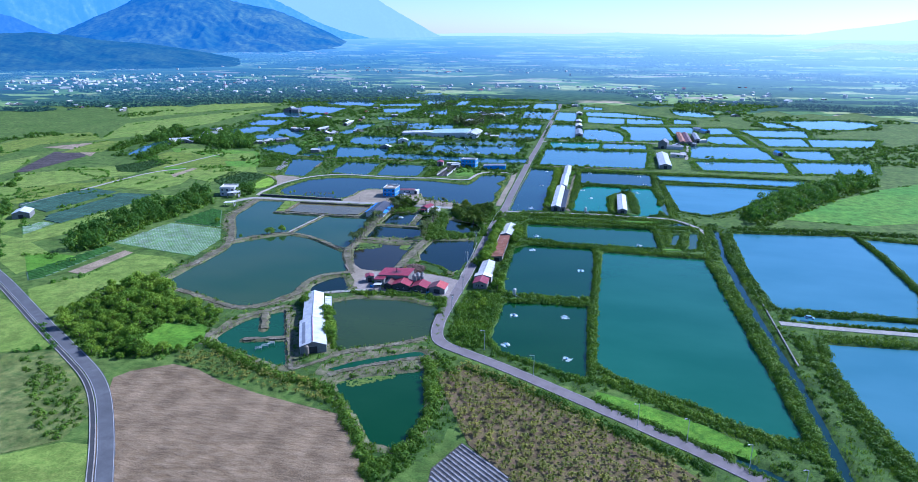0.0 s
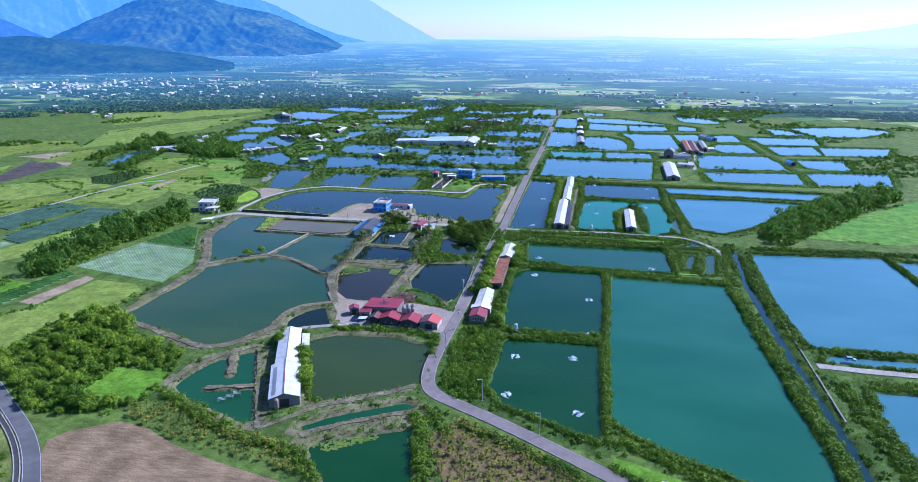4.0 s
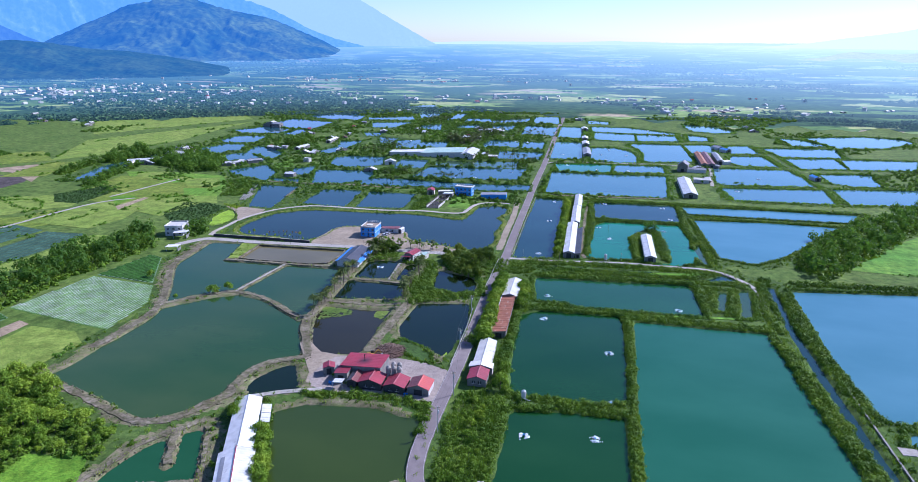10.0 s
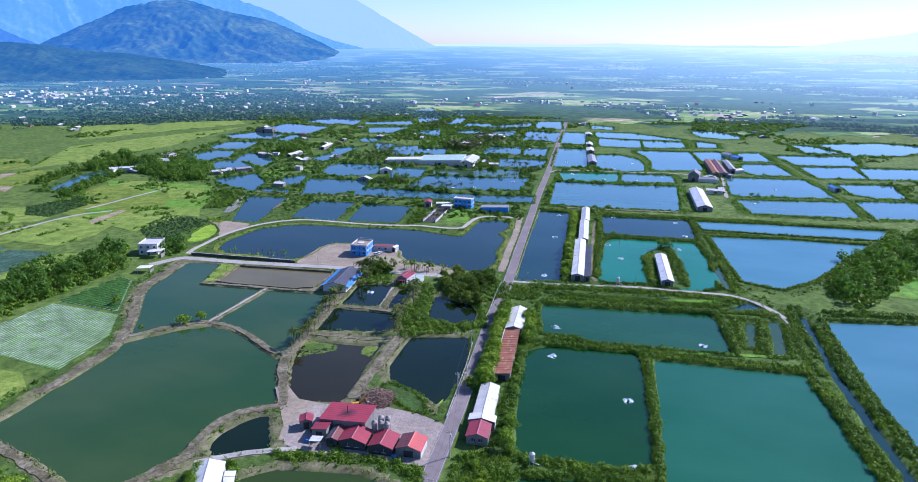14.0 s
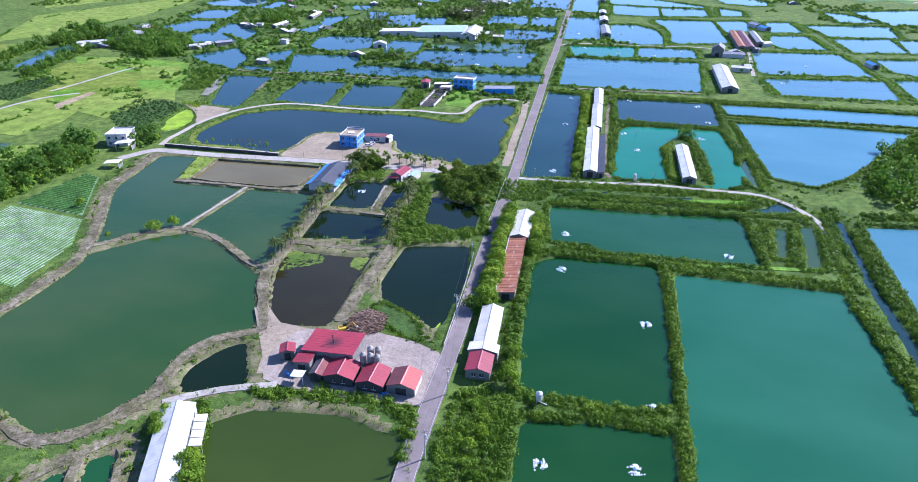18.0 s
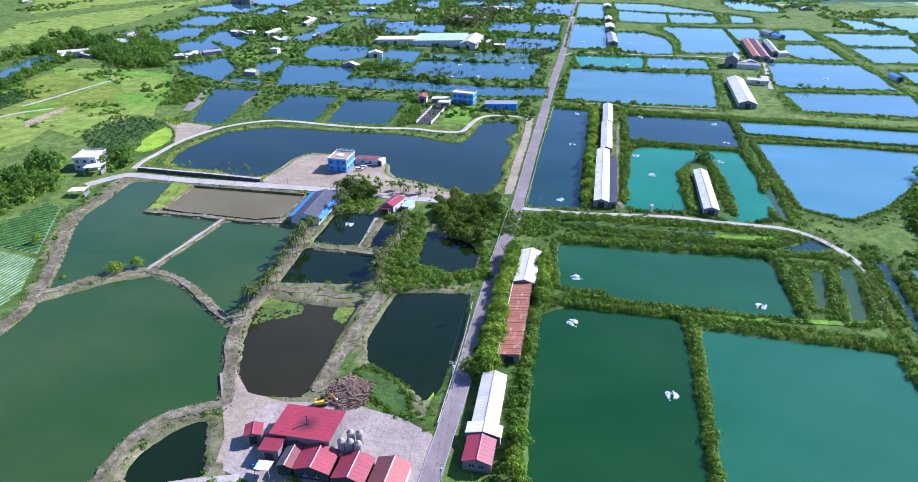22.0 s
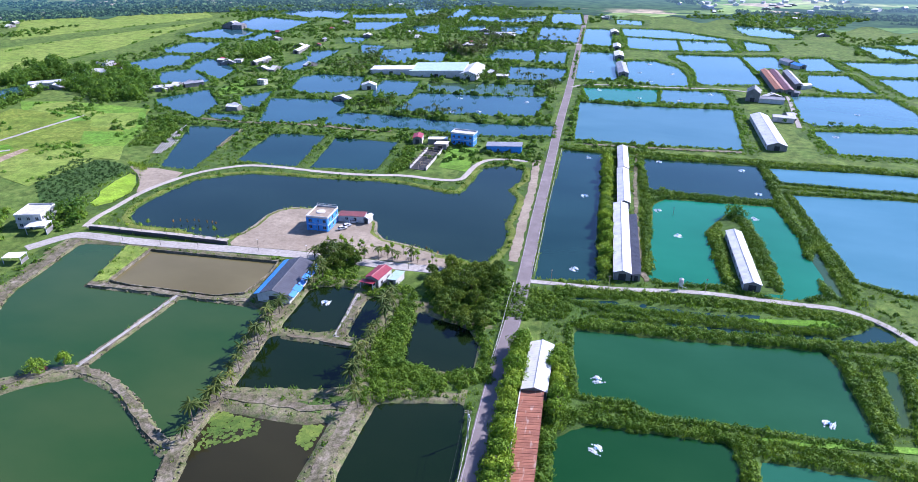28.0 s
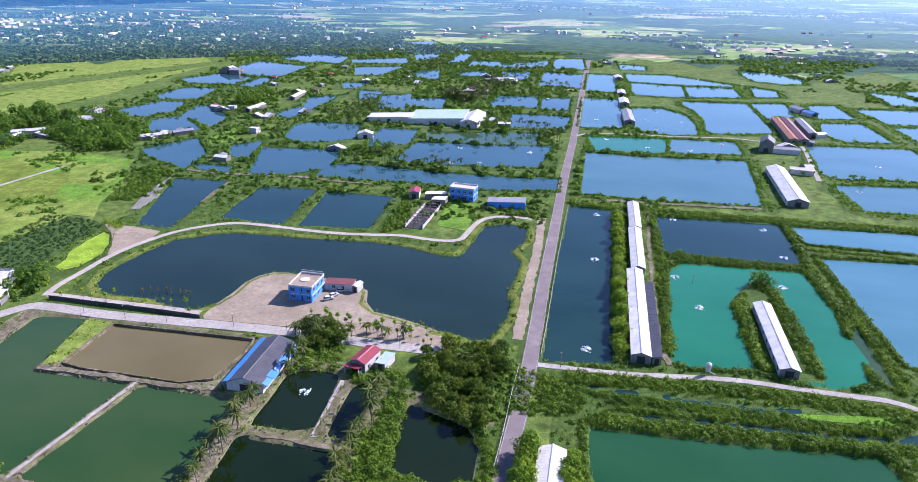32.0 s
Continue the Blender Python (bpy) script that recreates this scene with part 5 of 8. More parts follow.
def height(x, y):
    """Height of the land at the places x, y."""
    shape = x.shape
    x, y = x.ravel(), y.ravel()
    inward = np.full(x.shape, -50.0)
    z = np.zeros(x.shape)
    wob = 0.35 * waves(x, y, 3, 0.8) + 0.25 * waves(x, y, 5, 2.1)

    def near(pts, margin):
        return np.nonzero((x > pts[:, 0].min() - margin) & (x < pts[:, 0].max() + margin) & (y > pts[:, 1].min() - margin) & (y < pts[:, 1].max() + margin))[0]

    for _, poly in ponds:
        i = near(poly, 6)
        if len(i):
            s = np.where(inside(x[i], y[i], poly), 1, -1) * seg_dist(x[i], y[i], poly, True)
            inward[i] = np.maximum(inward[i], s)
            z[i] = np.minimum(z[i], np.clip(level_of(poly) - 0.8 * (s + 0.7 * wob[i]), -2.2, 0.0))
    for poly in islands:
        i = near(poly, 8)
        s = np.where(inside(x[i], y[i], poly), 1, -1) * seg_dist(x[i], y[i], poly, True)
        inward[i] = np.minimum(inward[i], -s)
        z[i] = np.maximum(z[i], np.clip(-0.32 + 0.5 * (s + wob[i]), -2.2, 0.0))
    flat = 0.025 * waves(x, y, 8, 0.3)
    z = z + np.where(inward < -3, flat - 0.05, 0)
    for _, w, cover, line in paths:
        i = near(line, w + 6)
        if len(i):
            d = seg_dist(x[i], y[i], smooth_line(line, 5), False) - w / 2
            z[i] = np.maximum(z[i], np.clip(-0.9 * (d - 0.3), -2.4, 0.0))
    r = np.hypot(x, y - 100)
    z += 106 * np.clip((r - 2600) / 2250, 0, 1) ** 1.3
    return z.reshape(shape)


def pond_distance(x, y):
    """Distance from the nearest water's edge, negative on land."""
    best = np.full(x.shape, -50.0)
    for _, poly in ponds:
        i = np.nonzero((x > poly[:, 0].min() - 12) & (x < poly[:, 0].max() + 12) & (y > poly[:, 1].min() - 12) & (y < poly[:, 1].max() + 12))[0]
        if len(i):
            best[i] = np.maximum(best[i], np.where(inside(x[i], y[i], poly), 1, -1) * seg_dist(x[i], y[i], poly, True))
    return best


gx = np.r_[-np.geomspace(4900, 700, 16), np.arange(-690, -325, 4.0), np.arange(-322, 245, 2.0), np.arange(248, 520, 4.0), np.geomspace(525, 4900, 18)]
gy = np.r_[np.arange(-900, 90, 30.0), np.arange(100, 640, 2.0), np.arange(641.5, 1230, 3.0), np.geomspace(1235, 4900, 30)]
X, Y = np.meshgrid(gx, gy)
Z = height(X, Y)
ix = np.arange(X.size).reshape(X.shape)
quads = np.stack([ix[:-1, :-1], ix[:-1, 1:], ix[1:, 1:], ix[1:, :-1]], -1).reshape(-1, 4)
ground = new("ground", array_mesh("ground", np.c_[X.ravel(), Y.ravel(), Z.ravel()], quads, M["ground"], True))
tagged(ground, "flat green farmland with fish ponds and grassy banks", "ground", kind="structure")


# dry weedy earth on the dikes of the western farm
ground.data.materials.append(M["weedy"])
cx, cy = (X[:-1, :-1] + X[1:, 1:]).ravel() / 2, (Y[:-1, :-1] + Y[1:, 1:]).ravel() / 2
dry = np.zeros(len(cx), np.int32)
box = np.nonzero((cx > -340) & (cx < -40) & (cy > 150) & (cy < 440))[0]
shore = pond_distance(cx[box], cy[box])
road_x = np.interp(cy[box], paths[0][3][:, 1], paths[0][3][:, 0])
dry[box] = (shore > -5.5 + 2.0 * waves(cx[box], cy[box], 81, 0.2)) & (cx[box] < road_x - 7)
ground.data.materials.append(M["bank"])
lush = np.nonzero((dry == 0) & (cx > -520) & (cx < 420) & (cy > 150) & (cy < 1180))[0]
shore = pond_distance(cx[lush], cy[lush])
dry[lush[shore > -10.5 + 2.0 * waves(cx[lush], cy[lush], 83, 0.15)]] = 2
ground.data.polygons.foreach_set("material_index", dry)


def ground_z(x, y):
    return float(height(np.array([x]), np.array([y]))[0])


POND_LABEL = {"moss": "deep moss green fish pond with paddle aerators", "sea": "wide sea green fish pond between leafy dikes", "dark": "still dark green fish pond between grassy banks", "green": "murky green fish pond beside an earth bank",
              "teal": "deep teal fish pond with paddle aerators", "jade": "bright jade green fish pond round a narrow island",
              "blue": "pale blue fish pond mirroring the sky, partly by colour", "brown": "shallow brown pond inside concrete walls",
              "deep": "deep blue-green fish pond between grassy dikes", "lake": "wide dark ornamental lake with a grassy shore", "olive": "olive green fish pond behind the long white shed", "murky": "brown weedy pond beside a dirt dike", "canal": "narrow irrigation canal between leafy banks"}
WATER = {k: M["w_" + k] for k in ("dark", "green", "teal", "jade", "blue", "brown", "murky", "olive", "deep", "lake", "moss", "sea")}
WATER["canal"] = M["w_deep"]
for i, (colour, poly) in enumerate(ponds):
    level = level_of(poly) - 0.004 * (i % 23)
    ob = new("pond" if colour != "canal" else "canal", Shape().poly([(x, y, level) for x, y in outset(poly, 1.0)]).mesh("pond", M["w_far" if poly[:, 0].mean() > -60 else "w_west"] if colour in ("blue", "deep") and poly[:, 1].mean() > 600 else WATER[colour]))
    tagged(ob, POND_LABEL[colour], "pond", kind="structure")

# ---------------------------------------------------------------- fields and roads
FIELD_NAME = {"ploughed": ("ploughed_field", "bare brown ploughed field with pale furrows"), "lime": ("pasture", "lime green pasture with darker patches"),
              "bright": ("rice_field", "bright green young rice field"), "olive": ("hay_field", "olive green hay field"),
              "scrub": ("scrub_field", "yellowish scrub field with banana plants"), "mulch": ("mulched_field", "vegetable field under strips of pale plastic"),
              "rows": ("crop_field", "dark green crop field in rows"), "darkcrop": ("crop_field", "dark bluish green crop plot"),
              "darksoil": ("soil_strip", "strip of dark turned soil"), "tan": ("soil_patch", "bare tan soil patch"),
              "meadow": ("meadow", "bright green meadow beside woodland"), "bananas": ("plantation_ground", "weedy grey soil of a banana plantation"),
              "ridges": ("bed_field", "ridged beds under grey plastic"), "gravel": ("gravel_area", "pale sandy gravel area with wheel tracks"),
              "yard": ("factory_yard", "pale concrete yard with dusty stains"), "plantation": ("plantation_ground", "dark green plantation floor"),
              "greymulch": ("mulched_field", "small field under grey plastic strips"), "grass": ("grass_plot", "rank green grass plot")}
# rows: piece, material, pitch, width, height, direction
CROP_ROWS = {"mulch": ("mulch_row", "plastic", 1.6, 0.7, 0.2, 86), "rows": ("crop_row", "crop", 2.6, 1.5, 0.5, 51), "ridges": ("bed_row", "grey_plastic", 1.5, 1.0, 0.25, -39),
             "darkcrop": ("crop_row", "blue_crop", 5.0, 3.6, 0.3, 84), "greymulch": ("mulch_row", "grey_plastic", 1.3, 0.8, 0.2, 109)}
for i, (cover, outline) in enumerate(fields):
    z = 0.02 + 0.0014 * i
    p = [(x, y) for x, y in outline]
    name, label = FIELD_NAME[cover]
    sh = Shape().hull([(x, y, -0.4) for x, y in p], [(x, y, z) for x, y in p])
    made = tagged(new(name, sh.mesh(name, M[cover])), label, "field", kind="structure")
    if cover not in CROP_ROWS:
        continue
    piece, mat, pitch, wide, high, ang = CROP_ROWS[cover]
    o, d, q = np.array(outline), np.array([math.cos(radians(ang)), math.sin(radians(ang))]), np.array([-math.sin(radians(ang)), math.cos(radians(ang))])
    for s in np.arange((o @ q).min() + pitch / 2, (o @ q).max(), pitch):
        cuts = []
        for a, c in zip(o, np.roll(o, -1, 0)):
            if (a @ q > s) != (c @ q > s):
                u = (s - a @ q) / (c @ q - a @ q)
                cuts.append((a + u * (c - a)) @ d)
        if len(cuts) < 2 or max(cuts) - min(cuts) < 2:
            continue
        e = [d * min(cuts) + d * 0.6 + q * s, d * max(cuts) - d * 0.6 + q * s]
        ring = [e[0] - q * wide / 2, e[1] - q * wide / 2, e[1] + q * wide / 2, e[0] + q * wide / 2]
        top = [e[0] - q * wide / 4, e[1] - q * wide / 4, e[1] + q * wide / 4, e[0] + q * wide / 4]
        part(piece, Shape().hull([(*w, z - 0.05) for w in ring], [(*w, z + high) for w in top]), M[mat], made)


def ribbon(line, width, z, depth, rag=0.0, seed=0):
    """A strip of road with a thickness, its edges uneven by rag."""
    p = smooth_line(line, 2.5)
    r = np.random.RandomState(seed)
    a, b = band(p, width)
    if rag:
        n = (a - b) / width
        a = a + n * r.uniform(-rag, rag, (len(p), 1))
        b = b + n * r.uniform(-rag, rag, (len(p), 1))
    k = len(p)
    v = np.r_[np.c_[a, np.full(k, z)], np.c_[b, np.full(k, z)], np.c_[a, np.full(k, z - depth)], np.c_[b, np.full(k, z - depth)]]
    i = np.arange(k - 1)
    f = np.r_[np.stack([i + k, i + k + 1, i + 1, i], -1), np.stack([i, i + 1, i + 1 + 2 * k, i + 2 * k], -1), np.stack([i + 3 * k, i + 3 * k + 1, i + 1 + k, i + k], -1)]
    return v, f


ROAD_LABEL = {"dark_asphalt": ("lane", "dark grey asphalt lane with white edge lines"), "asphalt": ("road", "worn grey asphalt road"), "concrete": ("farm_track", "pale concrete farm track"), "paving": ("paved_walk", "pale paved walk along the lake"),
              "dirt": ("dirt_dike", "bare dry earth dike between ponds"), "gravel": ("gravel_verge", "pale gravel verge beside the road"), "grass": ("grass_track", "grassy track on a dike")}
for i, (name, w, cover, line) in enumerate(paths):
    v, f = ribbon(line, w, 0.1 + 0.0035 * i + (0.06 if cover in ("asphalt", "dark_asphalt") else 0), 0.6, 0.5 if cover in ("dirt", "gravel") else 0.12, i)
    n, label = ROAD_LABEL[cover]
    tagged(new(n, array_mesh(n, v, f, M[cover])), label, "road", kind="structure")

# grassy fringe round the lake
lake = ponds[0][1]
rings = [outset(lake, d) for d in (-1.2, 1.6, 4.2)]
k = len(lake)
fv = np.concatenate([np.c_[q, height(q[:, 0], q[:, 1]) + 0.07] for q in rings])
i = np.arange(k)
j = (i + 1) % k
ff = np.concatenate([np.stack([i + r * k, j + r * k, j + (r + 1) * k, i + (r + 1) * k], -1) for r in (0, 1)])
tagged(new("shore_fringe", array_mesh("shore_fringe", fv, ff, M["fringe"], True)), "yellow-green grassy fringe round the lake", "grass", kind="structure")

# painted edge lines, and a flat dark strip for the western lane's ditch
lane = smooth_line(paths[1][3], 2.5)
for d, w, mat, z, name, label in ((4.5, 0.16, "line", 0.19, "edge_line", "white painted edge line on a road"), (-4.5, 0.16, "line", 0.19, "edge_line", "white painted edge line on a road"),
                                  (7.4, 1.3, "black_wall_shade", 0.11, "roadside_ditch", "flat dark strip for the ditch beside the lane"), (9.0, 0.3, "concrete", 0.26, "ditch_kerb", "pale concrete kerb of a ditch"), (5.9, 0.3, "concrete", 0.24, "ditch_kerb", "pale concrete kerb of a ditch")):
    a, c = band(lane, abs(d))
    v, f = ribbon(a if d < 0 else c, w, z, 0.4)
    tagged(new(name, array_mesh(name, v, f, M[mat])), label, "road marking" if mat == "line" else "kerb", kind="structure")
main = smooth_line(paths[0][3], 2.5)
for c in band(main, 4.8):
    v, f = ribbon(c, 0.1, 0.2, 0.1)
    tagged(new("edge_line", array_mesh("edge_line", v, f, M["line"])), "faint white edge line on the main road", "road marking", kind="structure")

# ---------------------------------------------------------------- plants
rng = np.random.RandomState(11)


def leaf_cloud(n, rx, rz, size, seed, shell=0.5, low=0.0):
    """A lumpy dome of small pointed leaves, two for each of n; verts and triangles."""
    n *= 2
    r = np.random.RandomState(seed)
    d = r.normal(size=(n, 3))
    d /= np.linalg.norm(d, axis=1)[:, None]
    d[:, 2] = np.abs(d[:, 2]) * (1 - low) + d[:, 2] * low
    rad = (shell + (1 - shell) * r.uniform(0, 1, n) ** 0.5) * (1 + 0.25 * np.sin(3 * np.arctan2(d[:, 1], d[:, 0]) + seed))
    c = d * rad[:, None] * np.array([rx, rx, rz])
    u = r.normal(size=(n, 3))
    u -= d * np.sum(u * d, 1)[:, None] * 0.7
    u /= np.linalg.norm(u, axis=1)[:, None]
    w = np.cross(u, d + 0.3 * r.normal(size=(n, 3)))
    w /= np.linalg.norm(w, axis=1)[:, None] + 1e-9
    s = size * 0.8 * r.uniform(0.6, 1.3, n)[:, None]
    v = np.stack([c - u * s * 0.8 + w * s * 0.6, c - u * s * 0.8 - w * s * 0.6, c + u * s * 1.1 + d * s * 0.1], 1)
    return v.reshape(-1, 3), np.arange(3 * n).reshape(-1, 3)


def blades(n, spread, high, wide, seed):
    """n upright blades that lean outwards."""
    r = np.random.RandomState(seed)
    a = r.uniform(0, 6.283, n)
    c = np.c_[np.cos(a), np.sin(a), np.zeros(n)] * (spread * r.uniform(0, 1, n) ** 0.5)[:, None]
    b = r.uniform(0, 6.283, n)
    t = np.c_[-np.sin(b), np.cos(b), np.zeros(n)] * wide
    h = high * r.uniform(0.5, 1.0, n)
    lean = np.c_[np.cos(b), np.sin(b), np.zeros(n)] * (h * r.uniform(0.1, 0.5, n))[:, None]
    up = np.c_[np.zeros(n), np.zeros(n), h]
    v = np.stack([c - t, c + t, c + lean + up + t * 0.3, c + lean + up - t * 0.3], 1)
    return v.reshape(-1, 3), np.arange(4 * n).reshape(-1, 4)


def planted(name, label, category, variants, places, material):
    """One mesh of many plants, each a turned and scaled variant. places: x, y, z, size."""
    vs, fs, n = [], [], 0
    for k, (x, y, z, s) in enumerate(places):
        v, f = variants[rng.randint(len(variants))]
        a = rng.uniform(0, 6.283)
        c, q = math.cos(a) * s, math.sin(a) * s
        vs.append(np.c_[v[:, 0] * c - v[:, 1] * q + x, v[:, 0] * q + v[:, 1] * c + y, v[:, 2] * s * rng.uniform(0.8, 1.2) + z])
        fs.append(f + n)
        n += len(v)
    if not vs:
        return None
    ob = new(name, array_mesh(name, np.concatenate(vs), np.concatenate(fs), material))
    return tagged(ob, label, category, kind="stuff")


SHRUB = [leaf_cloud(58, 1.0, 0.95, 0.24, s) for s in range(6)]
HEDGE = [leaf_cloud(50, 1.15, 1.0, 0.26, 300 + s, 0.6) for s in range(6)]
BUSH = [leaf_cloud(16, 1.0, 1.0, 0.49, 20 + s) for s in range(5)]
FAR = [leaf_cloud(12, 1.0, 1.0, 0.75, 40 + s, 0.6) for s in range(5)]
FAR_TREE = [(np.r_[a[0] * 2.8 + (0, 0, 2.4), b[0] * 1.9 + (1.3, 0.8, 4.0)], np.r_[a[1], b[1] + len(a[0])]) for a, b in ((leaf_cloud(34, 1.0, 1.0, 0.32, 80 + s, 0.55, 0.4), leaf_cloud(22, 1.0, 1.0, 0.34, 90 + s, 0.55, 0.4)) for s in range(4))]
TUFT = [blades(9, 0.7, 1.0, 0.07, 60 + s) for s in range(5)]


def heights_at(p):
    return height(p[:, 0], p[:, 1])


def along(line, width, spacing):
    """Uneven places along a strip."""
    p = smooth_line(line, spacing)
    a, b = band(p, 1.0)
    out = []
    for k in range(max(1, int(round(width / 1.5)))):
        t = rng.uniform(-0.5, 0.5, (len(p), 1)) * width
        out.append(p + (a - b) * t + rng.uniform(-0.5, 0.5, p.shape) * spacing)
    return np.concatenate(out)


for kind, width, size, line in rows_of:
    if kind != "shrub":
        continue
    p = along(line, width, 0.95 * size)
    z = heights_at(p)
    keep = z > WATER_Z + 0.05
    s = size * rng.uniform(0.6, 1.25, len(p))
    planted("bank_shrubs", "dense leafy green shrubs along a pond bank", "shrubs", SHRUB, np.c_[p, z - 0.15, s][keep], M["shrub"])
    q = along(line, width + 1.5, 1.3)
    z = heights_at(q)
    planted("bank_grass", "tall yellowish grass between shrubs on a bank", "grass", TUFT, np.c_[q, z - 0.05, 1.1 * rng.uniform(0.6, 1.3, len(q))][z > WATER_Z - 0.2], M["reed"])

# low growth round every pond
for i, (colour, poly) in enumerate(ponds):
    o = outset(poly, 1.3)
    closed = np.r_[o, o[:1]]
    d = np.r_[0, np.cumsum(np.hypot(*np.diff(closed, axis=0).T))]
    far = poly[:, 1].min() > 600
    step = 1.7 if far else 2.0
    s = np.arange(0, d[-1], step) 
    p = np.c_[np.interp(s, d, closed[:, 0]), np.interp(s, d, closed[:, 1])] + rng.uniform(-0.9, 0.9, (len(s), 2))
    z = heights_at(p)
    bare = colour in ("green", "brown", "murky") and poly[:, 0].mean() < -60
    keep = (z > level_of(poly) - 0.05) & (rng.uniform(0, 1, len(p)) < (0.12 if bare else 0.85))
    if far:
        keep &= z > level_of(poly) + 0.02
        planted("bank_bushes", "low green bushes round a distant pond", "shrubs", BUSH, np.c_[p, z - 0.1, rng.uniform(0.6, 1.25, len(p)) * np.where(rng.uniform(0, 1, len(p)) < 0.06, 1.8, 1)][keep], M["far_shrub"])
    else:
        if poly[:, 0].mean() > -45 and colour != "canal":
            q = outset(poly, 2.2)
            q = np.r_[q, q[:1]]
            e = np.r_[0, np.cumsum(np.hypot(*np.diff(q, axis=0).T))]
            s = np.arange(0, e[-1], 1.25)
            q = np.c_[np.interp(s, e, q[:, 0]), np.interp(s, e, q[:, 1])] + rng.uniform(-0.7, 0.7, (len(s), 2))
            zq = heights_at(q)
            ok = (zq > level_of(poly) - 0.1) & (np.abs(q[:, 0] - np.interp(q[:, 1], main[:, 1], main[:, 0])) > 4.6)
            for _, w, cv, ln in paths:
                if cv != "grass":
                    ok &= seg_dist(q[:, 0], q[:, 1], smooth_line(ln, 6), False) > w / 2 + 1.1
            planted("bank_shrubs", "thick bright green shrubs at the water's edge", "shrubs", HEDGE, np.c_[q, zq - 0.1, rng.uniform(0.9, 1.55, len(q))][ok], M["shrub"])
        planted("bank_grass", "rank grass along a pond edge", "grass", TUFT, np.c_[p, z - 0.05, rng.uniform(0.6, 1.5, len(p))][keep], M["reed"])


def crown_mesh(name, lumps, leaves, size, seed, material, spread=2.9, base=1.3):
    r = np.random.RandomState(seed)
    vs, fs, n = [], [], 0
    for k in range(lumps):
        v, f = leaf_cloud(leaves, r.uniform(1.1, 1.8), r.uniform(0.9, 1.5), size, seed * 31 + k, 0.55, 0.5)
        a = k * 2.4 + r.uniform(-0.5, 0.5)
        q = spread * math.sqrt((k + 0.2) / lumps)
        v = v + np.array([q * math.cos(a), q * math.sin(a), base + r.uniform(0.2, 1.0) + 2.2 * (1 - (q / spread) ** 2)])
        vs.append(v)
        fs.append(f + n)
        n += len(v)
    return array_mesh(name, np.concatenate(vs), np.concatenate(fs), material)


def make_tree(seed, leaf="tree"):
    t = thing("tree", "broad leafy green tree with an uneven crown" if leaf == "tree" else "dense dark green tree in a thick clump", "tree")
    r = random.Random(seed)
    s = Shape().tube(0, 0, -0.3, 2.4, 0.26, 0.17, 8, r.uniform(-0.2, 0.2), r.uniform(-0.2, 0.2))
    part("trunk", s, M["bark"], t)
    for k in range(2):
        a = k * 3.14 + r.uniform(-0.4, 0.4)
        part("limb", Shape().beam((0, 0, 1.8), (1.7 * math.cos(a), 1.7 * math.sin(a), 3.8 + r.uniform(-0.5, 0.5)), 0.09), M["bark"], t)
    part("crown", crown_mesh("crown", 11, 62, 0.36, seed, M[leaf]), M[leaf], t)
    return t


def make_palm(seed, high):
    t = thing("coconut_palm", "tall slim coconut palm with drooping fronds", "palm tree")
    r = np.random.RandomState(seed)
    lean = r.uniform(-0.6, 0.6, 2)
    s = Shape()
    for k in range(4):
        z0, z1 = high * k / 4, high * (k + 1) / 4
        s.tube(lean[0] * k / 4, lean[1] * k / 4, z0 - 0.2, z1, 0.19 - 0.025 * k, 0.165 - 0.025 * k, 8, lean[0] / 4, lean[1] / 4)
    part("trunk", s, M["bark"], t)
    vs, fs, n = [], [], 0
    for k in range(16):
        a = k * 2.4 + r.uniform(-0.2, 0.2)
        rise = r.uniform(0.0, 1.5) if k < 10 else r.uniform(-0.9, 0.0)
        long = r.uniform(2.6, 3.4)
        d, w = np.array([math.cos(a), math.sin(a), 0]), np.array([-math.sin(a), math.cos(a), 0])
        spine = [np.array([lean[0], lean[1], high]) + d * long * u + np.array([0, 0, rise * u * 1.5 - 1.5 * u * u]) for u in np.linspace(0, 1, 7)]
        for q in range(6):
            w0, w1 = 0.42 * math.sin(math.pi * (0.12 + 0.8 * q / 6)), 0.42 * math.sin(math.pi * (0.12 + 0.8 * (q + 1) / 6))
            for side in (-1, 1):
                vs.append(np.array([spine[q], spine[q + 1], spine[q + 1] + w * side * w1 - np.array([0, 0, w1 * 0.5]), spine[q] + w * side * w0 * 0.75 - np.array([0, 0, w0 * 0.4])]))
                fs.append(np.arange(4)[None] + n)
                n += 4
    part("crown", array_mesh("crown", np.concatenate(vs), np.concatenate(fs), M["palm"]), M["palm"], t)
    return t


def make_young(seed):
    t = thing("young_tree", "slim staked young tree beside the walk", "tree")
    part("trunk", Shape().tube(0, 0, -0.2, 1.9, 0.06, 0.04, 6), M["bark"], t)
    v, f = leaf_cloud(40, 0.65, 0.9, 0.3, seed, 0.3, 0.6)
    part("crown", array_mesh("crown", v + np.array([0, 0, 2.3]), f, M["tree"]), M["tree"], t)
    return t


TREES = [make_tree(s) for s in range(5)]
DARKS = [make_tree(s, "dark_tree") for s in (11, 12, 13)]
PALMS = [make_palm(s, h) for s, h in ((1, 6.0), (2, 7.2), (3, 5.0))]
YOUNG = [make_young(s) for s in (71, 72, 73)]
used = set()


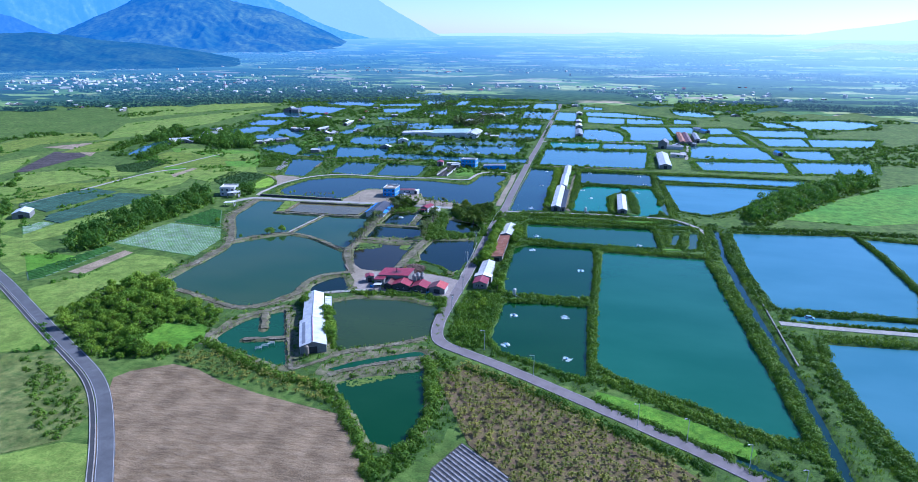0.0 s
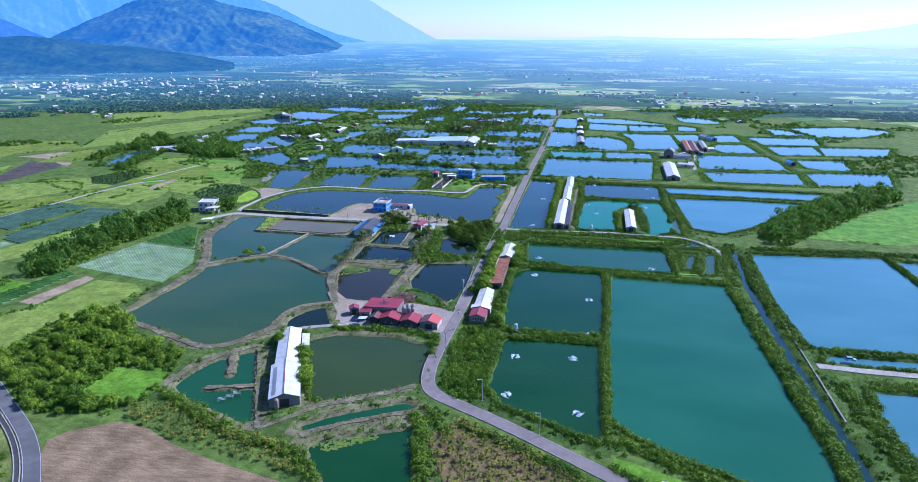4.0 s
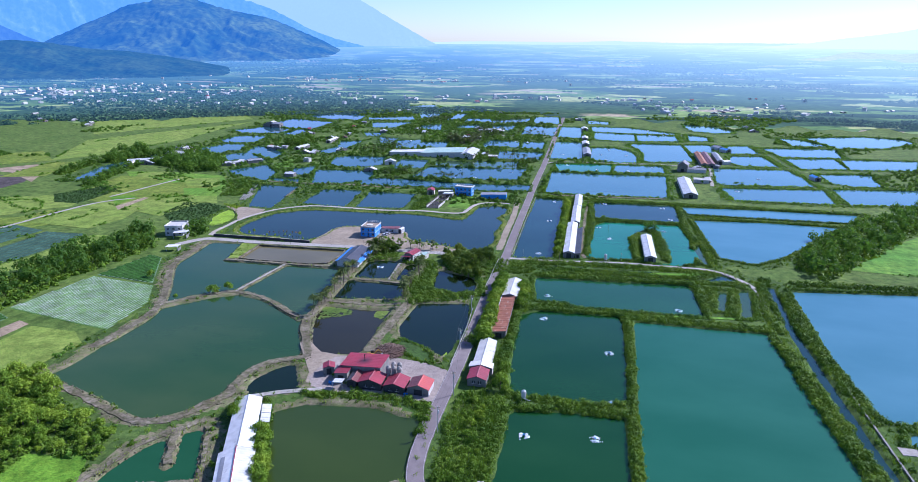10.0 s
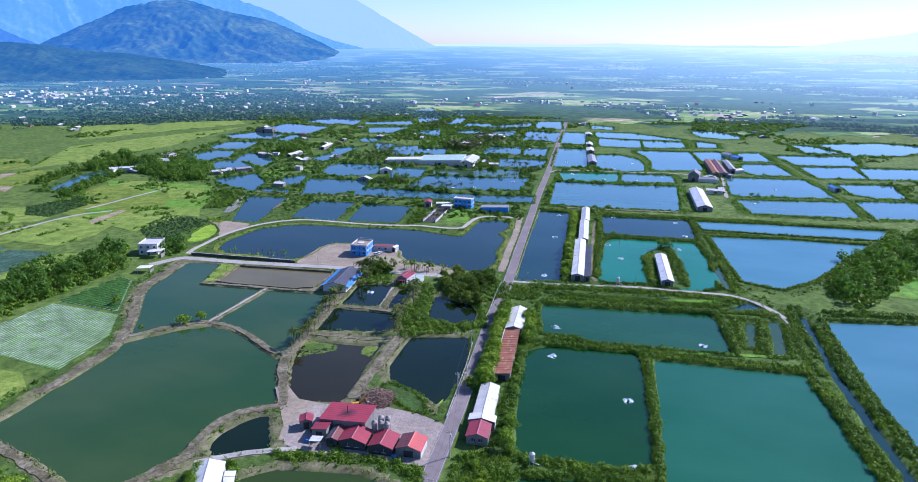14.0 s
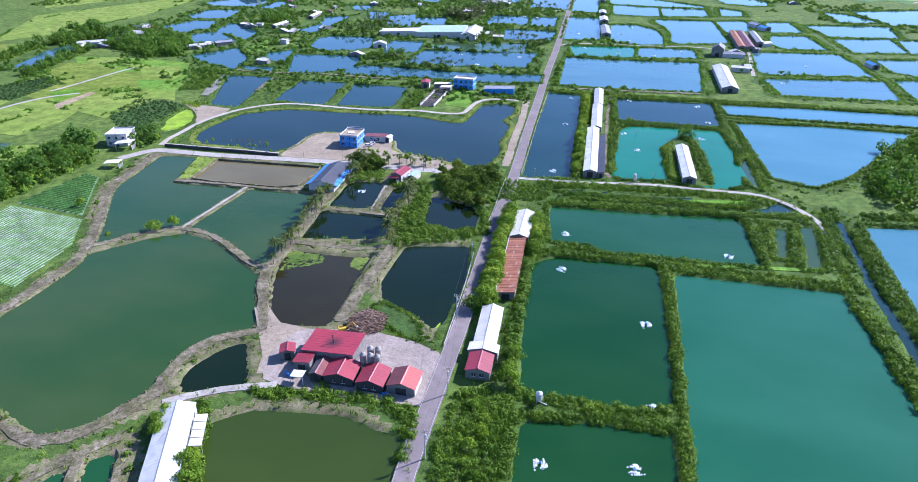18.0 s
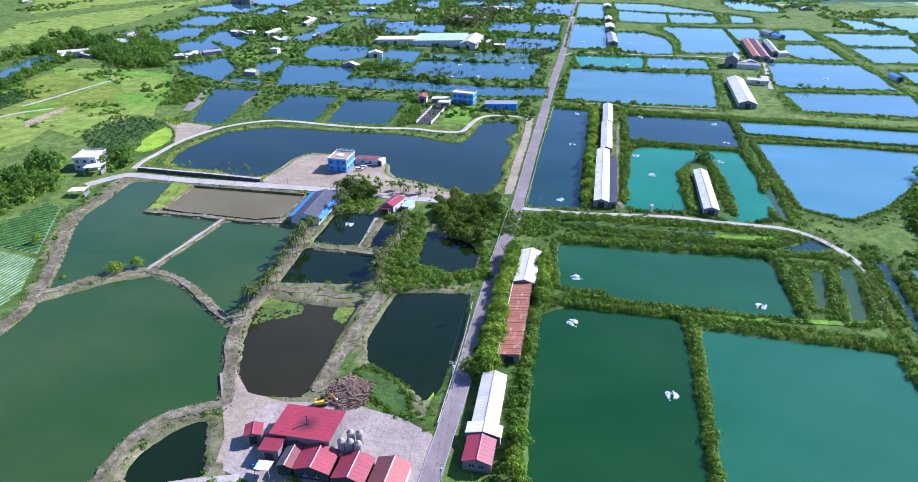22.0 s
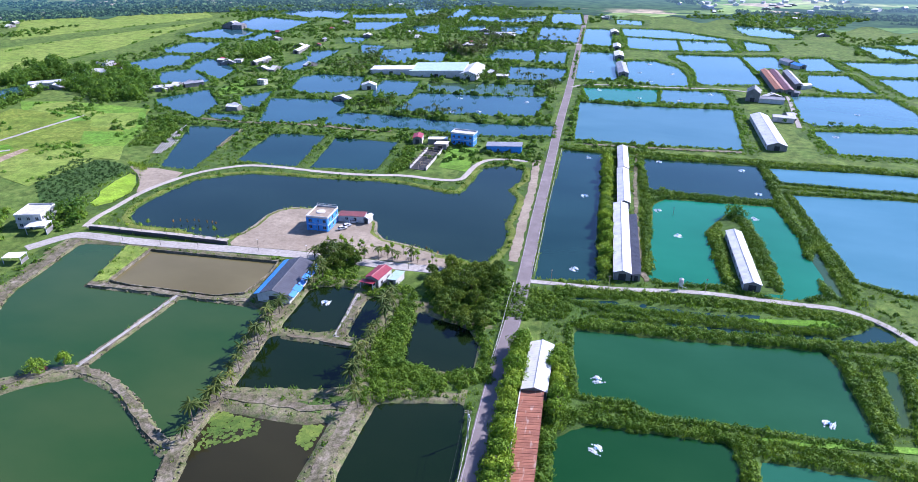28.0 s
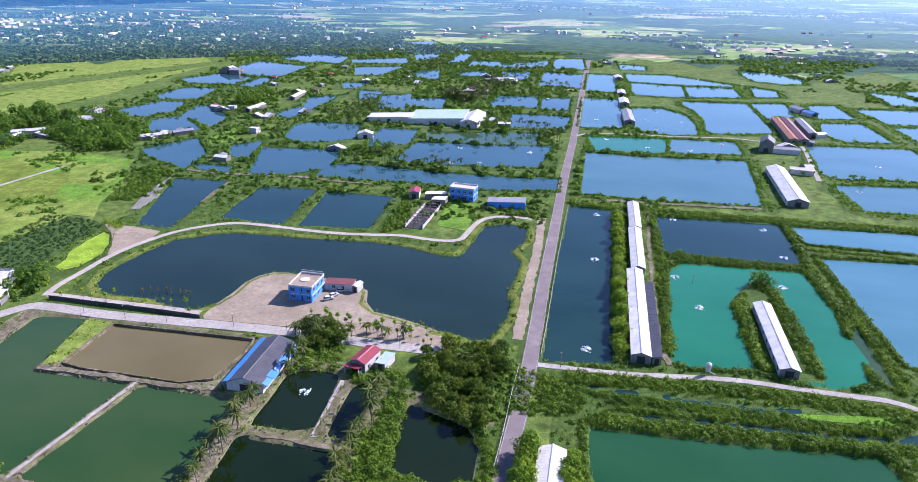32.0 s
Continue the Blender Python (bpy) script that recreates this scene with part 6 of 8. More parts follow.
def plant(kinds, x, y, scale):
    src = kinds[rng.randint(len(kinds))]
    m = pose(x, y, ground_z(x, y), 0, 0, rng.uniform(0, 360))
    if src not in used:
        used.add(src)
        src.matrix_world = m
        src.scale = (scale,) * 3
        return src
    ob = copy_thing(src, m)
    ob.scale = (scale, scale, scale * rng.uniform(0.8, 1.45))
    return ob


def fill(poly, spacing):
    lo, hi = poly.min(0), poly.max(0)
    gx_, gy_ = np.meshgrid(np.arange(lo[0], hi[0], spacing), np.arange(lo[1], hi[1], spacing))
    p = np.c_[gx_.ravel(), gy_.ravel()] + rng.uniform(-0.45, 0.45, (gx_.size, 2)) * spacing
    return p[inside(p[:, 0], p[:, 1], poly)]


for kind, spacing, poly in woods:
    p = fill(poly, spacing)
    if poly[:, 1].mean() < 500 and poly[:, 0].mean() > -255:
        for x, y in p:
            if abs(x - np.interp(y, main[:, 1], main[:, 0])) < 7.5:
                continue
            if -176 < x < -152 and 205 < y < 228:
                continue
            tall = float(waves(np.array([x]), np.array([y]), 91, 0.09)[0])
            if kind == "dark":
                plant(DARKS, x, y, rng.uniform(0.55, 1.05) * spacing / 4.6)
            elif tall > -0.85:
                plant(TREES, x, y, rng.uniform(0.45, 1.3) * spacing / 6.0 * (1 + 0.45 * tall))
    else:
        planted("wood", "dense green wood beside the fields", "woods", FAR_TREE, np.c_[p, heights_at(p), rng.uniform(0.7, 1.4, len(p)) * spacing / 6.5], M["dark_tree" if kind == "dark" else "far_tree"])
    u = fill(poly, spacing * 0.42)
    u = u[~((u[:, 0] > -175) & (u[:, 0] < -153) & (u[:, 1] > 206) & (u[:, 1] < 227))]
    planted("undergrowth", "dense green undergrowth beneath trees", "shrubs", BUSH, np.c_[u, heights_at(u) - 0.1, rng.uniform(0.8, 1.9, len(u)) * spacing / 5.5], M["shrub"])

for kind, width, size, line in rows_of:
    if kind == "palm":
        for x, y in along(line, width, 3.4):
            if ground_z(x, y) > -0.85:
                plant(PALMS, x, y, size * rng.uniform(0.7, 1.08))
    elif kind == "young":
        for x, y in along(line, width, 5.5):
            plant(YOUNG, x, y, rng.uniform(0.9, 1.5))

# tall trees between the road and the sheds, and beside the white shed
for line, gap, lo, hi in (([(-50.8, 326), (-51.2, 345), (-51.4, 362), (-51.6, 380), (-51, 398)], 3.4, 0.8, 1.25), ([(-110.6, 250.5), (-106.5, 243.5), (-102.3, 235), (-98.2, 226)], 3.0, 0.6, 0.95),
                          ([(-39.5, 398), (-39, 380), (-38.5, 371)], 3.6, 0.7, 1.1), ([(-24.2, 590), (-24.6, 540), (-25, 500), (-25.6, 455)], 3.4, 0.6, 0.95), ([(-39, 306), (-38.6, 294)], 3.4, 0.6, 0.9), ([(-49.5, 286), (-41, 277), (-47.5, 262), (-39.5, 255), (-45, 238)], 5.0, 0.3, 0.6), ([(-124.5, 262), (-122.4, 256)], 3.0, 0.6, 0.8)):
    for x, y in smooth_line(line, gap):
        plant(TREES, x + rng.uniform(-0.7, 0.7), y + rng.uniform(-1, 1), rng.uniform(lo, hi))
for x, y, s in ((-192.5, 358.5, 1.0), (-186.5, 363.0, 0.7), (-236.5, 372.0, 0.6), (-209.0, 352.0, 0.4)):
    plant(TREES, x, y, s)

# trees and bushes between the far ponds and over the plain
n = 30000
fx, fy = rng.uniform(-700, 520, n), 560 + 700 * rng.uniform(0, 1, n)
zz = height(fx, fy)
dens = waves(fx, fy, 21, 0.02) + 0.6 * waves(fx, fy, 22, 0.06)
village = (fx > -280) & (fx < -62) & (fy > 640)
openland = fx < -350 - 0.45 * (fy - 650)
east = fx > -40
keep = (zz > -0.15) & (np.hypot(fx, fy) < 1290) & (np.abs(fx - np.interp(fy, main[:, 1], main[:, 0])) > 6)
by_pond = (pond_distance(fx, fy) > -13) & (fx > -500) & (fx < -60)
keep &= dens > np.where(by_pond, -0.75, np.where(openland, 0.8, np.where(village, -0.95, np.where(east, 0.45, -0.3))))
size = np.where(by_pond & ~village, rng.uniform(0.7, 1.9, n), np.where(village, rng.uniform(0.9, 2.6, n), np.where(fy > 1100, rng.uniform(1.2, 3.0, n), rng.uniform(0.7, 2.2, n))))
planted("far_woods", "distant green trees scattered between ponds", "woods", FAR, np.c_[fx, fy, zz, size][keep], M["far_tree"])


def far_palm(seed):
    """A slim palm for the distance."""
    r = np.random.RandomState(seed)
    v = [np.array(q) for q in ((-0.15, 0, -0.3), (0.15, 0, -0.3), (0.1, 0, 6.0), (-0.1, 0, 6.0))]
    for k in range(10):
        a = k * 2.4 + r.uniform(-0.3, 0.3)
        d, w = np.array([math.cos(a), math.sin(a), 0]), np.array([-math.sin(a), math.cos(a), 0]) * 0.35
        b0, b1, b2 = np.array([0, 0, 6.0]), d * 1.4 + np.array([0, 0, 6.0 + r.uniform(0, 0.9)]), d * 2.7 + np.array([0, 0, 5.2 + r.uniform(-0.6, 0.6)])
        v += [b0 - w * 0.4, b0 + w * 0.4, b1 + w, b1 - w, b1 - w, b1 + w, b2 + w * 0.4, b2 - w * 0.4]
    return np.array(v), np.arange(len(v)).reshape(-1, 4)


n = 2600
fx, fy = rng.uniform(-260, 20, n), rng.uniform(640, 1130, n)
zz = height(fx, fy)
keep = (zz > -0.2) & (np.abs(fx - np.interp(fy, main[:, 1], main[:, 0])) > 5) & (waves(fx, fy, 61, 0.03) > np.where(fx > -60, 1.1, 0.15))
planted("far_palms", "distant palms between ponds and houses", "palm trees", [far_palm(s) for s in range(4)], np.c_[fx, fy, zz, rng.uniform(0.7, 1.2, n)][keep], M["palm"])

# ragged hedges along the edges of the pastures
for cover, outline in fields:
    if cover in ("lime", "olive", "darkcrop", "bright", "meadow"):
        e = np.array(list(outline) + [outline[0]], float)
        p = along(e, 2.0, 2.6)
        keep = (waves(p[:, 0], p[:, 1], 71, 0.09) > 0.25) & (heights_at(p) > -0.2)
        planted("field_hedge", "ragged green hedge along a pasture", "hedge", BUSH, np.c_[p, np.zeros(len(p)), rng.uniform(0.6, 1.8, len(p))][keep], M["far_shrub"])


def banana_plant(seed):
    """A fan of broad drooping leaves on a short stem."""
    r = np.random.RandomState(seed)
    v, n = [], 8
    for k in range(n):
        a = k * 2.4 + r.uniform(-0.3, 0.3)
        d, w = np.array([math.cos(a), math.sin(a), 0]), np.array([-math.sin(a), math.cos(a), 0]) * r.uniform(0.2, 0.3)
        up = r.uniform(0.5, 1.3)
        b0 = np.array([0, 0, 0.8])
        b1 = b0 + d * 0.7 + np.array([0, 0, up])
        b2 = b0 + d * 1.6 + np.array([0, 0, up * 0.75])
        v += [b0 - w * 0.3, b0 + w * 0.3, b1 + w, b1 - w, b1 - w, b1 + w, b2 + w * 0.5, b2 - w * 0.5]
    v += [np.array(q) for q in ((-0.1, 0, -0.2), (0.1, 0, -0.2), (0.07, 0, 1.0), (-0.07, 0, 1.0), (0, -0.1, -0.2), (0, 0.1, -0.2), (0, 0.07, 1.0), (0, -0.07, 1.0))]
    return np.array(v), np.arange(len(v)).reshape(-1, 4)


BANANA = [banana_plant(s) for s in range(5)]
REGION = {"reed": ("reeds", "tall yellow-green reeds and rank grass", "grass", [blades(12, 0.8, 1.3, 0.1, 160 + s) for s in range(5)], "reed", 1.1, 1.9),
          "shrub": ("thicket", "dense thicket of green shrubs", "shrubs", SHRUB, "shrub", 0.8, 1.8),
          "banana": ("banana_plants", "ragged pale green banana plants on bare soil", "banana plants", BANANA, "banana", 0.45, 0.95),
          "plantation": ("orchard_plants", "rows of low dark green orchard plants", "orchard", SHRUB, "orchard", 0.8, 1.2)}
for kind, spacing, poly in regions:
    name, label, cat, variants, mat, lo, hi = REGION[kind]
    p = fill(poly, spacing)
    z = heights_at(p)
    planted(name, label, cat, variants, np.c_[p, z - 0.05, rng.uniform(lo, hi, len(p))][z > WATER_Z], M[mat])

# ---------------------------------------------------------------- hills and far plain
def ridge(name, label, r0, r1, profile, material, seed, fold=0.2, lift=0.0):
    """A range of hills with spurs and gullies: profile gives bearing and height angle of its crest, seen from the start."""
    az, el = np.array(profile).T
    a = np.radians(np.linspace(az[0], az[-1], 340))
    top = EYE + r1 * np.tan(np.radians(np.interp(np.degrees(a), az, el) + lift))
    rows_n = 60
    u = np.linspace(0, 1, rows_n)[:, None]
    r = r0 + (r1 - r0) * u + 0 * a[None]
    x, y = r * np.sin(a), r * np.cos(a)
    bend = 0.5 * waves(x, y, seed, 0.004) + 0.25 * waves(x, y, seed + 1, 0.011)
    spur = np.zeros(x.shape)
    for f, amp in ((23, 1.0), (61, 0.5), (140, 0.22)):
        spur += amp * (1 - 2 * np.abs(np.sin(a[None] * f * (1 - 0.25 * u) + 5.0 * bend + seed)))
    rough = 0.35 * waves(x, y, seed + 5, 0.03) + 0.2 * waves(x, y, seed + 6, 0.09) + 0.1 * waves(x, y, seed + 7, 0.25)
    crest = 0.012 * waves(x[-1], y[-1], seed + 3, 0.02) + 0.008 * waves(x[-1], y[-1], seed + 4, 0.1)
    shape = u ** 1.15 + fold * (0.55 * spur + rough) * np.sin(np.pi * u) ** 0.8 * 0.3
    z = top[None] * np.maximum(shape, 0) * (1 + crest[None] * u ** 6) - 2
    ix = np.arange(x.size).reshape(x.shape)
    q = np.stack([ix[:-1, :-1], ix[:-1, 1:], ix[1:, 1:], ix[1:, :-1]], -1).reshape(-1, 4)
    ob = new(name, array_mesh(name, np.c_[x.ravel(), y.ravel(), z.ravel()], q, material, True))
    return tagged(ob, label, "hills", kind="structure")


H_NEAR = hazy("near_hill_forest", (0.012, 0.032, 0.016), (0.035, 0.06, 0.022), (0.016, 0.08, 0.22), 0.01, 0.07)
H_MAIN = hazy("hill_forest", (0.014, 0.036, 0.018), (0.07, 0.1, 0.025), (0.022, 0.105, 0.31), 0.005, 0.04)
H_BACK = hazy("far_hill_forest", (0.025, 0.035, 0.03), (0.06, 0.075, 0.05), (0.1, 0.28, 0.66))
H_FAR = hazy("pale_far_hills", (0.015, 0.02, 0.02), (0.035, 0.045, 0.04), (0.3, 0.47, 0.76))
H_RIGHT = hazy("pale_haze_glow_hills", (0.01, 0.015, 0.015), (0.02, 0.025, 0.025), (0.62, 0.76, 0.86))
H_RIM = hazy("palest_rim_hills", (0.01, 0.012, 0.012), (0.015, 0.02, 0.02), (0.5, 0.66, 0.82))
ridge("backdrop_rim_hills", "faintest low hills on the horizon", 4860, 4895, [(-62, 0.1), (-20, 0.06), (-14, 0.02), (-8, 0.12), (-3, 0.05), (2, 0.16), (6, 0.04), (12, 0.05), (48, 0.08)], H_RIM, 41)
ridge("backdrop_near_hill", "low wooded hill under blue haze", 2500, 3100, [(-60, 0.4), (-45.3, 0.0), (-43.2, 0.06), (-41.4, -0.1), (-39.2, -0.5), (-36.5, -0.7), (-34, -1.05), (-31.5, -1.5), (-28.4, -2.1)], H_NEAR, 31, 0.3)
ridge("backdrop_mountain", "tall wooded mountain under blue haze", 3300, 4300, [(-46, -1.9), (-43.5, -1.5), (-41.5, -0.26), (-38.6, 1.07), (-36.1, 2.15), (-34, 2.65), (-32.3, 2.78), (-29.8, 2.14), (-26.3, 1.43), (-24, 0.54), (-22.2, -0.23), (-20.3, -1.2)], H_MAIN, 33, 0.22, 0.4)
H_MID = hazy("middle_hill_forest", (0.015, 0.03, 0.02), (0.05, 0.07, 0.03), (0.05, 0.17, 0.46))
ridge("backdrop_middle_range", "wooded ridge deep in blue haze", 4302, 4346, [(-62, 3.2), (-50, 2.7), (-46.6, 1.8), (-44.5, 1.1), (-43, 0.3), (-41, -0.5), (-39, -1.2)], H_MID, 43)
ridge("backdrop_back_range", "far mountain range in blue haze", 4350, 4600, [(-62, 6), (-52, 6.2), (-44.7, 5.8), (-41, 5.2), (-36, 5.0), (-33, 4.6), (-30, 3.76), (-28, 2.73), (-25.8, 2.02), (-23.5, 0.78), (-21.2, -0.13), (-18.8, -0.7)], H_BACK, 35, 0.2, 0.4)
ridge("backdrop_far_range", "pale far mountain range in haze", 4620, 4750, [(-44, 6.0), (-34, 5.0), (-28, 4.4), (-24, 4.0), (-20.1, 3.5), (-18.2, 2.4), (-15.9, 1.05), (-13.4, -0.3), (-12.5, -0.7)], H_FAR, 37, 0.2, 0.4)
ridge("backdrop_east_range", "pale coastal range under painted sunward haze", 4500, 4700, [(11, -0.9), (13, -0.6), (16, -0.27), (18.3, 0.07), (20.4, 0.32), (22.7, 0.71), (26.9, 1.12), (40, 1.6)], H_RIGHT, 39, 0.2, 0.35)


# the plain beyond the farmland, out to the horizon
a = np.radians(np.linspace(-62, 48, 420))
edge = np.interp(np.degrees(a), (-6, 1), (1270, 1172)) * (1 + 0.02 * np.sin(a * 23) + 0.02 * np.sin(a * 57) + 0.015 * np.sin(a * 131))
pr = edge[None] + (4885 - edge[None]) * np.linspace(0, 1, 40)[:, None] ** 1.6
px, py = pr * np.sin(a), pr * np.cos(a)
ix = np.arange(px.size).reshape(px.shape)
q = np.stack([ix[:-1, :-1], ix[:-1, 1:], ix[1:, 1:], ix[1:, :-1]], -1).reshape(-1, 4)
tagged(new("backdrop_plain", array_mesh("backdrop_plain", np.c_[px.ravel(), py.ravel(), height(px, py).ravel() + 0.3 + 0.0012 * (pr.ravel() - 1170)], q, haze_painted("far_plain", True, (0.04, 0.075, 0.024)), True)), "hazy blue far plain of woods and small fields", "plain", kind="structure")
# pale river bed far in the east
a = np.radians(np.linspace(15.5, 30, 24))
inner, outer = 3800 + 90 * np.sin(a * 60) + 60 * np.sin(a * 143), 4300 + 80 * np.sin(a * 75 + 2)
outer[:6] = inner[:6] + (outer[:6] - inner[:6]) * np.linspace(0.05, 1, 6)
rv = np.r_[np.c_[inner * np.sin(a), inner * np.cos(a)], np.c_[outer * np.sin(a), outer * np.cos(a)][::-1]]
tagged(new("backdrop_river", Shape().poly([(x, y, float(height(np.array([x]), np.array([y]))[0]) + 5.5) for x, y in rv]).mesh("backdrop_river", hazy("river_bed", (0.12, 0.12, 0.11), (0.16, 0.16, 0.15), (0.34, 0.46, 0.56)))), "pale river bed in the far haze", "river", kind="structure")
FARTHER = [leaf_cloud(4, 1.0, 0.8, 1.0, 140 + s, 0.5) for s in range(6)]
hz = 1240 + 2300 * rng.uniform(0, 1, 80000) ** 1.35
ha = np.radians(rng.uniform(-58, 40, 80000))
hx, hy = hz * np.sin(ha), hz * np.cos(ha)
hd = waves(hx, hy, 41, 0.005) + 0.6 * waves(hx, hy, 42, 0.017) + 0.5 * waves(hx, hy, 43, 0.06)
kp = hd > 0.3
planted("backdrop_woods", "hazy blue-green woods on the far plain", "woods", FARTHER, np.c_[hx, hy, height(hx, hy) + 0.2, rng.uniform(1.6, 4.2, len(hx)) * (0.6 + hz / 3400)][kp], haze_painted("hazy_woods", False, (0.05, 0.09, 0.028)))

# ---------------------------------------------------------------- buildings
plots = []


def slope(x0, z0, x1, z1, y0, y1, thick=0.1, rib=1.1):
    """One side of a roof from eave to ridge, with raised ribs."""
    k = max(1, int((y1 - y0) / rib))
    ys, up = [y0], [0.0]
    for i in range(k + 1):
        y = y0 + 0.07 + (y1 - y0 - 0.14) * i / k
        ys += [y - 0.06, y - 0.03, y + 0.03, y + 0.06]
        up += [0.0, 0.022, 0.022, 0.0]
    ys.append(y1)
    up.append(0.0)
    s = Shape()
    n = len(ys)
    s.v = [(x0, y, z0 + u) for y, u in zip(ys, up)] + [(x1, y, z1 + u) for y, u in zip(ys, up)] + [(x0, y, z0 - thick) for y in ys] + [(x1, y, z1 - thick) for y in ys]
    for i in range(n - 1):
        s.f += [(i, i + 1, i + n + 1, i + n), (i + 2 * n, i + 3 * n, i + 3 * n + 1, i + 2 * n + 1), (i, i + 2 * n, i + 2 * n + 1, i + 1), (i + n, i + n + 1, i + 3 * n + 1, i + 3 * n)]
    s.f += [(0, n, 3 * n, 2 * n), (n - 1, 3 * n - 1, 4 * n - 1, 2 * n - 1)]
    return s


def window(parent, x, y, z, w, h, axis, out):
    """A framed window set into a wall; axis is the wall's direction, out its outward side."""
    def put(a, b, z0, z1, d0, d1):
        s = Shape()
        if axis == "x":
            return s.box(x + a, min(y + out * d0, y + out * d1), z0, x + b, max(y + out * d0, y + out * d1), z1)
        return s.box(min(x + out * d0, x + out * d1), y + a, z0, max(x + out * d0, x + out * d1), y + b, z1)
    win = part("window", put(-w / 2, w / 2, z, z + h, -0.05, 0.03), M["dark"], parent, "dark window glass")
    part("sill", put(-w / 2 - 0.1, w / 2 + 0.1, z - 0.12, z, 0.0, 0.14), M["concrete_post"], win)
    part("frame", put(-0.04, 0.04, z, z + h, 0.03, 0.07), M["steel"], win)


def shed(name, label, at, W, L, yaw, eave, roof="white_roof", wall="white_wall", rise=None, windows=0, mono=False, roof2=None, door=True, cat="shed", legs=False, panels=False):
    """A gabled or one-slope shed: walls, roof sides, ridge cap, doors and windows."""
    b = thing(name, label, cat, (at[0], at[1], 0.0), yaw)
    plots.append((at[0], at[1], W / 2 + 0.6, L / 2 + 0.6, yaw))
    rise = 0.17 * W if rise is None else rise
    w, l, t = W / 2 - 0.35, L / 2 - 0.35, 0.18
    base = -0.35
    zw = eave - 0.12
    if panels:
        k = int(L / 0.95)
        me = slope(-W / 2, eave, W / 2, eave + rise, -L / 2 / k + 0.02, L / 2 / k - 0.02, 0.08, 0.4).mesh("roof_panel", M[roof])
        for i in range(k):
            p = part("roof_panel", me, M[roof], b)
            p.location = (0.0, -L / 2 + (i + 0.5) * L / k, 0.03 * math.sin(i * 2.7))
        part("roof_purlin", Shape().hull([(-W / 2 + 0.1, -L / 2, eave - 0.3), (W / 2 - 0.1, -L / 2, eave + rise - 0.3), (W / 2 - 0.1, L / 2, eave + rise - 0.3), (-W / 2 + 0.1, L / 2, eave - 0.3)], [(-W / 2 + 0.1, -L / 2, eave - 0.12), (W / 2 - 0.1, -L / 2, eave + rise - 0.12), (W / 2 - 0.1, L / 2, eave + rise - 0.12), (-W / 2 + 0.1, L / 2, eave - 0.12)]), M["wood"], b)
        zw -= 0.2
        top = lambda x: zw + rise * (x + W / 2) / W
    elif mono:
        part("roof", slope(-W / 2, eave, W / 2, eave + rise, -L / 2, L / 2), M[roof], b)
        top = lambda x: zw + rise * (x + W / 2) / W
    else:
        part("roof_side", slope(-W / 2, eave, 0, eave + rise, -L / 2, L / 2), M[roof2 or roof], b)
        part("roof_side", slope(W / 2, eave, 0, eave + rise, -L / 2, L / 2), M[roof], b)
        part("ridge_cap", Shape().hull([(-0.3, -L / 2, eave + rise - 0.02), (0.3, -L / 2, eave + rise - 0.02), (0.3, L / 2, eave + rise - 0.02), (-0.3, L / 2, eave + rise - 0.02)],
                                       [(-0.05, -L / 2, eave + rise + 0.14), (0.05, -L / 2, eave + rise + 0.14), (0.05, L / 2, eave + rise + 0.14), (-0.05, L / 2, eave + rise + 0.14)]), M[roof], b)
        top = lambda x: zw + rise * (1 - abs(x) / (W / 2))
    if legs:
        for y in np.linspace(-l, l, max(2, int(L / 5) + 1)):
            for x in (-w, w):
                part("post", Shape().box(x - 0.1, y - 0.1, base, x + 0.1, y + 0.1, top(x)), M["steel"], b)
        part("wall", Shape().box(w - t, -l, base, w, l, top(w) * 0.5), M[wall], b)
        return b
    for x in (-w, w):
        part("wall", Shape().box(x - t / 2, -l, base, x + t / 2, l, top(x)), M[wall], b)
    for y in (-l, l):
        prof = [(-w, base), (w, base), (w, top(w)), (0, top(0)), (-w, top(-w))]
        # white sheds get grey gables, painted darker for their shaded, open fronts
        part("gable_wall", Shape().hull([(x, y - t / 2, z) for x, z in prof], [(x, y + t / 2, z) for x, z in prof]), M["grey_wall" if wall == "white_wall" and W < 12 else wall], b)
    if door:
        dw = min(3.0, W * 0.4)
        # solid dark panel standing for the shade inside an open doorway
        part("door", Shape().box(-dw / 2, -l - 0.16, base, dw / 2, -l - 0.06, min(2.8, zw - 0.3)), M["dark"], b, "dark panel painted as a shaded doorway")
    for k in range(windows):
        y = -l + (k + 0.5) * 2 * l / windows
        for x, o in ((-w - t / 2, -1), (w + t / 2, 1)):
            window(b, x, y, 1.1, 1.4, 1.1, "y", o)
    for x in np.linspace(-w, w, 4)[1:-1]:
        if not door:
            window(b, x, -l - t / 2, 1.1, 1.2, 1.1, "x", -1)
    return b


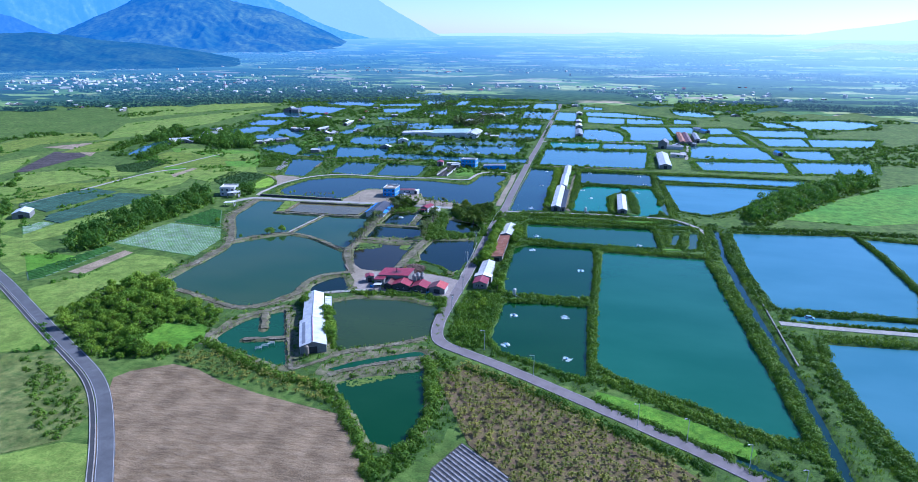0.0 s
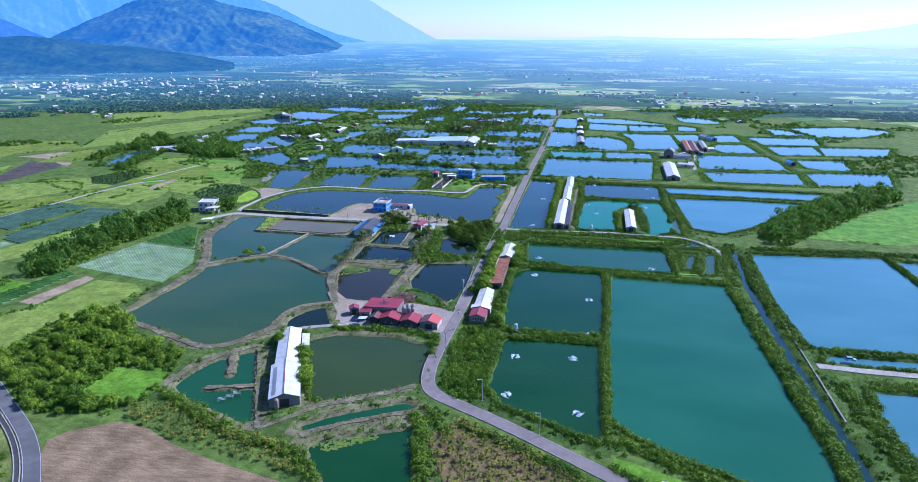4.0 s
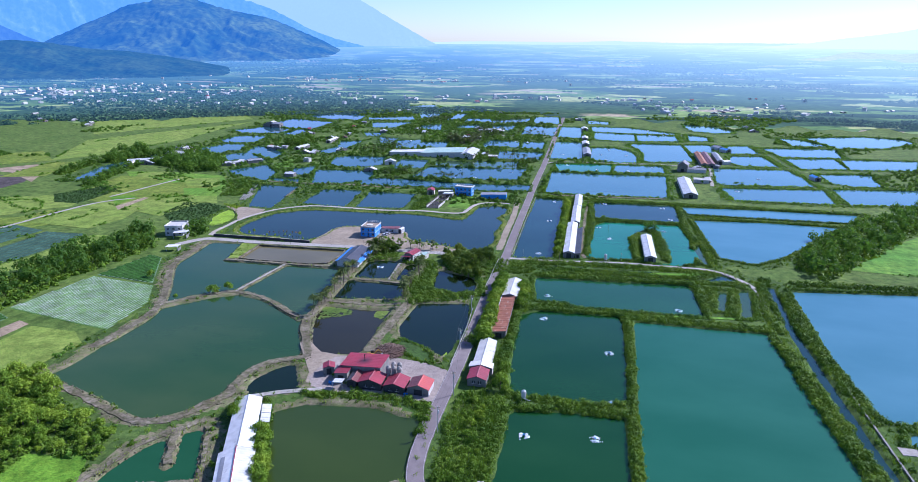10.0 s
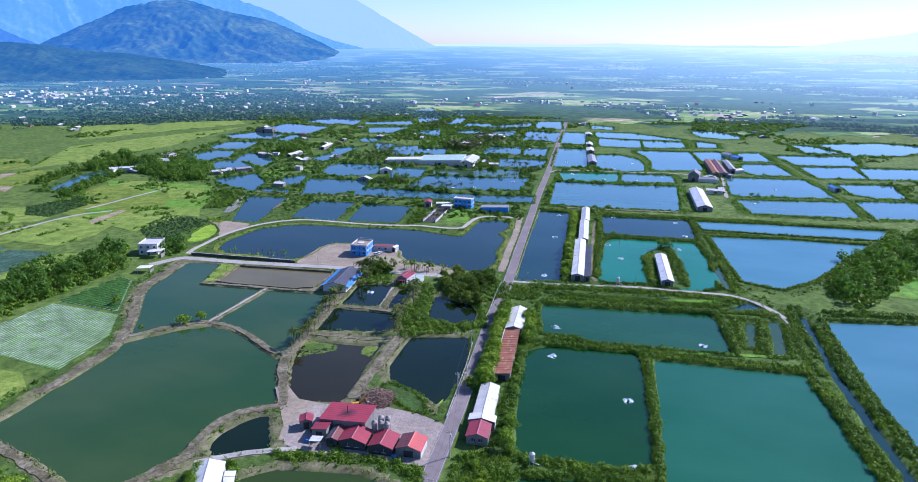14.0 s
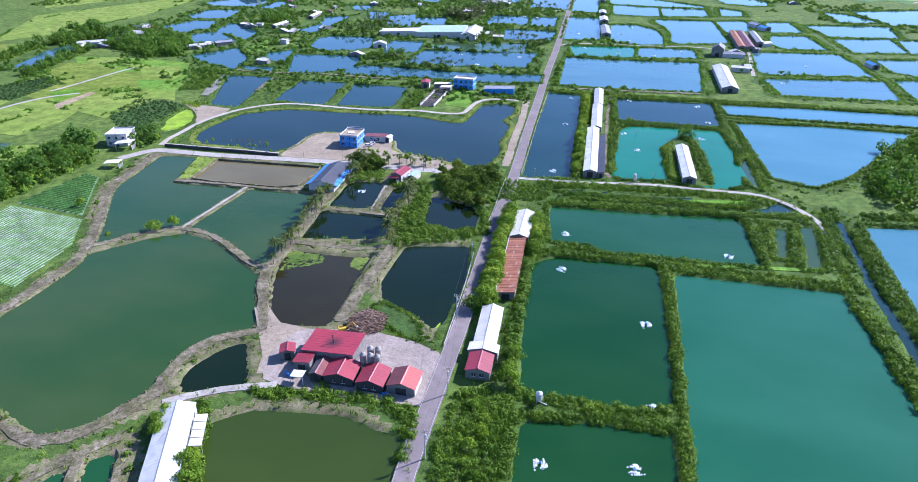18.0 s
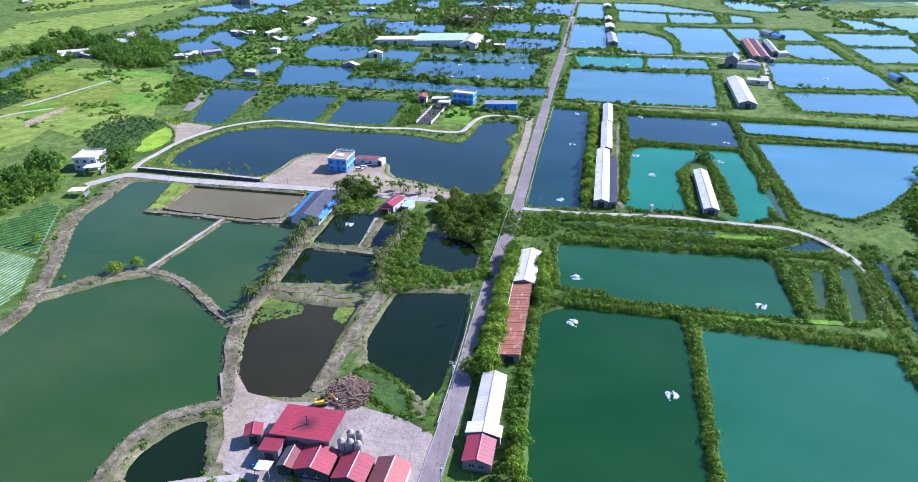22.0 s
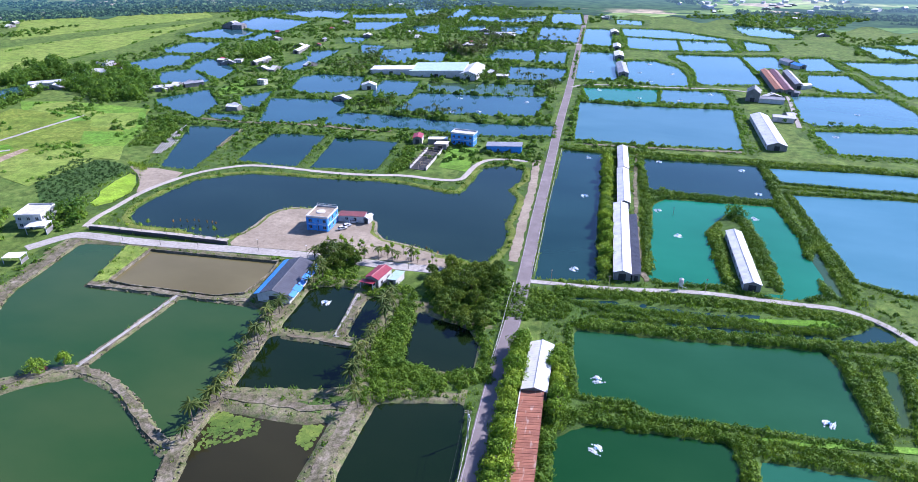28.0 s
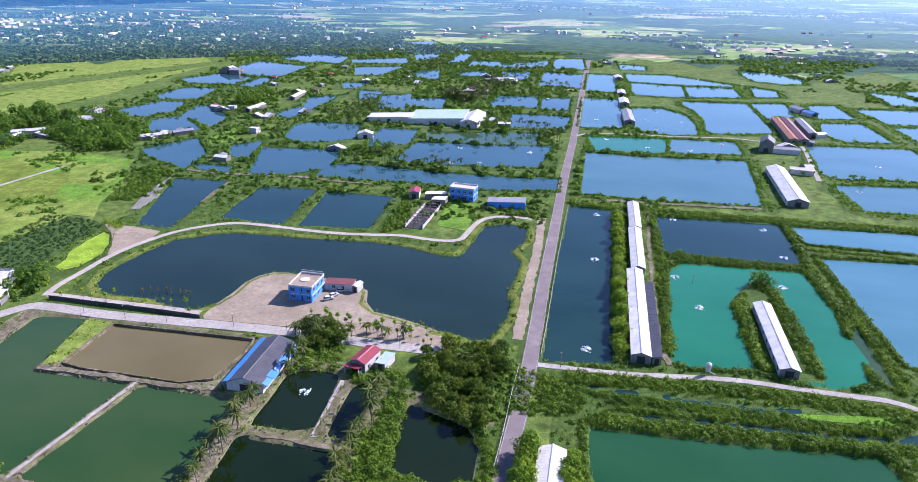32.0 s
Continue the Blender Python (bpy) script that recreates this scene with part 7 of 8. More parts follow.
def flat_house(name, label, at, W, L, yaw, H, wall="white_wall", storeys=2, roof="concrete_post", cat="house"):
    """A flat-roofed house: storeys with windows, parapet, door."""
    b = thing(name, label, cat, (at[0], at[1], 0.0), yaw)
    plots.append((at[0], at[1], W / 2 + 0.6, L / 2 + 0.6, yaw))
    w, l = W / 2, L / 2
    part("wall", Shape().box(-w, -l, -0.3, w, l, H - 0.5), M[wall], b)
    part("roof", Shape().box(-w - 0.2, -l - 0.2, H - 0.5, w + 0.2, l + 0.2, H - 0.3), M[roof], b)
    for x0, y0, x1, y1 in ((-w - 0.2, -l - 0.2, w + 0.2, -l), (-w - 0.2, l, w + 0.2, l + 0.2), (-w - 0.2, -l, -w, l), (w, -l, w + 0.2, l)):
        part("parapet", Shape().box(x0, y0, H - 0.3, x1, y1, H + 0.4), M["white_wall"], b)
    sh = (H - 0.5) / storeys
    for s in range(storeys):
        for k in range(max(1, int(W / 3))):
            x = -w + (k + 0.5) * W / max(1, int(W / 3))
            window(b, x, -l, s * sh + 1.0, 1.3, 1.3, "x", -1)
        for k in range(max(1, int(L / 3))):
            y = -l + (k + 0.5) * L / max(1, int(L / 3))
            window(b, w, y, s * sh + 1.0, 1.3, 1.3, "y", 1)
            window(b, -w, y, s * sh + 1.0, 1.3, 1.3, "y", -1)
    for s in range(1, storeys):
        part("ledge", Shape().box(-w - 0.25, -l - 0.25, s * sh - 0.1, w + 0.25, l + 0.25, s * sh + 0.1), M["white_wall"], b)
    part("door", Shape().box(-0.6, -l - 0.08, -0.2, 0.6, -l + 0.02, 2.0), M["dark"], b)
    return b


# the long white shed by the weir ponds: two offset halves and a slatted lean-to
long_shed = shed("white_pond_shed", "long white metal shed with a red ridge line", (-105.5, 224.6), 10.7, 24.8, 24, 3.3, windows=4)
part("ridge_strip", Shape().box(-0.12, -12.3, 5.24, 0.12, 12.3, 5.3), M["red_roof"], long_shed, "thin red ridge strip")
part("roof_patch", slope(-4.2, 3.79, -2.9, 4.2, -10.8, 9.0, 0.02), M["grey_roof"], long_shed, "thin grey strip on the left roof side")
shed("white_pond_shed", "narrower white metal shed behind a larger one", (-116.2, 250.5), 8.8, 30, 22, 3.2, windows=5)
lean = thing("slatted_lean_to", "white panelled lean-to beside the shed", "lean-to", (-112.2, 257.6, 0), 22)
for k in range(4):
    part("panel", slope(1.5, 2.75, -1.5, 3.15, -5.6 + k * 2.8, -3.0 + k * 2.8, 0.06, 2.0), M["white_roof"], lean)
for k in range(5):
    part("batten", Shape().box(-1.5, -5.75 + k * 2.8, 2.6, 1.5, -5.6 + k * 2.8, 2.72), M["wood"], lean)
for x in (-1.3, 1.3):
    for y in (-5.4, 0, 5.4):
        part("post", Shape().box(x - 0.06, y - 0.06, -0.3, x + 0.06, y + 0.06, 2.7), M["steel"], lean)
tower = thing("feed_tower", "narrow yellowish feed tower before the shed", "tower", (-101.6, 209.8, 0), 24)
part("drum", Shape().tube(0, 0, 1.6, 4.6, 0.75, 0.75, 12), M["wood"], tower)
part("cone", Shape().tube(0, 0, 0.6, 1.6, 0.2, 0.75, 12), M["wood"], tower)
part("lid", Shape().tube(0, 0, 4.6, 5.1, 0.8, 0.15, 12), M["wood"], tower)
for a in (0.8, 2.4, 3.9, 5.5):
    part("leg", Shape().beam((0.6 * math.cos(a), 0.6 * math.sin(a), -0.3), (0.6 * math.cos(a), 0.6 * math.sin(a), 1.8), 0.06), M["wood"], tower)

# the red-roofed factory
def sooty_roof():
    """Red roof sheet with a soot stain round the flue."""
    m = M["red_roof"].copy()
    m.name = "sooty_red_roof_sheet"
    N, L = m.node_tree.nodes, m.node_tree.links
    B = N["Principled BSDF"]
    col = B.inputs["Base Color"].links[0].from_socket
    geo = N.new("ShaderNodeNewGeometry")
    d = N.new("ShaderNodeVectorMath")
    d.operation = "DISTANCE"
    d.inputs[1].default_value = (-90.8, 295.4, 4.9)
    L.new(geo.outputs["Position"], d.inputs[0])
    f = ramp(N, L, d.outputs["Value"], [(0.0, (1, 1, 1)), (0.99, (0, 0, 0))])
    r = f.node
    mul = N.new("ShaderNodeMath")
    mul.operation = "DIVIDE"
    mul.inputs[1].default_value = 3.6
    L.new(d.outputs["Value"], mul.inputs[0])
    L.new(mul.outputs[0], r.inputs["Fac"])
    L.new(mix(N, L, f, col, (0.03, 0.02, 0.02)), B.inputs["Base Color"])
    return m


M["sooty_roof"] = sooty_roof()
shed("factory_hall", "factory hall with a sooty red metal roof", (-90.9, 296.0), 16.2, 10.8, -2, 4.4, "sooty_roof", "grey_wall", rise=0.9, mono=True)
shed("factory_wing", "low red-roofed wing beside the factory hall", (-97.2, 289.2), 5.4, 6.2, 0, 3.6, "red_roof", "grey_wall", rise=0.5, mono=True)
# bay walls near-black, the shade of their open fronts put into the colour
shed("factory_bay", "factory bay with a half dark half red gable roof", (-91.8, 287.0), 4.0, 8.0, 0, 2.8, "maroon_roof", "black_wall_shade", roof2="dark_roof")
shed("factory_bay", "red gable-roofed factory bay", (-85.1, 286.7), 9.2, 7.8, 0, 2.8, "red_roof", "black_wall_shade", door=False)
shed("factory_bay", "red gable-roofed factory bay with white edge", (-75.6, 286.0), 8.2, 8.2, -2, 2.8, "red_roof", "black_wall_shade", door=False)
shed("factory_store", "store with one faded red and one maroon roof side", (-66.8, 286.5), 8.4, 8.0, -2, 2.7, "orange_roof", "white_wall", roof2="maroon_roof")
shed("watch_hut", "small maroon-roofed hut in the yard", (-104.2, 292.6), 4.6, 4.4, 20, 3.0, "red_roof", "grey_wall")
awn = thing("awning", "small white metal awning on posts", "awning", (-96.6, 282.6, 0), 0)
part("roof", slope(-1.9, 2.7, 1.9, 3.0, -1.5, 1.5), M["white_roof"], awn)
for x in (-1.8, 1.8):
    part("post", Shape().box(x - 0.06, -1.4, -0.2, x + 0.06, -1.28, 2.8), M["steel"], awn)
flue = thing("flue_pipe", "thin dark flue pipe on the roof", "pipe", (-90.8, 295.4, 4.7))
part("pipe", Shape().tube(0, 0, 0, 2.6, 0.14), M["dark"], flue)
part("cap", Shape().tube(0, 0, 2.7, 2.9, 0.3, 0.05), M["dark"], flue)


def silo(x, y, r=0.95, h=6.0):
    s = thing("feed_silo", "pale grey feed silo with a conical foot on legs", "silo", (x, y, 0), group="silos in the yard")
    part("drum", Shape().tube(0, 0, 2.2, h - 0.8, r, r, 16), M["silo_sheet"], s)
    part("hopper", Shape().tube(0, 0, 0.9, 2.2, 0.25, r, 16), M["steel"], s)
    part("lid", Shape().tube(0, 0, h - 0.8, h, r * 1.02, 0.25, 16), M["silo_sheet"], s)
    for a in (0.8, 2.4, 3.9, 5.5):
        part("leg", Shape().beam((r * math.cos(a), r * math.sin(a), -0.2), (r * math.cos(a), r * math.sin(a), 2.6), 0.06), M["steel"], s)
    return s


for x, y in ((-80.4, 291.4), (-78.3, 291.6), (-76.2, 291.4), (-79.2, 294.6), (-77.0, 294.8)):
    silo(x, y)

# roadside sheds
shed("roadside_house", "roadside shed with a red gable roof", (-47.5, 297.2), 7.4, 8.6, 0, 2.9, "red_roof", "grey_wall", door=False)
shed("roadside_shed", "long white-roofed shed beside the road", (-47.7, 315.7), 7.0, 20.5, 1, 3.0, "white_roof", "white_wall", roof2="cream_roof", windows=4)
shed("cross_shed", "cream-roofed cross wing between two sheds", (-47.4, 304.0), 9.2, 4.0, 0, 3.1, "cream_roof", "white_wall", rise=1.2)
shed("rusty_shed", "long shed with a rusty ribbed metal roof", (-45.3, 355.9), 6.6, 41.0, 0.5, 2.6, "rust_roof", "grey_wall", rise=0.7, windows=6, panels=True)
fascia = thing("roof_edging", "white metal edging along the rusty roof", "edging", (-48.75, 355.9, 2.45), 0.5)
part("strip", Shape().box(-0.16, -20.5, 0, 0.1, 20.5, 0.22), M["white_roof"], fascia)
shed("roadside_shed", "white gable-roofed shed at the end of a rusty one", (-44.9, 387.4), 7.6, 23.5, -1, 3.1, "white_roof", "white_wall", roof2="cream_roof", windows=4)

# the farm sheds between the ponds
shed("pond_shed", "long white shed between rows of bushes", (-18.7, 483.3), 6.8, 67.5, -0.6, 3.2, windows=12)
shed("lean_to", "dark-roofed lean-to along the long white shed", (-13.6, 478.0), 3.4, 56, -0.6, 2.6, "dark_roof", "grey_wall", rise=0.8, mono=True)
shed("pond_shed", "middle white shed of a long row", (-16.5, 541.8), 6.2, 46.5, -0.5, 3.2, windows=8)
shed("pond_shed", "last white shed of a long row", (-15.7, 584.6), 6.0, 37.2, -0.3, 3.2, windows=6)
shed("island_shed", "long white shed on a narrow pond island", (27.8, 473.9), 6.6, 46, -1, 3.0, windows=8)
shed("feed_barn", "large white-roofed barn between distant ponds", (75, 657), 11.5, 68, -2.5, 3.2, windows=6)
shed("brown_barn", "brown-roofed barn beside distant ponds", (108.6, 804.5), 6.6, 77, -3, 4.0, "rust_roof", "grey_wall")
shed("brown_barn", "second brown-roofed barn in a pair", (115.8, 804.5), 6.6, 77, -3, 4.0, "maroon_roof", "grey_wall")
shed("grey_barn", "grey-roofed barn beside brown ones", (127.4, 815.6), 6.5, 54, -3, 4.0, "grey_roof", "grey_wall")
shed("dark_house", "tall house with a dark grey gable roof", (83.5, 747), 10, 14, -14, 6.5, "dark_roof", "grey_wall", rise=3.2, windows=3)

for x, y, w, l, yaw, roof in ((-12.2, 893, 9, 24, 2, "cream_roof"), (-10.6, 828, 9, 46, 2, "grey_roof"), (-13.4, 940, 8, 20, 0, "white_roof"), (-14.5, 1036, 9, 18, 5, "cream_roof")):
    shed("strip_house", "low house in a row between distant ponds", (x, y), w, l, yaw, 3.4, roof, "white_wall", windows=3, cat="house")
for x, y, w, l, yaw, roof in ((142, 893, 9, 16, 20, "grey_roof"), (147, 876, 8, 12, 30, "blue_roof"), (131, 793, 6, 11, -60, "white_roof"), (197, 724, 6, 13, 8, "blue_roof"), (95, 741, 7, 18, 85, "grey_roof"), (92, 690, 6, 14, 80, "cream_roof")):
    shed("pond_store", "low store beside distant ponds", (x, y), w, l, yaw, 3.2, roof, "white_wall")
shed("long_shed", "long white-roofed shed beside the river", (-462, 673), 7, 26, -56, 3.2, "white_roof", "white_wall")

# the warehouse by the road
shed("warehouse_wing", "long low wing with a white metal roof", (-207, 780), 38, 17, 4, 3.8, "white_roof", "white_wall", rise=1.4, mono=True)
shed("warehouse", "large warehouse with a pale green metal roof", (-167, 788), 47, 36, 3, 4.6, "green_roof", "white_wall", rise=1.8, mono=True)
shed("warehouse", "gabled end bay of the warehouse", (-137, 784), 14.7, 40, -1, 5.0, "white_roof", "white_wall", rise=2.6, windows=3)

# lakeside buildings
office = flat_house("blue_office", "two-storey blue office with a flat concrete roof", (-147.4, 472.6), 9.6, 11.6, -1, 6.5, "blue_wall", 2, "wood")
part("roof_slab", Shape().tube(-0.8, 0.5, 6.2, 6.5, 2.0, 1.9, 20), M["white_wall"], office, "round white roof slab")
for k in range(8):
    part("rail_post", Shape().box(-4.7 + k * 1.32, 5.7, 6.5, -4.6 + k * 1.32, 5.8, 7.8), M["steel"], office)
part("rail", Shape().box(-4.7, 5.72, 7.7, 4.65, 5.8, 7.8), M["steel"], office)
for x in (-4.5, 0, 4.5):
    part("column", Shape().box(x - 0.25, -6.4, -0.2, x + 0.25, -5.95, 5.9), M["blue_wall"], office)
shed("office_annex", "low white annex with a grey flat roof", (-136.6, 480.6), 12.4, 5.6, 2, 2.9, "maroon_roof", "white_wall", rise=0.3, mono=True, door=False)
shed("annex_store", "small white-roofed store beside the annex", (-129.0, 480.0), 3.0, 5.0, -12, 2.8, "white_roof", "white_wall")
bs = shed("blue_shed", "dark-roofed shed with blue edge strips", (-140.2, 421.0), 12.6, 25.5, 0.5, 3.1, "dark_roof", "white_wall", windows=5)
part("edge_strip", slope(-7.2, 3.0, -5.0, 3.6, -12.9, 12.9, 0.05), M["blue_roof"], bs, "bright blue roof strip")
for k in range(6):
    y = -12 + k * 4.1
    part("tarp", slope(7.6 + 0.4 * math.sin(k * 2.1), 2.6 - 0.15 * (k % 3), 5.8 - 0.5 * (k % 2), 3.5, y, y + 3.7, 0.04, 4.0), M["blue_roof"], bs, "sagging blue tarpaulin")
shed("red_house", "small house with a red gable roof", (-108.2, 430.4), 6.0, 10.0, -14, 3.8, "red_roof", "white_wall", windows=2)
shed("porch", "low red porch before the house", (-110.6, 424.8), 6.0, 2.6, -14, 2.7, "red_roof", "white_wall", rise=0.4, mono=True, legs=True)
shed("green_annex", "small annex with a pale green roof", (-101.9, 431.5), 4.0, 7.4, -12, 2.6, "green_roof", "white_wall", rise=0.4, mono=True)
flat_house("lake_house", "two-storey white and blue house by the lake", (-108.5, 598.5), 14, 7.5, -8, 7.2, "blue_wall", 2)
shed("red_hut", "small hut with a red roof", (-136.3, 596), 6.0, 9, 8, 3.8, "red_roof", "white_wall")
shed("grey_hut", "low shed with a pale grey roof", (-124, 596), 12, 5, 5, 3.0, "cream_roof", "grey_wall", rise=0.5, mono=True)
shed("grey_hut", "grey-roofed end of a ruined shed", (-119.5, 586), 8, 6, -4, 3.6, "cream_roof", "grey_wall", rise=0.5, mono=True)
shed("long_house", "long low building with blue walls", (-83, 590.5), 21, 8.5, 3, 3.6, "grey_roof", "blue_wall", rise=0.8, mono=True, door=False)
ruin = thing("ruined_shed", "roofless ruined shed with bare posts and walls", "ruin", (-123.4, 566, 0), -3)
for x in (-4.5, 4.5):
    part("wall", Shape().box(x - 0.15, -17, -0.3, x + 0.15, 17, 1.6), M["concrete_post"], ruin)
for k in range(9):
    y = -16.5 + k * 4.1
    for x in (-4.5, 0, 4.5):
        part("post", Shape().box(x - 0.15, y - 0.15, -0.3, x + 0.15, y + 0.15, 3.0), M["wood"], ruin)
    part("tie_beam", Shape().box(-4.6, y - 0.1, 2.95, 4.6, y + 0.1, 3.15), M["wood"], ruin)
part("floor", Shape().box(-4.4, -17, -0.2, 4.4, 17, 0.12), M["dark"], ruin)

# the western farmhouses
flat_house("farmhouse", "white two-storey farmhouse with flat roofs", (-272, 449), 11, 12, 14, 6.4, "white_wall", 2)
shed("farm_store", "white metal roof over an open farm store", (-264, 441), 9, 6, 14, 3.6, "white_roof", "grey_wall", rise=0.6, mono=True, legs=True)
shed("field_shelter", "open shelter with a pale flat roof", (-253, 416), 7.6, 5, 12, 2.8, "cream_roof", "grey_wall", rise=0.3, mono=True, legs=True)
shed("field_barn", "small white-walled field barn", (-375, 360), 11, 13, 30, 3.8, "white_roof", "grey_wall")
for x, y, length, turn, roof in [(-361.8, 681.3, 18.9, -51.0, 'white_roof'), (-348.5, 697.6, 15.4, -43.0, 'grey_roof'), (-338.8, 794.3, 25.3, -7.0, 'white_roof'), (-157.1, 916.3, 22.8, -92.0, 'cream_roof'), (-140.9, 996.2, 30.6, -84.0, 'cream_roof'), (-326.4, 856.7, 31.7, 3.0, 'white_roof'), (-281.2, 638.8, 9.6, -94.0, 'white_roof')]:
    shed("farm_shed", "long low farm shed with a worn metal roof", (x, y), 6.5, length, turn, 3.0, roof, "grey_wall")
shed("pond_hut", "white-roofed hut on a pond dike", (-208.5, 719), 12, 8, 15, 3.4, "white_roof", "white_wall")

# ---------------------------------------------------------------- houses far and near
def small_house(style):
    W, L, H = ((11, 14, 4.6), (14, 9, 3.4), (26, 10, 3.2), (11, 12, 7.6), (12, 20, 4.4))[style]
    wall = ("grey_wall", "grey_wall", "grey_wall", "white_wall", "grey_wall")[style]
    roof = ("grey_roof", "red_roof", "white_roof", "concrete_post", "cream_roof")[style]
    lab = ("grey two-storey house with a grey roof", "low grey house with a red roof", "long white-roofed farm shed", "tall white flat-roofed house", "long grey house with a cream metal roof")[style]
    if style == 3:
        return flat_house("house", lab, (0, 0), W, L, 0, H, wall, 3)
    return shed("house", lab, (0, 0), W, L, 0, H, roof, wall, windows=2, cat="house")


HOUSES = [small_house(s) for s in range(5)]
house_used = set()


def house_at(x, y, style, turn, scale=1.0):
    src = HOUSES[style]
    m = pose(x, y, ground_z(x, y) + 0.1, 0, 0, turn)
    if style not in house_used:
        house_used.add(style)
        src.matrix_world = m
        return src
    ob = copy_thing(src, m)
    ob.scale = (scale,) * 3
    return ob


farmsteads = [(-469.5, 937), (-460, 948.5), (-450.5, 739.5), (-447, 713), (-448, 694), (-453.5, 724.5), (-363, 683), (-366, 678), (-360, 692), (-353, 702), (-379.5, 762), (-374.5, 765.5), (-364.5, 779), (-357, 786.5), (-337, 794.5), (-322.5, 764.5), (-311.5, 767), (-284.5, 643.5), (-399.5, 917.5), (-379, 913.5), (-336, 876.5), (-297.5, 714.5), (-463.5, 660.5), (-733.5, 924), (-288.5, 790.5), (-327, 917.5), (-347.5, 994.5), (-290, 918), (-344, 1226), (-328.5, 1229.5), (-249, 988.5), (-231, 956.5), (-165, 1017.5), (-157.5, 991.5), (-166, 938.5), (-127.5, 989.5), (-142, 986), (-160.5, 1223.5), (-110.5, 779.5), (-121, 791.5), (-217, 660), (-349.5, 1047.5), (-321.5, 887), (-288.5, 952), (-168.5, 922.5), (-22.5, 1161), (-26, 1160.5), (99, 754.5), (98, 698.5), (118.5, 688.5), (229, 1333.5), (249, 1354), (221, 1070.5), (217.5, 1107.5), (226, 1208), (210, 1313.5), (129, 1264), (344.5, 1659), (358.5, 1662), (230, 1364.5), (259, 1371), (112.5, 1603.5), (443.5, 1382.5), (-991, 968.5), (-975.5, 971.5), (-861.5, 972.5), (-834, 954.5), (-750.5, 950), (-796.5, 972.5), (-965.5, 1000.5), (-929, 1036.5), (-454, 751), (-450, 666)]
for k, (x, y) in enumerate(farmsteads):
    while ground_z(x, y) < -0.2:
        y += 3.0
    house_at(x, y, (2, 0, 1, 4, 2, 3, 4, 2)[k % 8], (-8, 84, 12, 95, 60)[k % 5], 0.52)


hx, hy = np.array(farmsteads).T
hx, hy = np.repeat(hx, 9) + rng.normal(0, 9, len(hx) * 9), np.repeat(hy, 9) + rng.normal(0, 9, len(hy) * 9)
hz0 = height(hx, hy)
keep = (hz0 > -0.15) & (np.hypot(hx, hy) < 1280)
planted("house_trees", "leafy trees and bushes round farm houses", "trees", FAR_TREE, np.c_[hx, hy, hz0, rng.uniform(0.35, 0.85, len(hx))][keep], M["far_tree"])


def village(cx, cy, sx, sy, n, seed):
    """A distant village in one mesh: white walls under grey, pale and red roofs."""
    r = np.random.RandomState(seed)
    body, tops = Shape(), []
    for k in range(n):
        x, y = cx + r.normal() * sx, cy + r.normal() * sy
        if math.hypot(x, y) < 1290:
            continue
        z = ground_z(x, y)
        W, L, H = ((7, 8, 4), (9, 6, 3), (22, 9, 3.6), (6, 7, 6.5), (5, 5, 3))[r.choice(5, p=[0.36, 0.2, 0.08, 0.14, 0.22])]
        t = r.uniform(0, 3.14)
        c, q = math.cos(t), math.sin(t)
        at = lambda u, v, h: (x + u * c - v * q, y + u * q + v * c, z + h)
        body.hull([at(u, v, -0.5) for u, v in ((-W / 2, -L / 2), (W / 2, -L / 2), (W / 2, L / 2), (-W / 2, L / 2))], [at(u, v, H) for u, v in ((-W / 2, -L / 2), (W / 2, -L / 2), (W / 2, L / 2), (-W / 2, L / 2))])
        tops.append((len(body.f), r.choice(4, p=[0.12, 0.46, 0.02, 0.4])))
        body.hull([at(u, v, H) for u, v in ((-W / 2 - 0.3, -L / 2), (W / 2 + 0.3, -L / 2), (W / 2 + 0.3, L / 2), (-W / 2 - 0.3, L / 2))], [at(u, v, H + 1.3) for u, v in ((-0.4, -L / 2), (0.4, -L / 2), (0.4, L / 2), (-0.4, L / 2))])
    me = body.mesh("far_houses", M["village_wall"])
    for name in ("grey_roof", "cream_roof", "red_roof", "white_roof"):
        me.materials.append(M[name])
    for first, kind in tops:
        for i in range(first, first + 6):
            me.polygons[i].material_index = int(kind) + 1
    tagged(new("far_houses", me), "crowded small white houses of a distant village", "houses", kind="stuff")


# centre, spread across and along, number
for k, v in enumerate([(-1290, 1440, 110, 60, 75), (-1150, 1690, 150, 110, 60), (-700, 2150, 260, 90, 55), (-880, 1560, 140, 60, 26), (80, 1560, 150, 40, 20),
                        (250, 1400, 120, 50, 30), (-300, 1520, 160, 50, 26), (-960, 1290, 110, 60, 26), (-640, 1330, 120, 40, 16), (-1400, 1280, 120, 60, 34)]):
    village(*v, 700 + k)

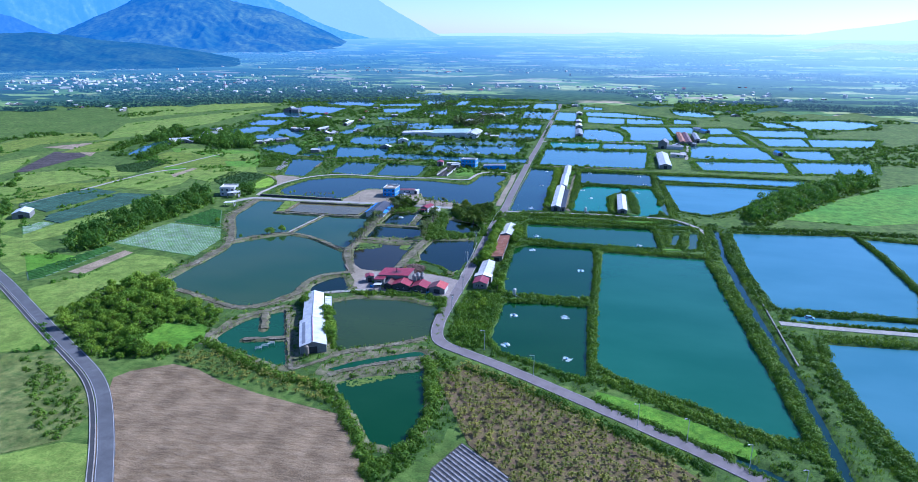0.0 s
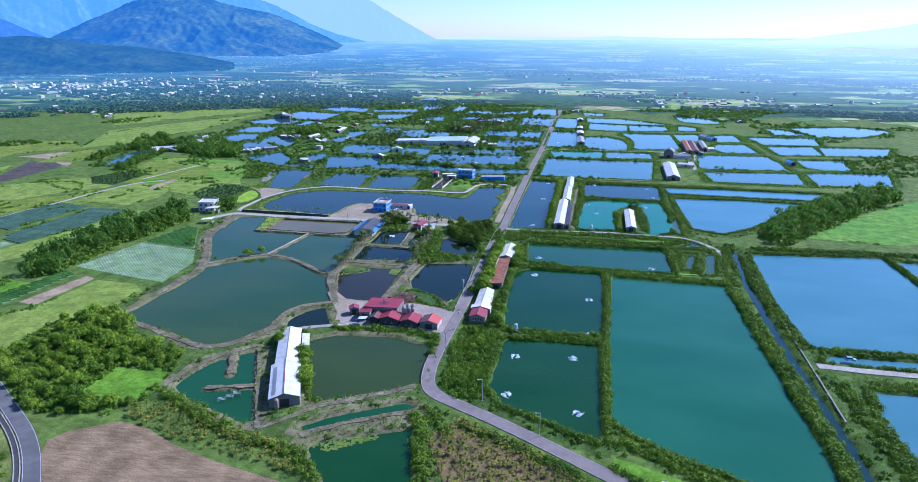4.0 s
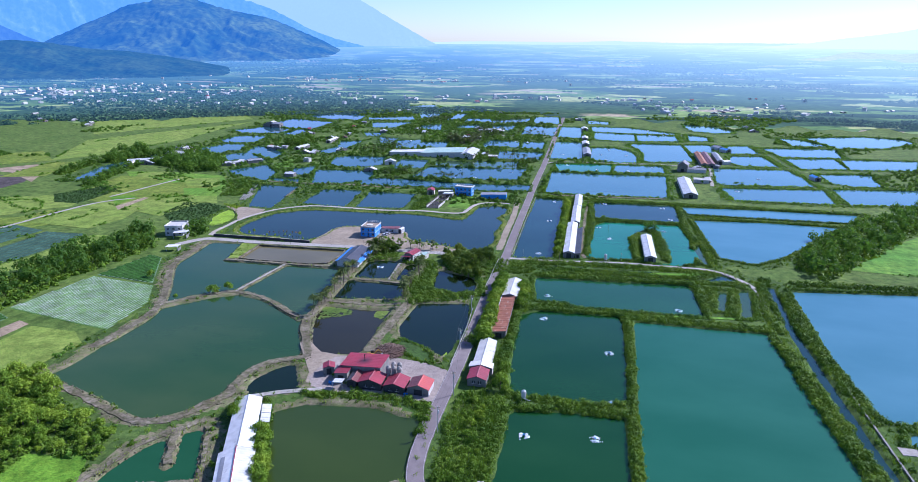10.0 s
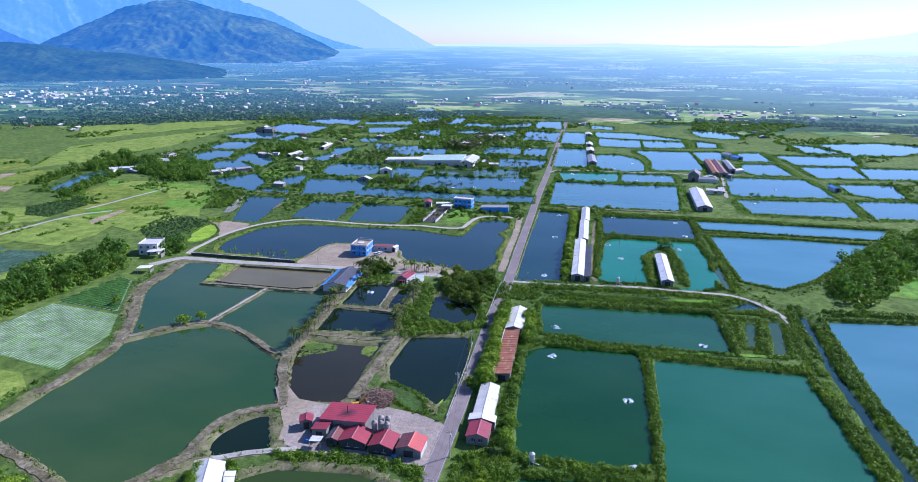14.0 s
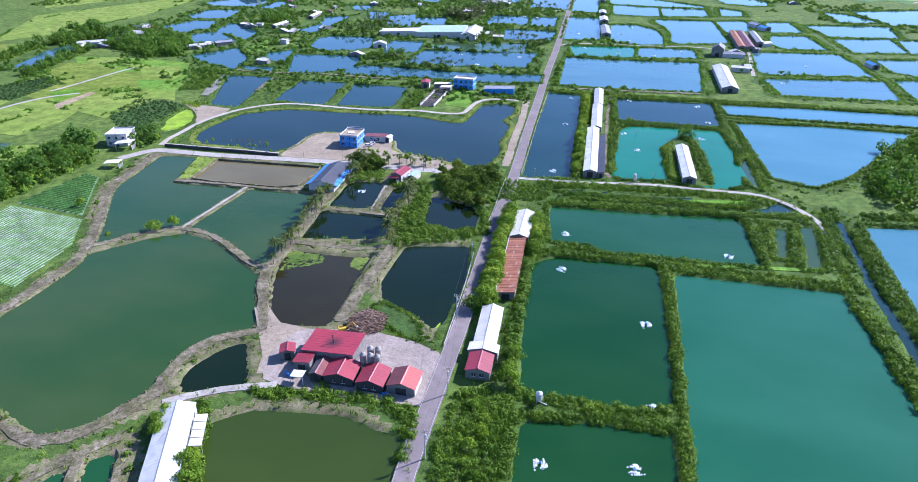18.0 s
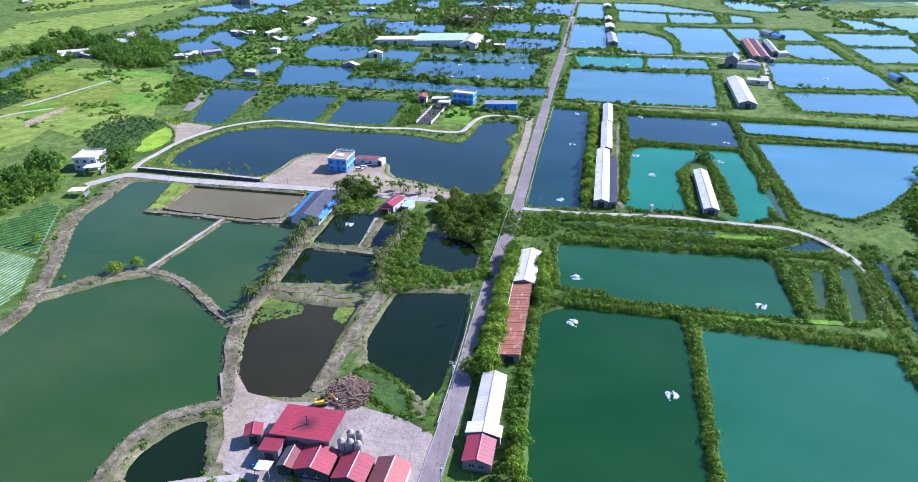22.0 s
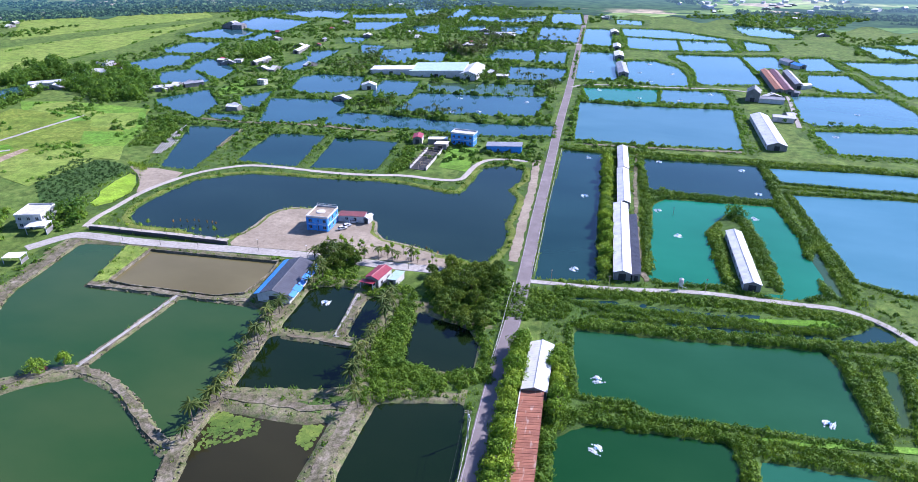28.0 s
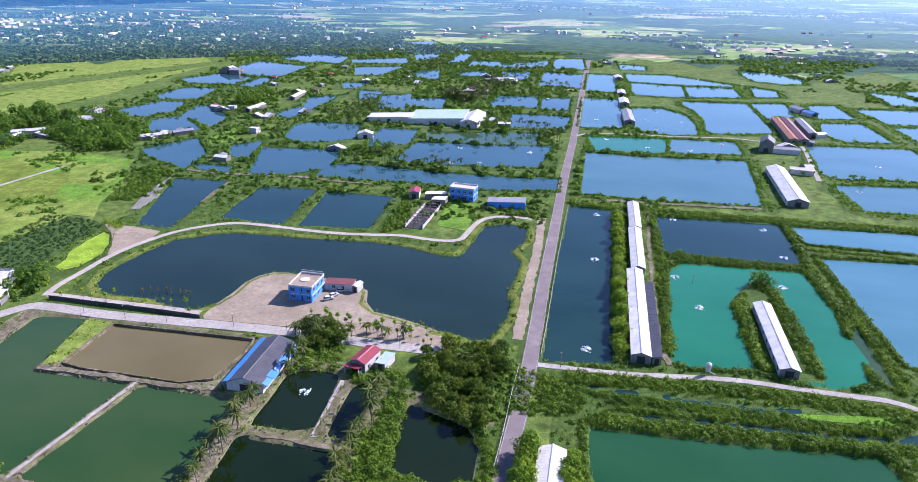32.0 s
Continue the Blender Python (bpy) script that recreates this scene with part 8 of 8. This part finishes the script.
# ---------------------------------------------------------------- pond gear
def aerator():
    t = thing("paddle_aerator", "white floating paddle-wheel aerator churning foam", "aerator", group="pond aerators")
    for x in (-0.85, 0.85):
        part("float", Shape().hull([(x - 0.2, -0.9, -0.1), (x + 0.2, -0.9, -0.1), (x + 0.2, 0.9, -0.1), (x - 0.2, 0.9, -0.1)], [(x - 0.15, -1.1, 0.22), (x + 0.15, -1.1, 0.22), (x + 0.15, 1.1, 0.22), (x - 0.15, 1.1, 0.22)]), M["foam"], t)
    part("axle", Shape().beam((-1.3, 0, 0.38), (1.3, 0, 0.38), 0.05), M["steel"], t)
    part("motor", Shape().box(-0.25, -0.2, 0.25, 0.25, 0.25, 0.65), M["blue_wall"], t)
    for x in (-1.15, -0.4, 0.4, 1.15):
        s = Shape()
        for k in range(6):
            a = k * math.pi / 3
            s.box(x - 0.1, 0.36 * math.cos(a) - 0.06, 0.38 + 0.36 * math.sin(a) - 0.06, x + 0.1, 0.36 * math.cos(a) + 0.06, 0.38 + 0.36 * math.sin(a) + 0.06)
        part("paddle_wheel", s, M["foam"], t)
    r = np.random.RandomState(5)
    s = Shape()
    for k in range(44):
        side = 1 if k % 2 else -1
        x, y = r.normal() * 0.3 + side * 0.95, r.normal() * 0.8 - 0.4
        q = r.uniform(0.1, 0.34)
        s.tube(x, y, -0.02, r.uniform(0.03, 0.14), q, q * 0.6, 6)
    tagged(part("splash", s, M["foam"], t, "white churned foam"), kind="stuff")
    return t


AER = aerator()
for k, (x, y) in enumerate([(-27.5, 266.5), (-27.5, 237), (-5, 269), (-2.5, 229.5), (1, 331), (-27.5, 360.5), (-27.5, 389), (34.5, 382.5), (-35, 531.5), (-37, 455.5), (-34.5, 589), (4.5, 590), (-1, 520.5), (5.5, 494.5), (41.5, 519.5), (49.5, 551), (47.5, 584.5), (0.5, 291.5), (-30, 755.5), (0.5, 735), (30, 734.5), (55, 757), (15.5, 865.5), (5, 828), (33, 827.5), (11.5, 795.5), (147, 718), (116.5, 660), (75.5, 1055), (73, 1002), (91, 1006.5), (-132.5, 705.5), (-82, 704.5), (-131, 667), (-112.5, 672), (-99.5, 910.5), (-84.5, 905.5), (-29.5, 754), (-37, 820.5), (-65.5, 854), (-203, 871.5), (-231.5, 886), (-122.5, 413)]):
    AER.scale = (1.0, 1.0, 1.0)
    m = pose(x, y, (WATER_Z if y < 430 else -0.32) - 0.03, 0, 0, (k * 47) % 180)
    if k == 0:
        AER.matrix_basis = m
    else:
        copy_thing(AER, m)


def lamp_post():
    t = thing("street_lamp", "slim grey street lamp with a short arm", "street lamp", group="lamps along the road")
    part("pole", Shape().tube(0, 0, -0.3, 8.4, 0.11, 0.07, 8), M["steel"], t)
    part("arm", Shape().beam((0, 0, 8.3), (-1.3, 0, 8.7), 0.05), M["steel"], t)
    part("lamp_head", Shape().box(-1.9, -0.14, 8.62, -1.2, 0.14, 8.78), M["white_wall"], t)
    part("base", Shape().box(-0.25, -0.25, -0.3, 0.25, 0.25, 0.25), M["concrete_post"], t)
    return t


def utility_pole():
    t = thing("utility_pole", "grey concrete utility pole with crossarms", "utility pole", group="poles along the road")
    part("pole", Shape().tube(0, 0, -0.3, 9.5, 0.17, 0.11, 8), M["concrete_post"], t)
    for z in (8.6, 9.2):
        part("crossarm", Shape().beam((-0.9, 0, z), (0.9, 0, z), 0.06), M["wood"], t)
        for x in (-0.8, 0.0, 0.8):
            part("insulator", Shape().tube(x, 0, z + 0.05, z + 0.28, 0.06, 0.04, 6), M["white_wall"], t)
    part("transformer", Shape().tube(0.28, 0, 7.2, 8.1, 0.24, 0.24, 8), M["steel"], t)
    return t


LAMP, POLE = lamp_post(), utility_pole()
for src, turn, places in ((LAMP, 30, [(-35, 230), (-14, 213), (21.5, 187), (36, 181.5), (52, 171.5), (65, 164.5)]), (POLE, 0, [(-55, 262), (-54.5, 285.5), (-59, 321), (-60.5, 357)])):
    for k, (x, y) in enumerate(places):
        m = pose(x, y, ground_z(x, y), 0, 0, turn)
        if k == 0:
            src.matrix_world = m
        else:
            copy_thing(src, m)

# wires between the poles along the road
pp = [(-55, 262), (-54.5, 285.5), (-59, 321), (-60.5, 357)]
for (xa, ya), (xb, yb) in zip(pp[:-1], pp[1:]):
    for dx in (-0.8, 0.8):
        u = np.linspace(0, 1, 9)
        mid = np.c_[xa + dx + (xb - xa) * u, ya + (yb - ya) * u, 9.4 - 3.2 * u * (1 - u)]
        ring = np.array([(0.022, 0, 0.013), (-0.022, 0, 0.013), (0, 0, -0.026)])
        k = np.arange(8)[:, None] * 3
        f = np.concatenate([np.c_[k + a, k + b, k + 3 + b, k + 3 + a] for a, b in ((0, 1), (1, 2), (2, 0))])
        tagged(new("power_line", array_mesh("power_line", (mid[:, None] + ring[None]).reshape(-1, 3), f, M["dark"])), "thin sagging dark power line between poles", "cable")


def guard(line, spacing=2.6):
    """White posts with two rails along a road edge."""
    p = smooth_line(line, spacing)
    t = thing("guard_rail", "low pale guard rail with square posts along the road", "guard rail", (p[0][0], p[0][1], 0))
    o = p[0]
    me = Shape().box(-0.11, -0.11, -0.5, 0.11, 0.11, 0.95).mesh("post", M["concrete_post"])
    for q in p:
        part("post", me, M["concrete_post"], t).location = (q[0] - o[0], q[1] - o[1], 0.1)
    for z in (0.45, 0.8):
        s = Shape()
        for a, b in zip(p[:-1], p[1:]):
            s.beam((*(a - o), z), (*(b - o), z), 0.05)
        part("rail", s, M["concrete_post"], t)
    return t


guard([(-50, 599), (-51, 551), (-51.5, 509), (-51.5, 473.5), (-52, 447.5)])
guard([(-60, 306.5), (-60, 323), (-60, 343.5), (-61, 363.5)])
guard([(-59.5, 391.5), (-59, 406), (-59, 425.5), (-58.5, 438)])

# retaining wall below the lakeside walk, in bays
rw = thing("retaining_wall", "black retaining wall with pale coping below the walk", "wall", (0, 0, 0))
p = smooth_line([(-245.5, 448), (-238, 448), (-220.5, 447.5), (-202.5, 447.5), (-179, 446.5)], 4.0)
for a, b in zip(p[:-1], p[1:]):
    d = (b - a) / np.hypot(*(b - a))
    n = np.array([-d[1], d[0]]) * 0.2
    ring = [a + n, a - n, b - n, b + n]
    bay = part("bay", Shape().hull([(*q, -0.5) for q in ring], [(*q, 1.5) for q in ring]), M["black_wall_shade"], rw)
    part("coping", Shape().hull([(*(q + n * s), 1.5) for q, s in zip(ring, (0.3, -0.3, -0.3, 0.3))], [(*(q + n * s), 1.62) for q, s in zip(ring, (0.3, -0.3, -0.3, 0.3))]), M["paving"], bay)

# lip of concrete round the brown pond
lip = thing("pond_wall", "thin concrete wall round the brown pond", "wall", (0, 0, 0))
for a, b in zip(np.array(ponds[1][1]), np.roll(ponds[1][1], -1, 0)):
    d = (b - a) / np.hypot(*(b - a))
    n = np.array([-d[1], d[0]]) * 0.18
    part("wall_length", Shape().hull([(*(a + n), -1.5), (*(a - n), -1.5), (*(b - n), -1.5), (*(b + n), -1.5)], [(*(a + n), 0.35), (*(a - n), 0.35), (*(b - n), 0.35), (*(b + n), 0.35)]), M["dirt"], lip)

# canal lining on the east side
lin = thing("canal_wall", "grey concrete wall along the canal", "wall", (0, 0, 0))
ln = smooth_line([(85.5, 318), (85, 290), (84.5, 262), (84, 240)], 5.0)
for a, b in zip(ln[:-1], ln[1:]):
    part("wall_length", Shape().hull([(a[0] - 0.3, a[1], -2), (a[0] + 0.3, a[1], -2), (b[0] + 0.3, b[1], -2), (b[0] - 0.3, b[1], -2)], [(a[0] - 0.3, a[1], 0.5), (a[0] + 0.3, a[1], 0.5), (b[0] + 0.3, b[1], 0.5), (b[0] - 0.3, b[1], 0.5)]), M["grey_wall"], lin)

# feed hoppers on the dikes
for x, y in ((-29.6, 286.5), (2.0, 448.0)):
    h = thing("feed_hopper", "white feed hopper on steel legs by a pond", "hopper", (x, y, ground_z(x, y)))
    part("drum", Shape().tube(0, 0, 2.0, 4.0, 0.85, 0.85, 14), M["white_wall"], h)
    part("cone", Shape().tube(0, 0, 1.0, 2.0, 0.2, 0.85, 14), M["steel"], h)
    part("lid", Shape().tube(0, 0, 4.0, 4.5, 0.88, 0.2, 14), M["white_wall"], h)
    for a in (0.8, 2.4, 3.9, 5.5):
        part("leg", Shape().beam((0.95 * math.cos(a), 0.95 * math.sin(a), -0.4), (0.8 * math.cos(a), 0.8 * math.sin(a), 2.3), 0.05), M["steel"], h)
    part("spout", Shape().beam((0.1, 0, 1.1), (2.4, -0.6, 0.7), 0.07), M["steel"], h)


def car(x, y, turn, colour):
    c = thing("car", "small pale blue car parked on the causeway", "car", (x, y, 0.16), turn)
    prof = [(-2.0, 0.35), (2.0, 0.35), (2.05, 0.75), (1.2, 0.9), (-1.95, 0.95)]
    part("body", Shape().hull([(a, -0.8, z) for a, z in prof], [(a, 0.8, z) for a, z in prof]), M[colour], c)
    cab = [(-1.8, 0.93), (1.1, 0.88), (0.5, 1.45), (-1.4, 1.48)]
    part("cabin", Shape().hull([(a, -0.68, z) for a, z in cab], [(a, 0.68, z) for a, z in cab]), M["dark"], c, "dark glazed cabin")
    part("roof", Shape().box(-1.35, -0.7, 1.46, 0.5, 0.7, 1.53), M[colour], c)
    for a in (-1.25, 1.3):
        for b in (-0.72, 0.72):
            w = part("wheel", Shape().beam((a, b - 0.1, 0.32), (a, b + 0.1, 0.32), 0.28), M["dark"], c)
            part("rim", Shape().beam((a, b - 0.12, 0.32), (a, b + 0.12, 0.32), 0.15), M["steel"], w)
    for b in (-0.55, 0.55):
        part("headlight", Shape().box(2.0, b - 0.15, 0.6, 2.07, b + 0.15, 0.75), M["white_wall"], c)
    return c


M["car_blue"] = metal_sheet("car_paint", (0.3, 0.5, 0.7), (0.28, 0.47, 0.66), amount=0.0, rough=0.25)
M["car_white"] = metal_sheet("white_car_paint", (0.6, 0.6, 0.6), (0.55, 0.55, 0.55), amount=0.0, rough=0.3)
M["yellow"] = metal_sheet("yellow_machine_paint", (0.6, 0.38, 0.03), (0.5, 0.31, 0.03), amount=0.15)
car(101.5, 287.3, -4, "car_blue")
for x, y, turn, paint in (((-137.5, 470, 40, "car_white"), (-136.5, 473, 55, "car_white"), (-135, 477.5, 20, "car_white"))):
    c = car(x, y, turn, paint)
    tagged(c, "white car parked on the gravel by the office", "car")
    c.location.z = 0.12

dig = thing("excavator", "small yellow excavator beside a heap of branches", "excavator", (-92.5, 307.5, 0.2), 25)
for y in (-0.9, 0.9):
    part("track", Shape().hull([(-1.4, y - 0.25, 0), (1.4, y - 0.25, 0), (1.4, y + 0.25, 0), (-1.4, y + 0.25, 0)], [(-1.6, y - 0.25, 0.6), (1.6, y - 0.25, 0.6), (1.6, y + 0.25, 0.6), (-1.6, y + 0.25, 0.6)]), M["dark"], dig)
part("house", Shape().box(-1.5, -0.9, 0.65, 0.9, 0.9, 1.5), M["yellow"], dig)
part("cab", Shape().box(0.0, 0.1, 1.5, 1.0, 0.9, 2.5), M["dark"], dig)
part("boom", Shape().beam((0.9, -0.3, 1.3), (3.0, -0.3, 3.0), 0.16), M["yellow"], dig)
part("stick", Shape().beam((3.0, -0.3, 3.0), (4.2, -0.3, 1.2), 0.12), M["yellow"], dig)
part("bucket", Shape().box(3.9, -0.7, 0.5, 4.6, 0.1, 1.2), M["steel"], dig)

for x, y in [(-45, 442), (-24, 441.5), (10.5, 446.5), (5.5, 516)]:
    t = thing("farm_pole", "thin dark wooden pole beside the farm track", "pole", (x, y, ground_z(x, y)), group="poles by the farm track")
    part("shaft", Shape().tube(0, 0, -0.3, 6.0, 0.1, 0.07, 8), M["wood"], t)
    part("crossarm", Shape().beam((-0.5, 0, 5.6), (0.5, 0, 5.6), 0.05), M["wood"], t)
# slim lamps along the lakeside road, rust-coloured saplings in the shallows, blue drums in the yard
for x, y in [(-224.5, 441.5), (-206, 440.5), (-189.5, 441.5), (-163.5, 443.5), (-142, 442.5), (-121.5, 442), (-100, 442)]:
    t = thing("park_lamp", "slim dark lamp post by the lakeside road", "street lamp", (x, y, ground_z(x, y)), group="lamps by the lake")
    part("pole", Shape().tube(0, 0, -0.3, 5.2, 0.07, 0.05, 8), M["dark"], t)
    part("lamp_head", Shape().tube(0, 0, 5.2, 5.5, 0.12, 0.3, 8), M["white_wall"], t)
for k, (x, y) in enumerate([(-213, 460.5), (-210.5, 462), (-207, 462), (-204.5, 463.5), (-202, 463), (-198, 463), (-195.5, 463), (-193.5, 462.5), (-91.5, 455.5), (-97, 458.5)]):
    t = thing("sapling", "rust-coloured sapling standing in the lake shallows", "sapling", (x, y, -0.45), k * 50, group="saplings in the lake")
    part("trunk", Shape().tube(0, 0, -0.5, 1.6, 0.05, 0.03, 6), M["bark"], t)
    v, f = leaf_cloud(36, 0.4, 1.1, 0.22, 300 + k, 0.2, 0.7)
    part("crown", array_mesh("crown", v + np.array([0, 0, 1.5]), f, M["rusty_leaf"]), M["rusty_leaf"], t)
for x, y in ((-70.6, 281.6), (-71.5, 281.4), (-101.0, 284.5), (-100.2, 284.0), (-99.6, 284.8)):
    t = thing("drum", "blue plastic drum standing in the yard", "drum", (x, y, 0.1), group="drums in the yard")
    part("barrel", Shape().tube(0, 0, 0, 0.95, 0.32, 0.32, 12), M["blue_roof"], t)
    part("rim", Shape().tube(0, 0, 0.92, 1.0, 0.34, 0.34, 12), M["blue_wall"], t)
tp = thing("red_tarpaulin", "folded red tarpaulin under a small tree", "tarpaulin", (-191.0, 359.5, 0.1), 20)
part("cover", Shape().hull([(-1.2, -0.7, 0), (1.2, -0.7, 0), (1.2, 0.7, 0), (-1.2, 0.7, 0)], [(-0.7, -0.3, 0.9), (0.8, -0.25, 0.8), (0.7, 0.3, 0.85), (-0.8, 0.35, 0.9)]), M["orange_roof"], tp)
for k in range(3):
    rk = thing("feed_rack", "white feeding rack standing in a pond", "rack", (-124.0 + 1.6 * k, 213.2 + 2.4 * k, WATER_Z), 25)
    for x in (-1.2, 1.2):
        for y in (-0.8, 0.8):
            part("leg", Shape().box(x - 0.06, y - 0.06, -0.6, x + 0.06, y + 0.06, 0.9), M["white_wall"], rk)
    for y in (-0.8, 0.0, 0.8):
        part("rail", Shape().box(-1.3, y - 0.08, 0.86, 1.3, y + 0.08, 0.98), M["white_wall"], rk)

# heap of cut branches and rubble behind the factory
s = Shape()
hp = random.Random(9)
for k in range(480):
    a, q = hp.uniform(0, 6.28), hp.uniform(0, 1) ** 0.6
    x, y = -86.5 + 6.2 * q * math.cos(a), 313.5 + 6.5 * q * math.sin(a)
    z = 2.0 * (1 - q) + hp.uniform(0, 0.4)
    b, l = hp.uniform(0, 6.28), hp.uniform(0.5, 1.6)
    s.beam((x - l * math.cos(b), y - l * math.sin(b), z + hp.uniform(-0.3, 0.5)), (x + l * math.cos(b), y + l * math.sin(b), z + hp.uniform(-0.3, 0.5)), hp.uniform(0.05, 0.14))
s.hull([(-86.5 + 6.0 * math.cos(i * 0.628), 313.5 + 6.2 * math.sin(i * 0.628), -0.2) for i in range(10)], [(-86.5 + 2.2 * math.cos(i * 0.628), 313.5 + 2.2 * math.sin(i * 0.628), 1.7) for i in range(10)])
M["brush"] = plaster("dry_brushwood", (0.12, 0.075, 0.05), (0.24, 0.155, 0.105))
tagged(new("branch_heap", s.mesh("branch_heap", M["brush"])), "brown heap of cut branches and rubble", "debris", kind="stuff")

# stones along the bare banks
s = Shape()
for name, w, cover, line in paths:
    if cover != "dirt" or line[:, 1].mean() > 470 or line[:, 0].mean() > -50:
        continue
    for side in (-1, 1):
        L0, R0 = band(smooth_line(line, 0.8), w + 1.7)
        for x, y in (L0 if side > 0 else R0):
            x, y = x + hp.uniform(-0.5, 0.5), y + hp.uniform(-0.5, 0.5)
            z = ground_z(x, y) if hp.random() < 0.5 else None
            if z is None or z < WATER_Z - 0.3:
                continue
            q = hp.uniform(0.12, 0.38)
            s.tube(x, y, z - 0.2, z + q, q * 1.2, q * 0.6, 5)
tagged(new("bank_stones", s.mesh("bank_stones", M["dirt"])), "grey rubble stones along the pond banks", "stones", kind="stuff")

# algae on the small pond and at the weedy edges
for outline in ([(-266, 474), (-267, 481.5), (-271, 487.5), (-273, 501.5), (-272.5, 513), (-267.5, 510.5), (-260, 500.5), (-255.5, 489.5), (-256, 476.5), (-260.5, 471)], [(-65.5, 314), (-64, 319), (-62, 312), (-62.5, 305.5), (-64.5, 307)]):
    o = np.array(outline)
    tagged(new("algae_mat", Shape().hull([(x, y, level_of(o) - 0.3) for x, y in o], [(x, y, level_of(o) + 0.05) for x, y in o]).mesh("algae_mat", M["algae"])), "bright yellow-green algae floating on a pond", "algae", kind="structure")

pads = [(np.array([(0.5 * math.cos(i * 1.047), 0.4 * math.sin(i * 1.047), 0.0) for i in (0, 1, 2, 3)] + [(0.5 * math.cos(i * 1.047), 0.4 * math.sin(i * 1.047), 0.0) for i in (3, 4, 5, 6)]), np.array([[0, 1, 2, 3], [4, 5, 6, 7]]))]
for outline, n in (([(-84, 194.5), (-74, 201), (-64.5, 204.5), (-63.5, 202), (-72.5, 197), (-77, 193)], 170), ([(-132, 354), (-118.5, 352.5), (-119, 349), (-127.5, 348)], 110), ([(-131.5, 353), (-115.5, 353), (-116, 346.5), (-124.5, 341.5), (-128.5, 339)], 120), ([(-105, 353.5), (-99.5, 354.5), (-100, 345), (-104.5, 347)], 90)):
    o = np.array(outline)
    p = rng.uniform(o.min(0), o.max(0), (n * 3, 2))
    p = p[inside(p[:, 0], p[:, 1], o)]
    planted("lily_pads", "dull green floating weed and lily pads", "lily pads", pads, np.c_[p, level_of(o) + 0.03 + 0.02 * rng.uniform(0, 1, len(p)), rng.uniform(0.5, 1.6, len(p))], M["lily"])


# ---------------------------------------------------------------- rank growth on the banks and rough land
n = 90000
ux, uy = rng.uniform(-330, 235, n), rng.uniform(150, 640, n)
near_w = pond_distance(ux, uy)
keep = (near_w < -0.7) & (near_w > -11)
ux, uy, near_w = ux[keep], uy[keep], near_w[keep]
free = np.ones(len(ux), bool)
for name, w, cover, line in paths:
    free &= seg_dist(ux, uy, smooth_line(line, 6), False) > w / 2 + (1.3 if cover != "dirt" else 0.4)
for cover, outline in fields:
    if cover not in ("lime", "olive", "scrub", "grass"):
        free &= ~inside(ux, uy, np.array(outline))
for x, y, hw, hl, yaw in plots:
    a = radians(yaw)
    dx, dy = ux - x, uy - y
    free &= ~((np.abs(dx * math.cos(a) + dy * math.sin(a)) < hw) & (np.abs(-dx * math.sin(a) + dy * math.cos(a)) < hl))
ux, uy, near_w = ux[free], uy[free], near_w[free]
pick = rng.uniform(0, 1, len(ux))
patch = waves(ux, uy, 51, 0.12) + 0.5 * waves(ux, uy, 52, 0.4)
west = (ux < -62)
bush = pick < np.where(west, 0.10, 0.26) * (patch > -0.3)
tuft = (~bush) & (pick < np.where(west, 0.45, 0.8))
uz = height(ux, uy)
bush &= uz > WATER_Z
tuft &= uz > WATER_Z - 0.1
planted("bank_shrubs", "low green shrubs on banks and rough land", "shrubs", BUSH, np.c_[ux, uy, uz - 0.1, rng.uniform(0.4, 1.25, len(ux))][bush], M["shrub"])
planted("rough_grass", "tufts of rank grass on banks and rough land", "grass", [blades(7, 0.7, 0.9, 0.11, 200 + s) for s in range(5)], np.c_[ux, uy, uz - 0.05, rng.uniform(0.5, 1.3, len(ux))][tuft], M["grass_blade"])

# leafy dikes between the far eastern ponds
n = 34000
vx, vy = rng.uniform(-45, 400, n), rng.uniform(570, 1060, n)
nw = pond_distance(vx, vy)
ok = (nw < -0.8) & (nw > -7.5) & (np.abs(vx - np.interp(vy, main[:, 1], main[:, 0])) > 5)
for x, y, hw, hl, yaw in plots:
    a = radians(yaw)
    dx, dy = vx - x, vy - y
    ok &= ~((np.abs(dx * math.cos(a) + dy * math.sin(a)) < hw) & (np.abs(-dx * math.sin(a) + dy * math.cos(a)) < hl))
for name, w, cover, line in paths:
    if line[:, 1].max() > 560:
        ok &= seg_dist(vx, vy, smooth_line(line, 6), False) > w / 2 + 0.8
planted("bank_bushes", "low green bushes on dikes between distant ponds", "shrubs", BUSH, np.c_[vx, vy, height(vx, vy) - 0.1, rng.uniform(0.6, 1.3, n)][ok], M["far_shrub"])
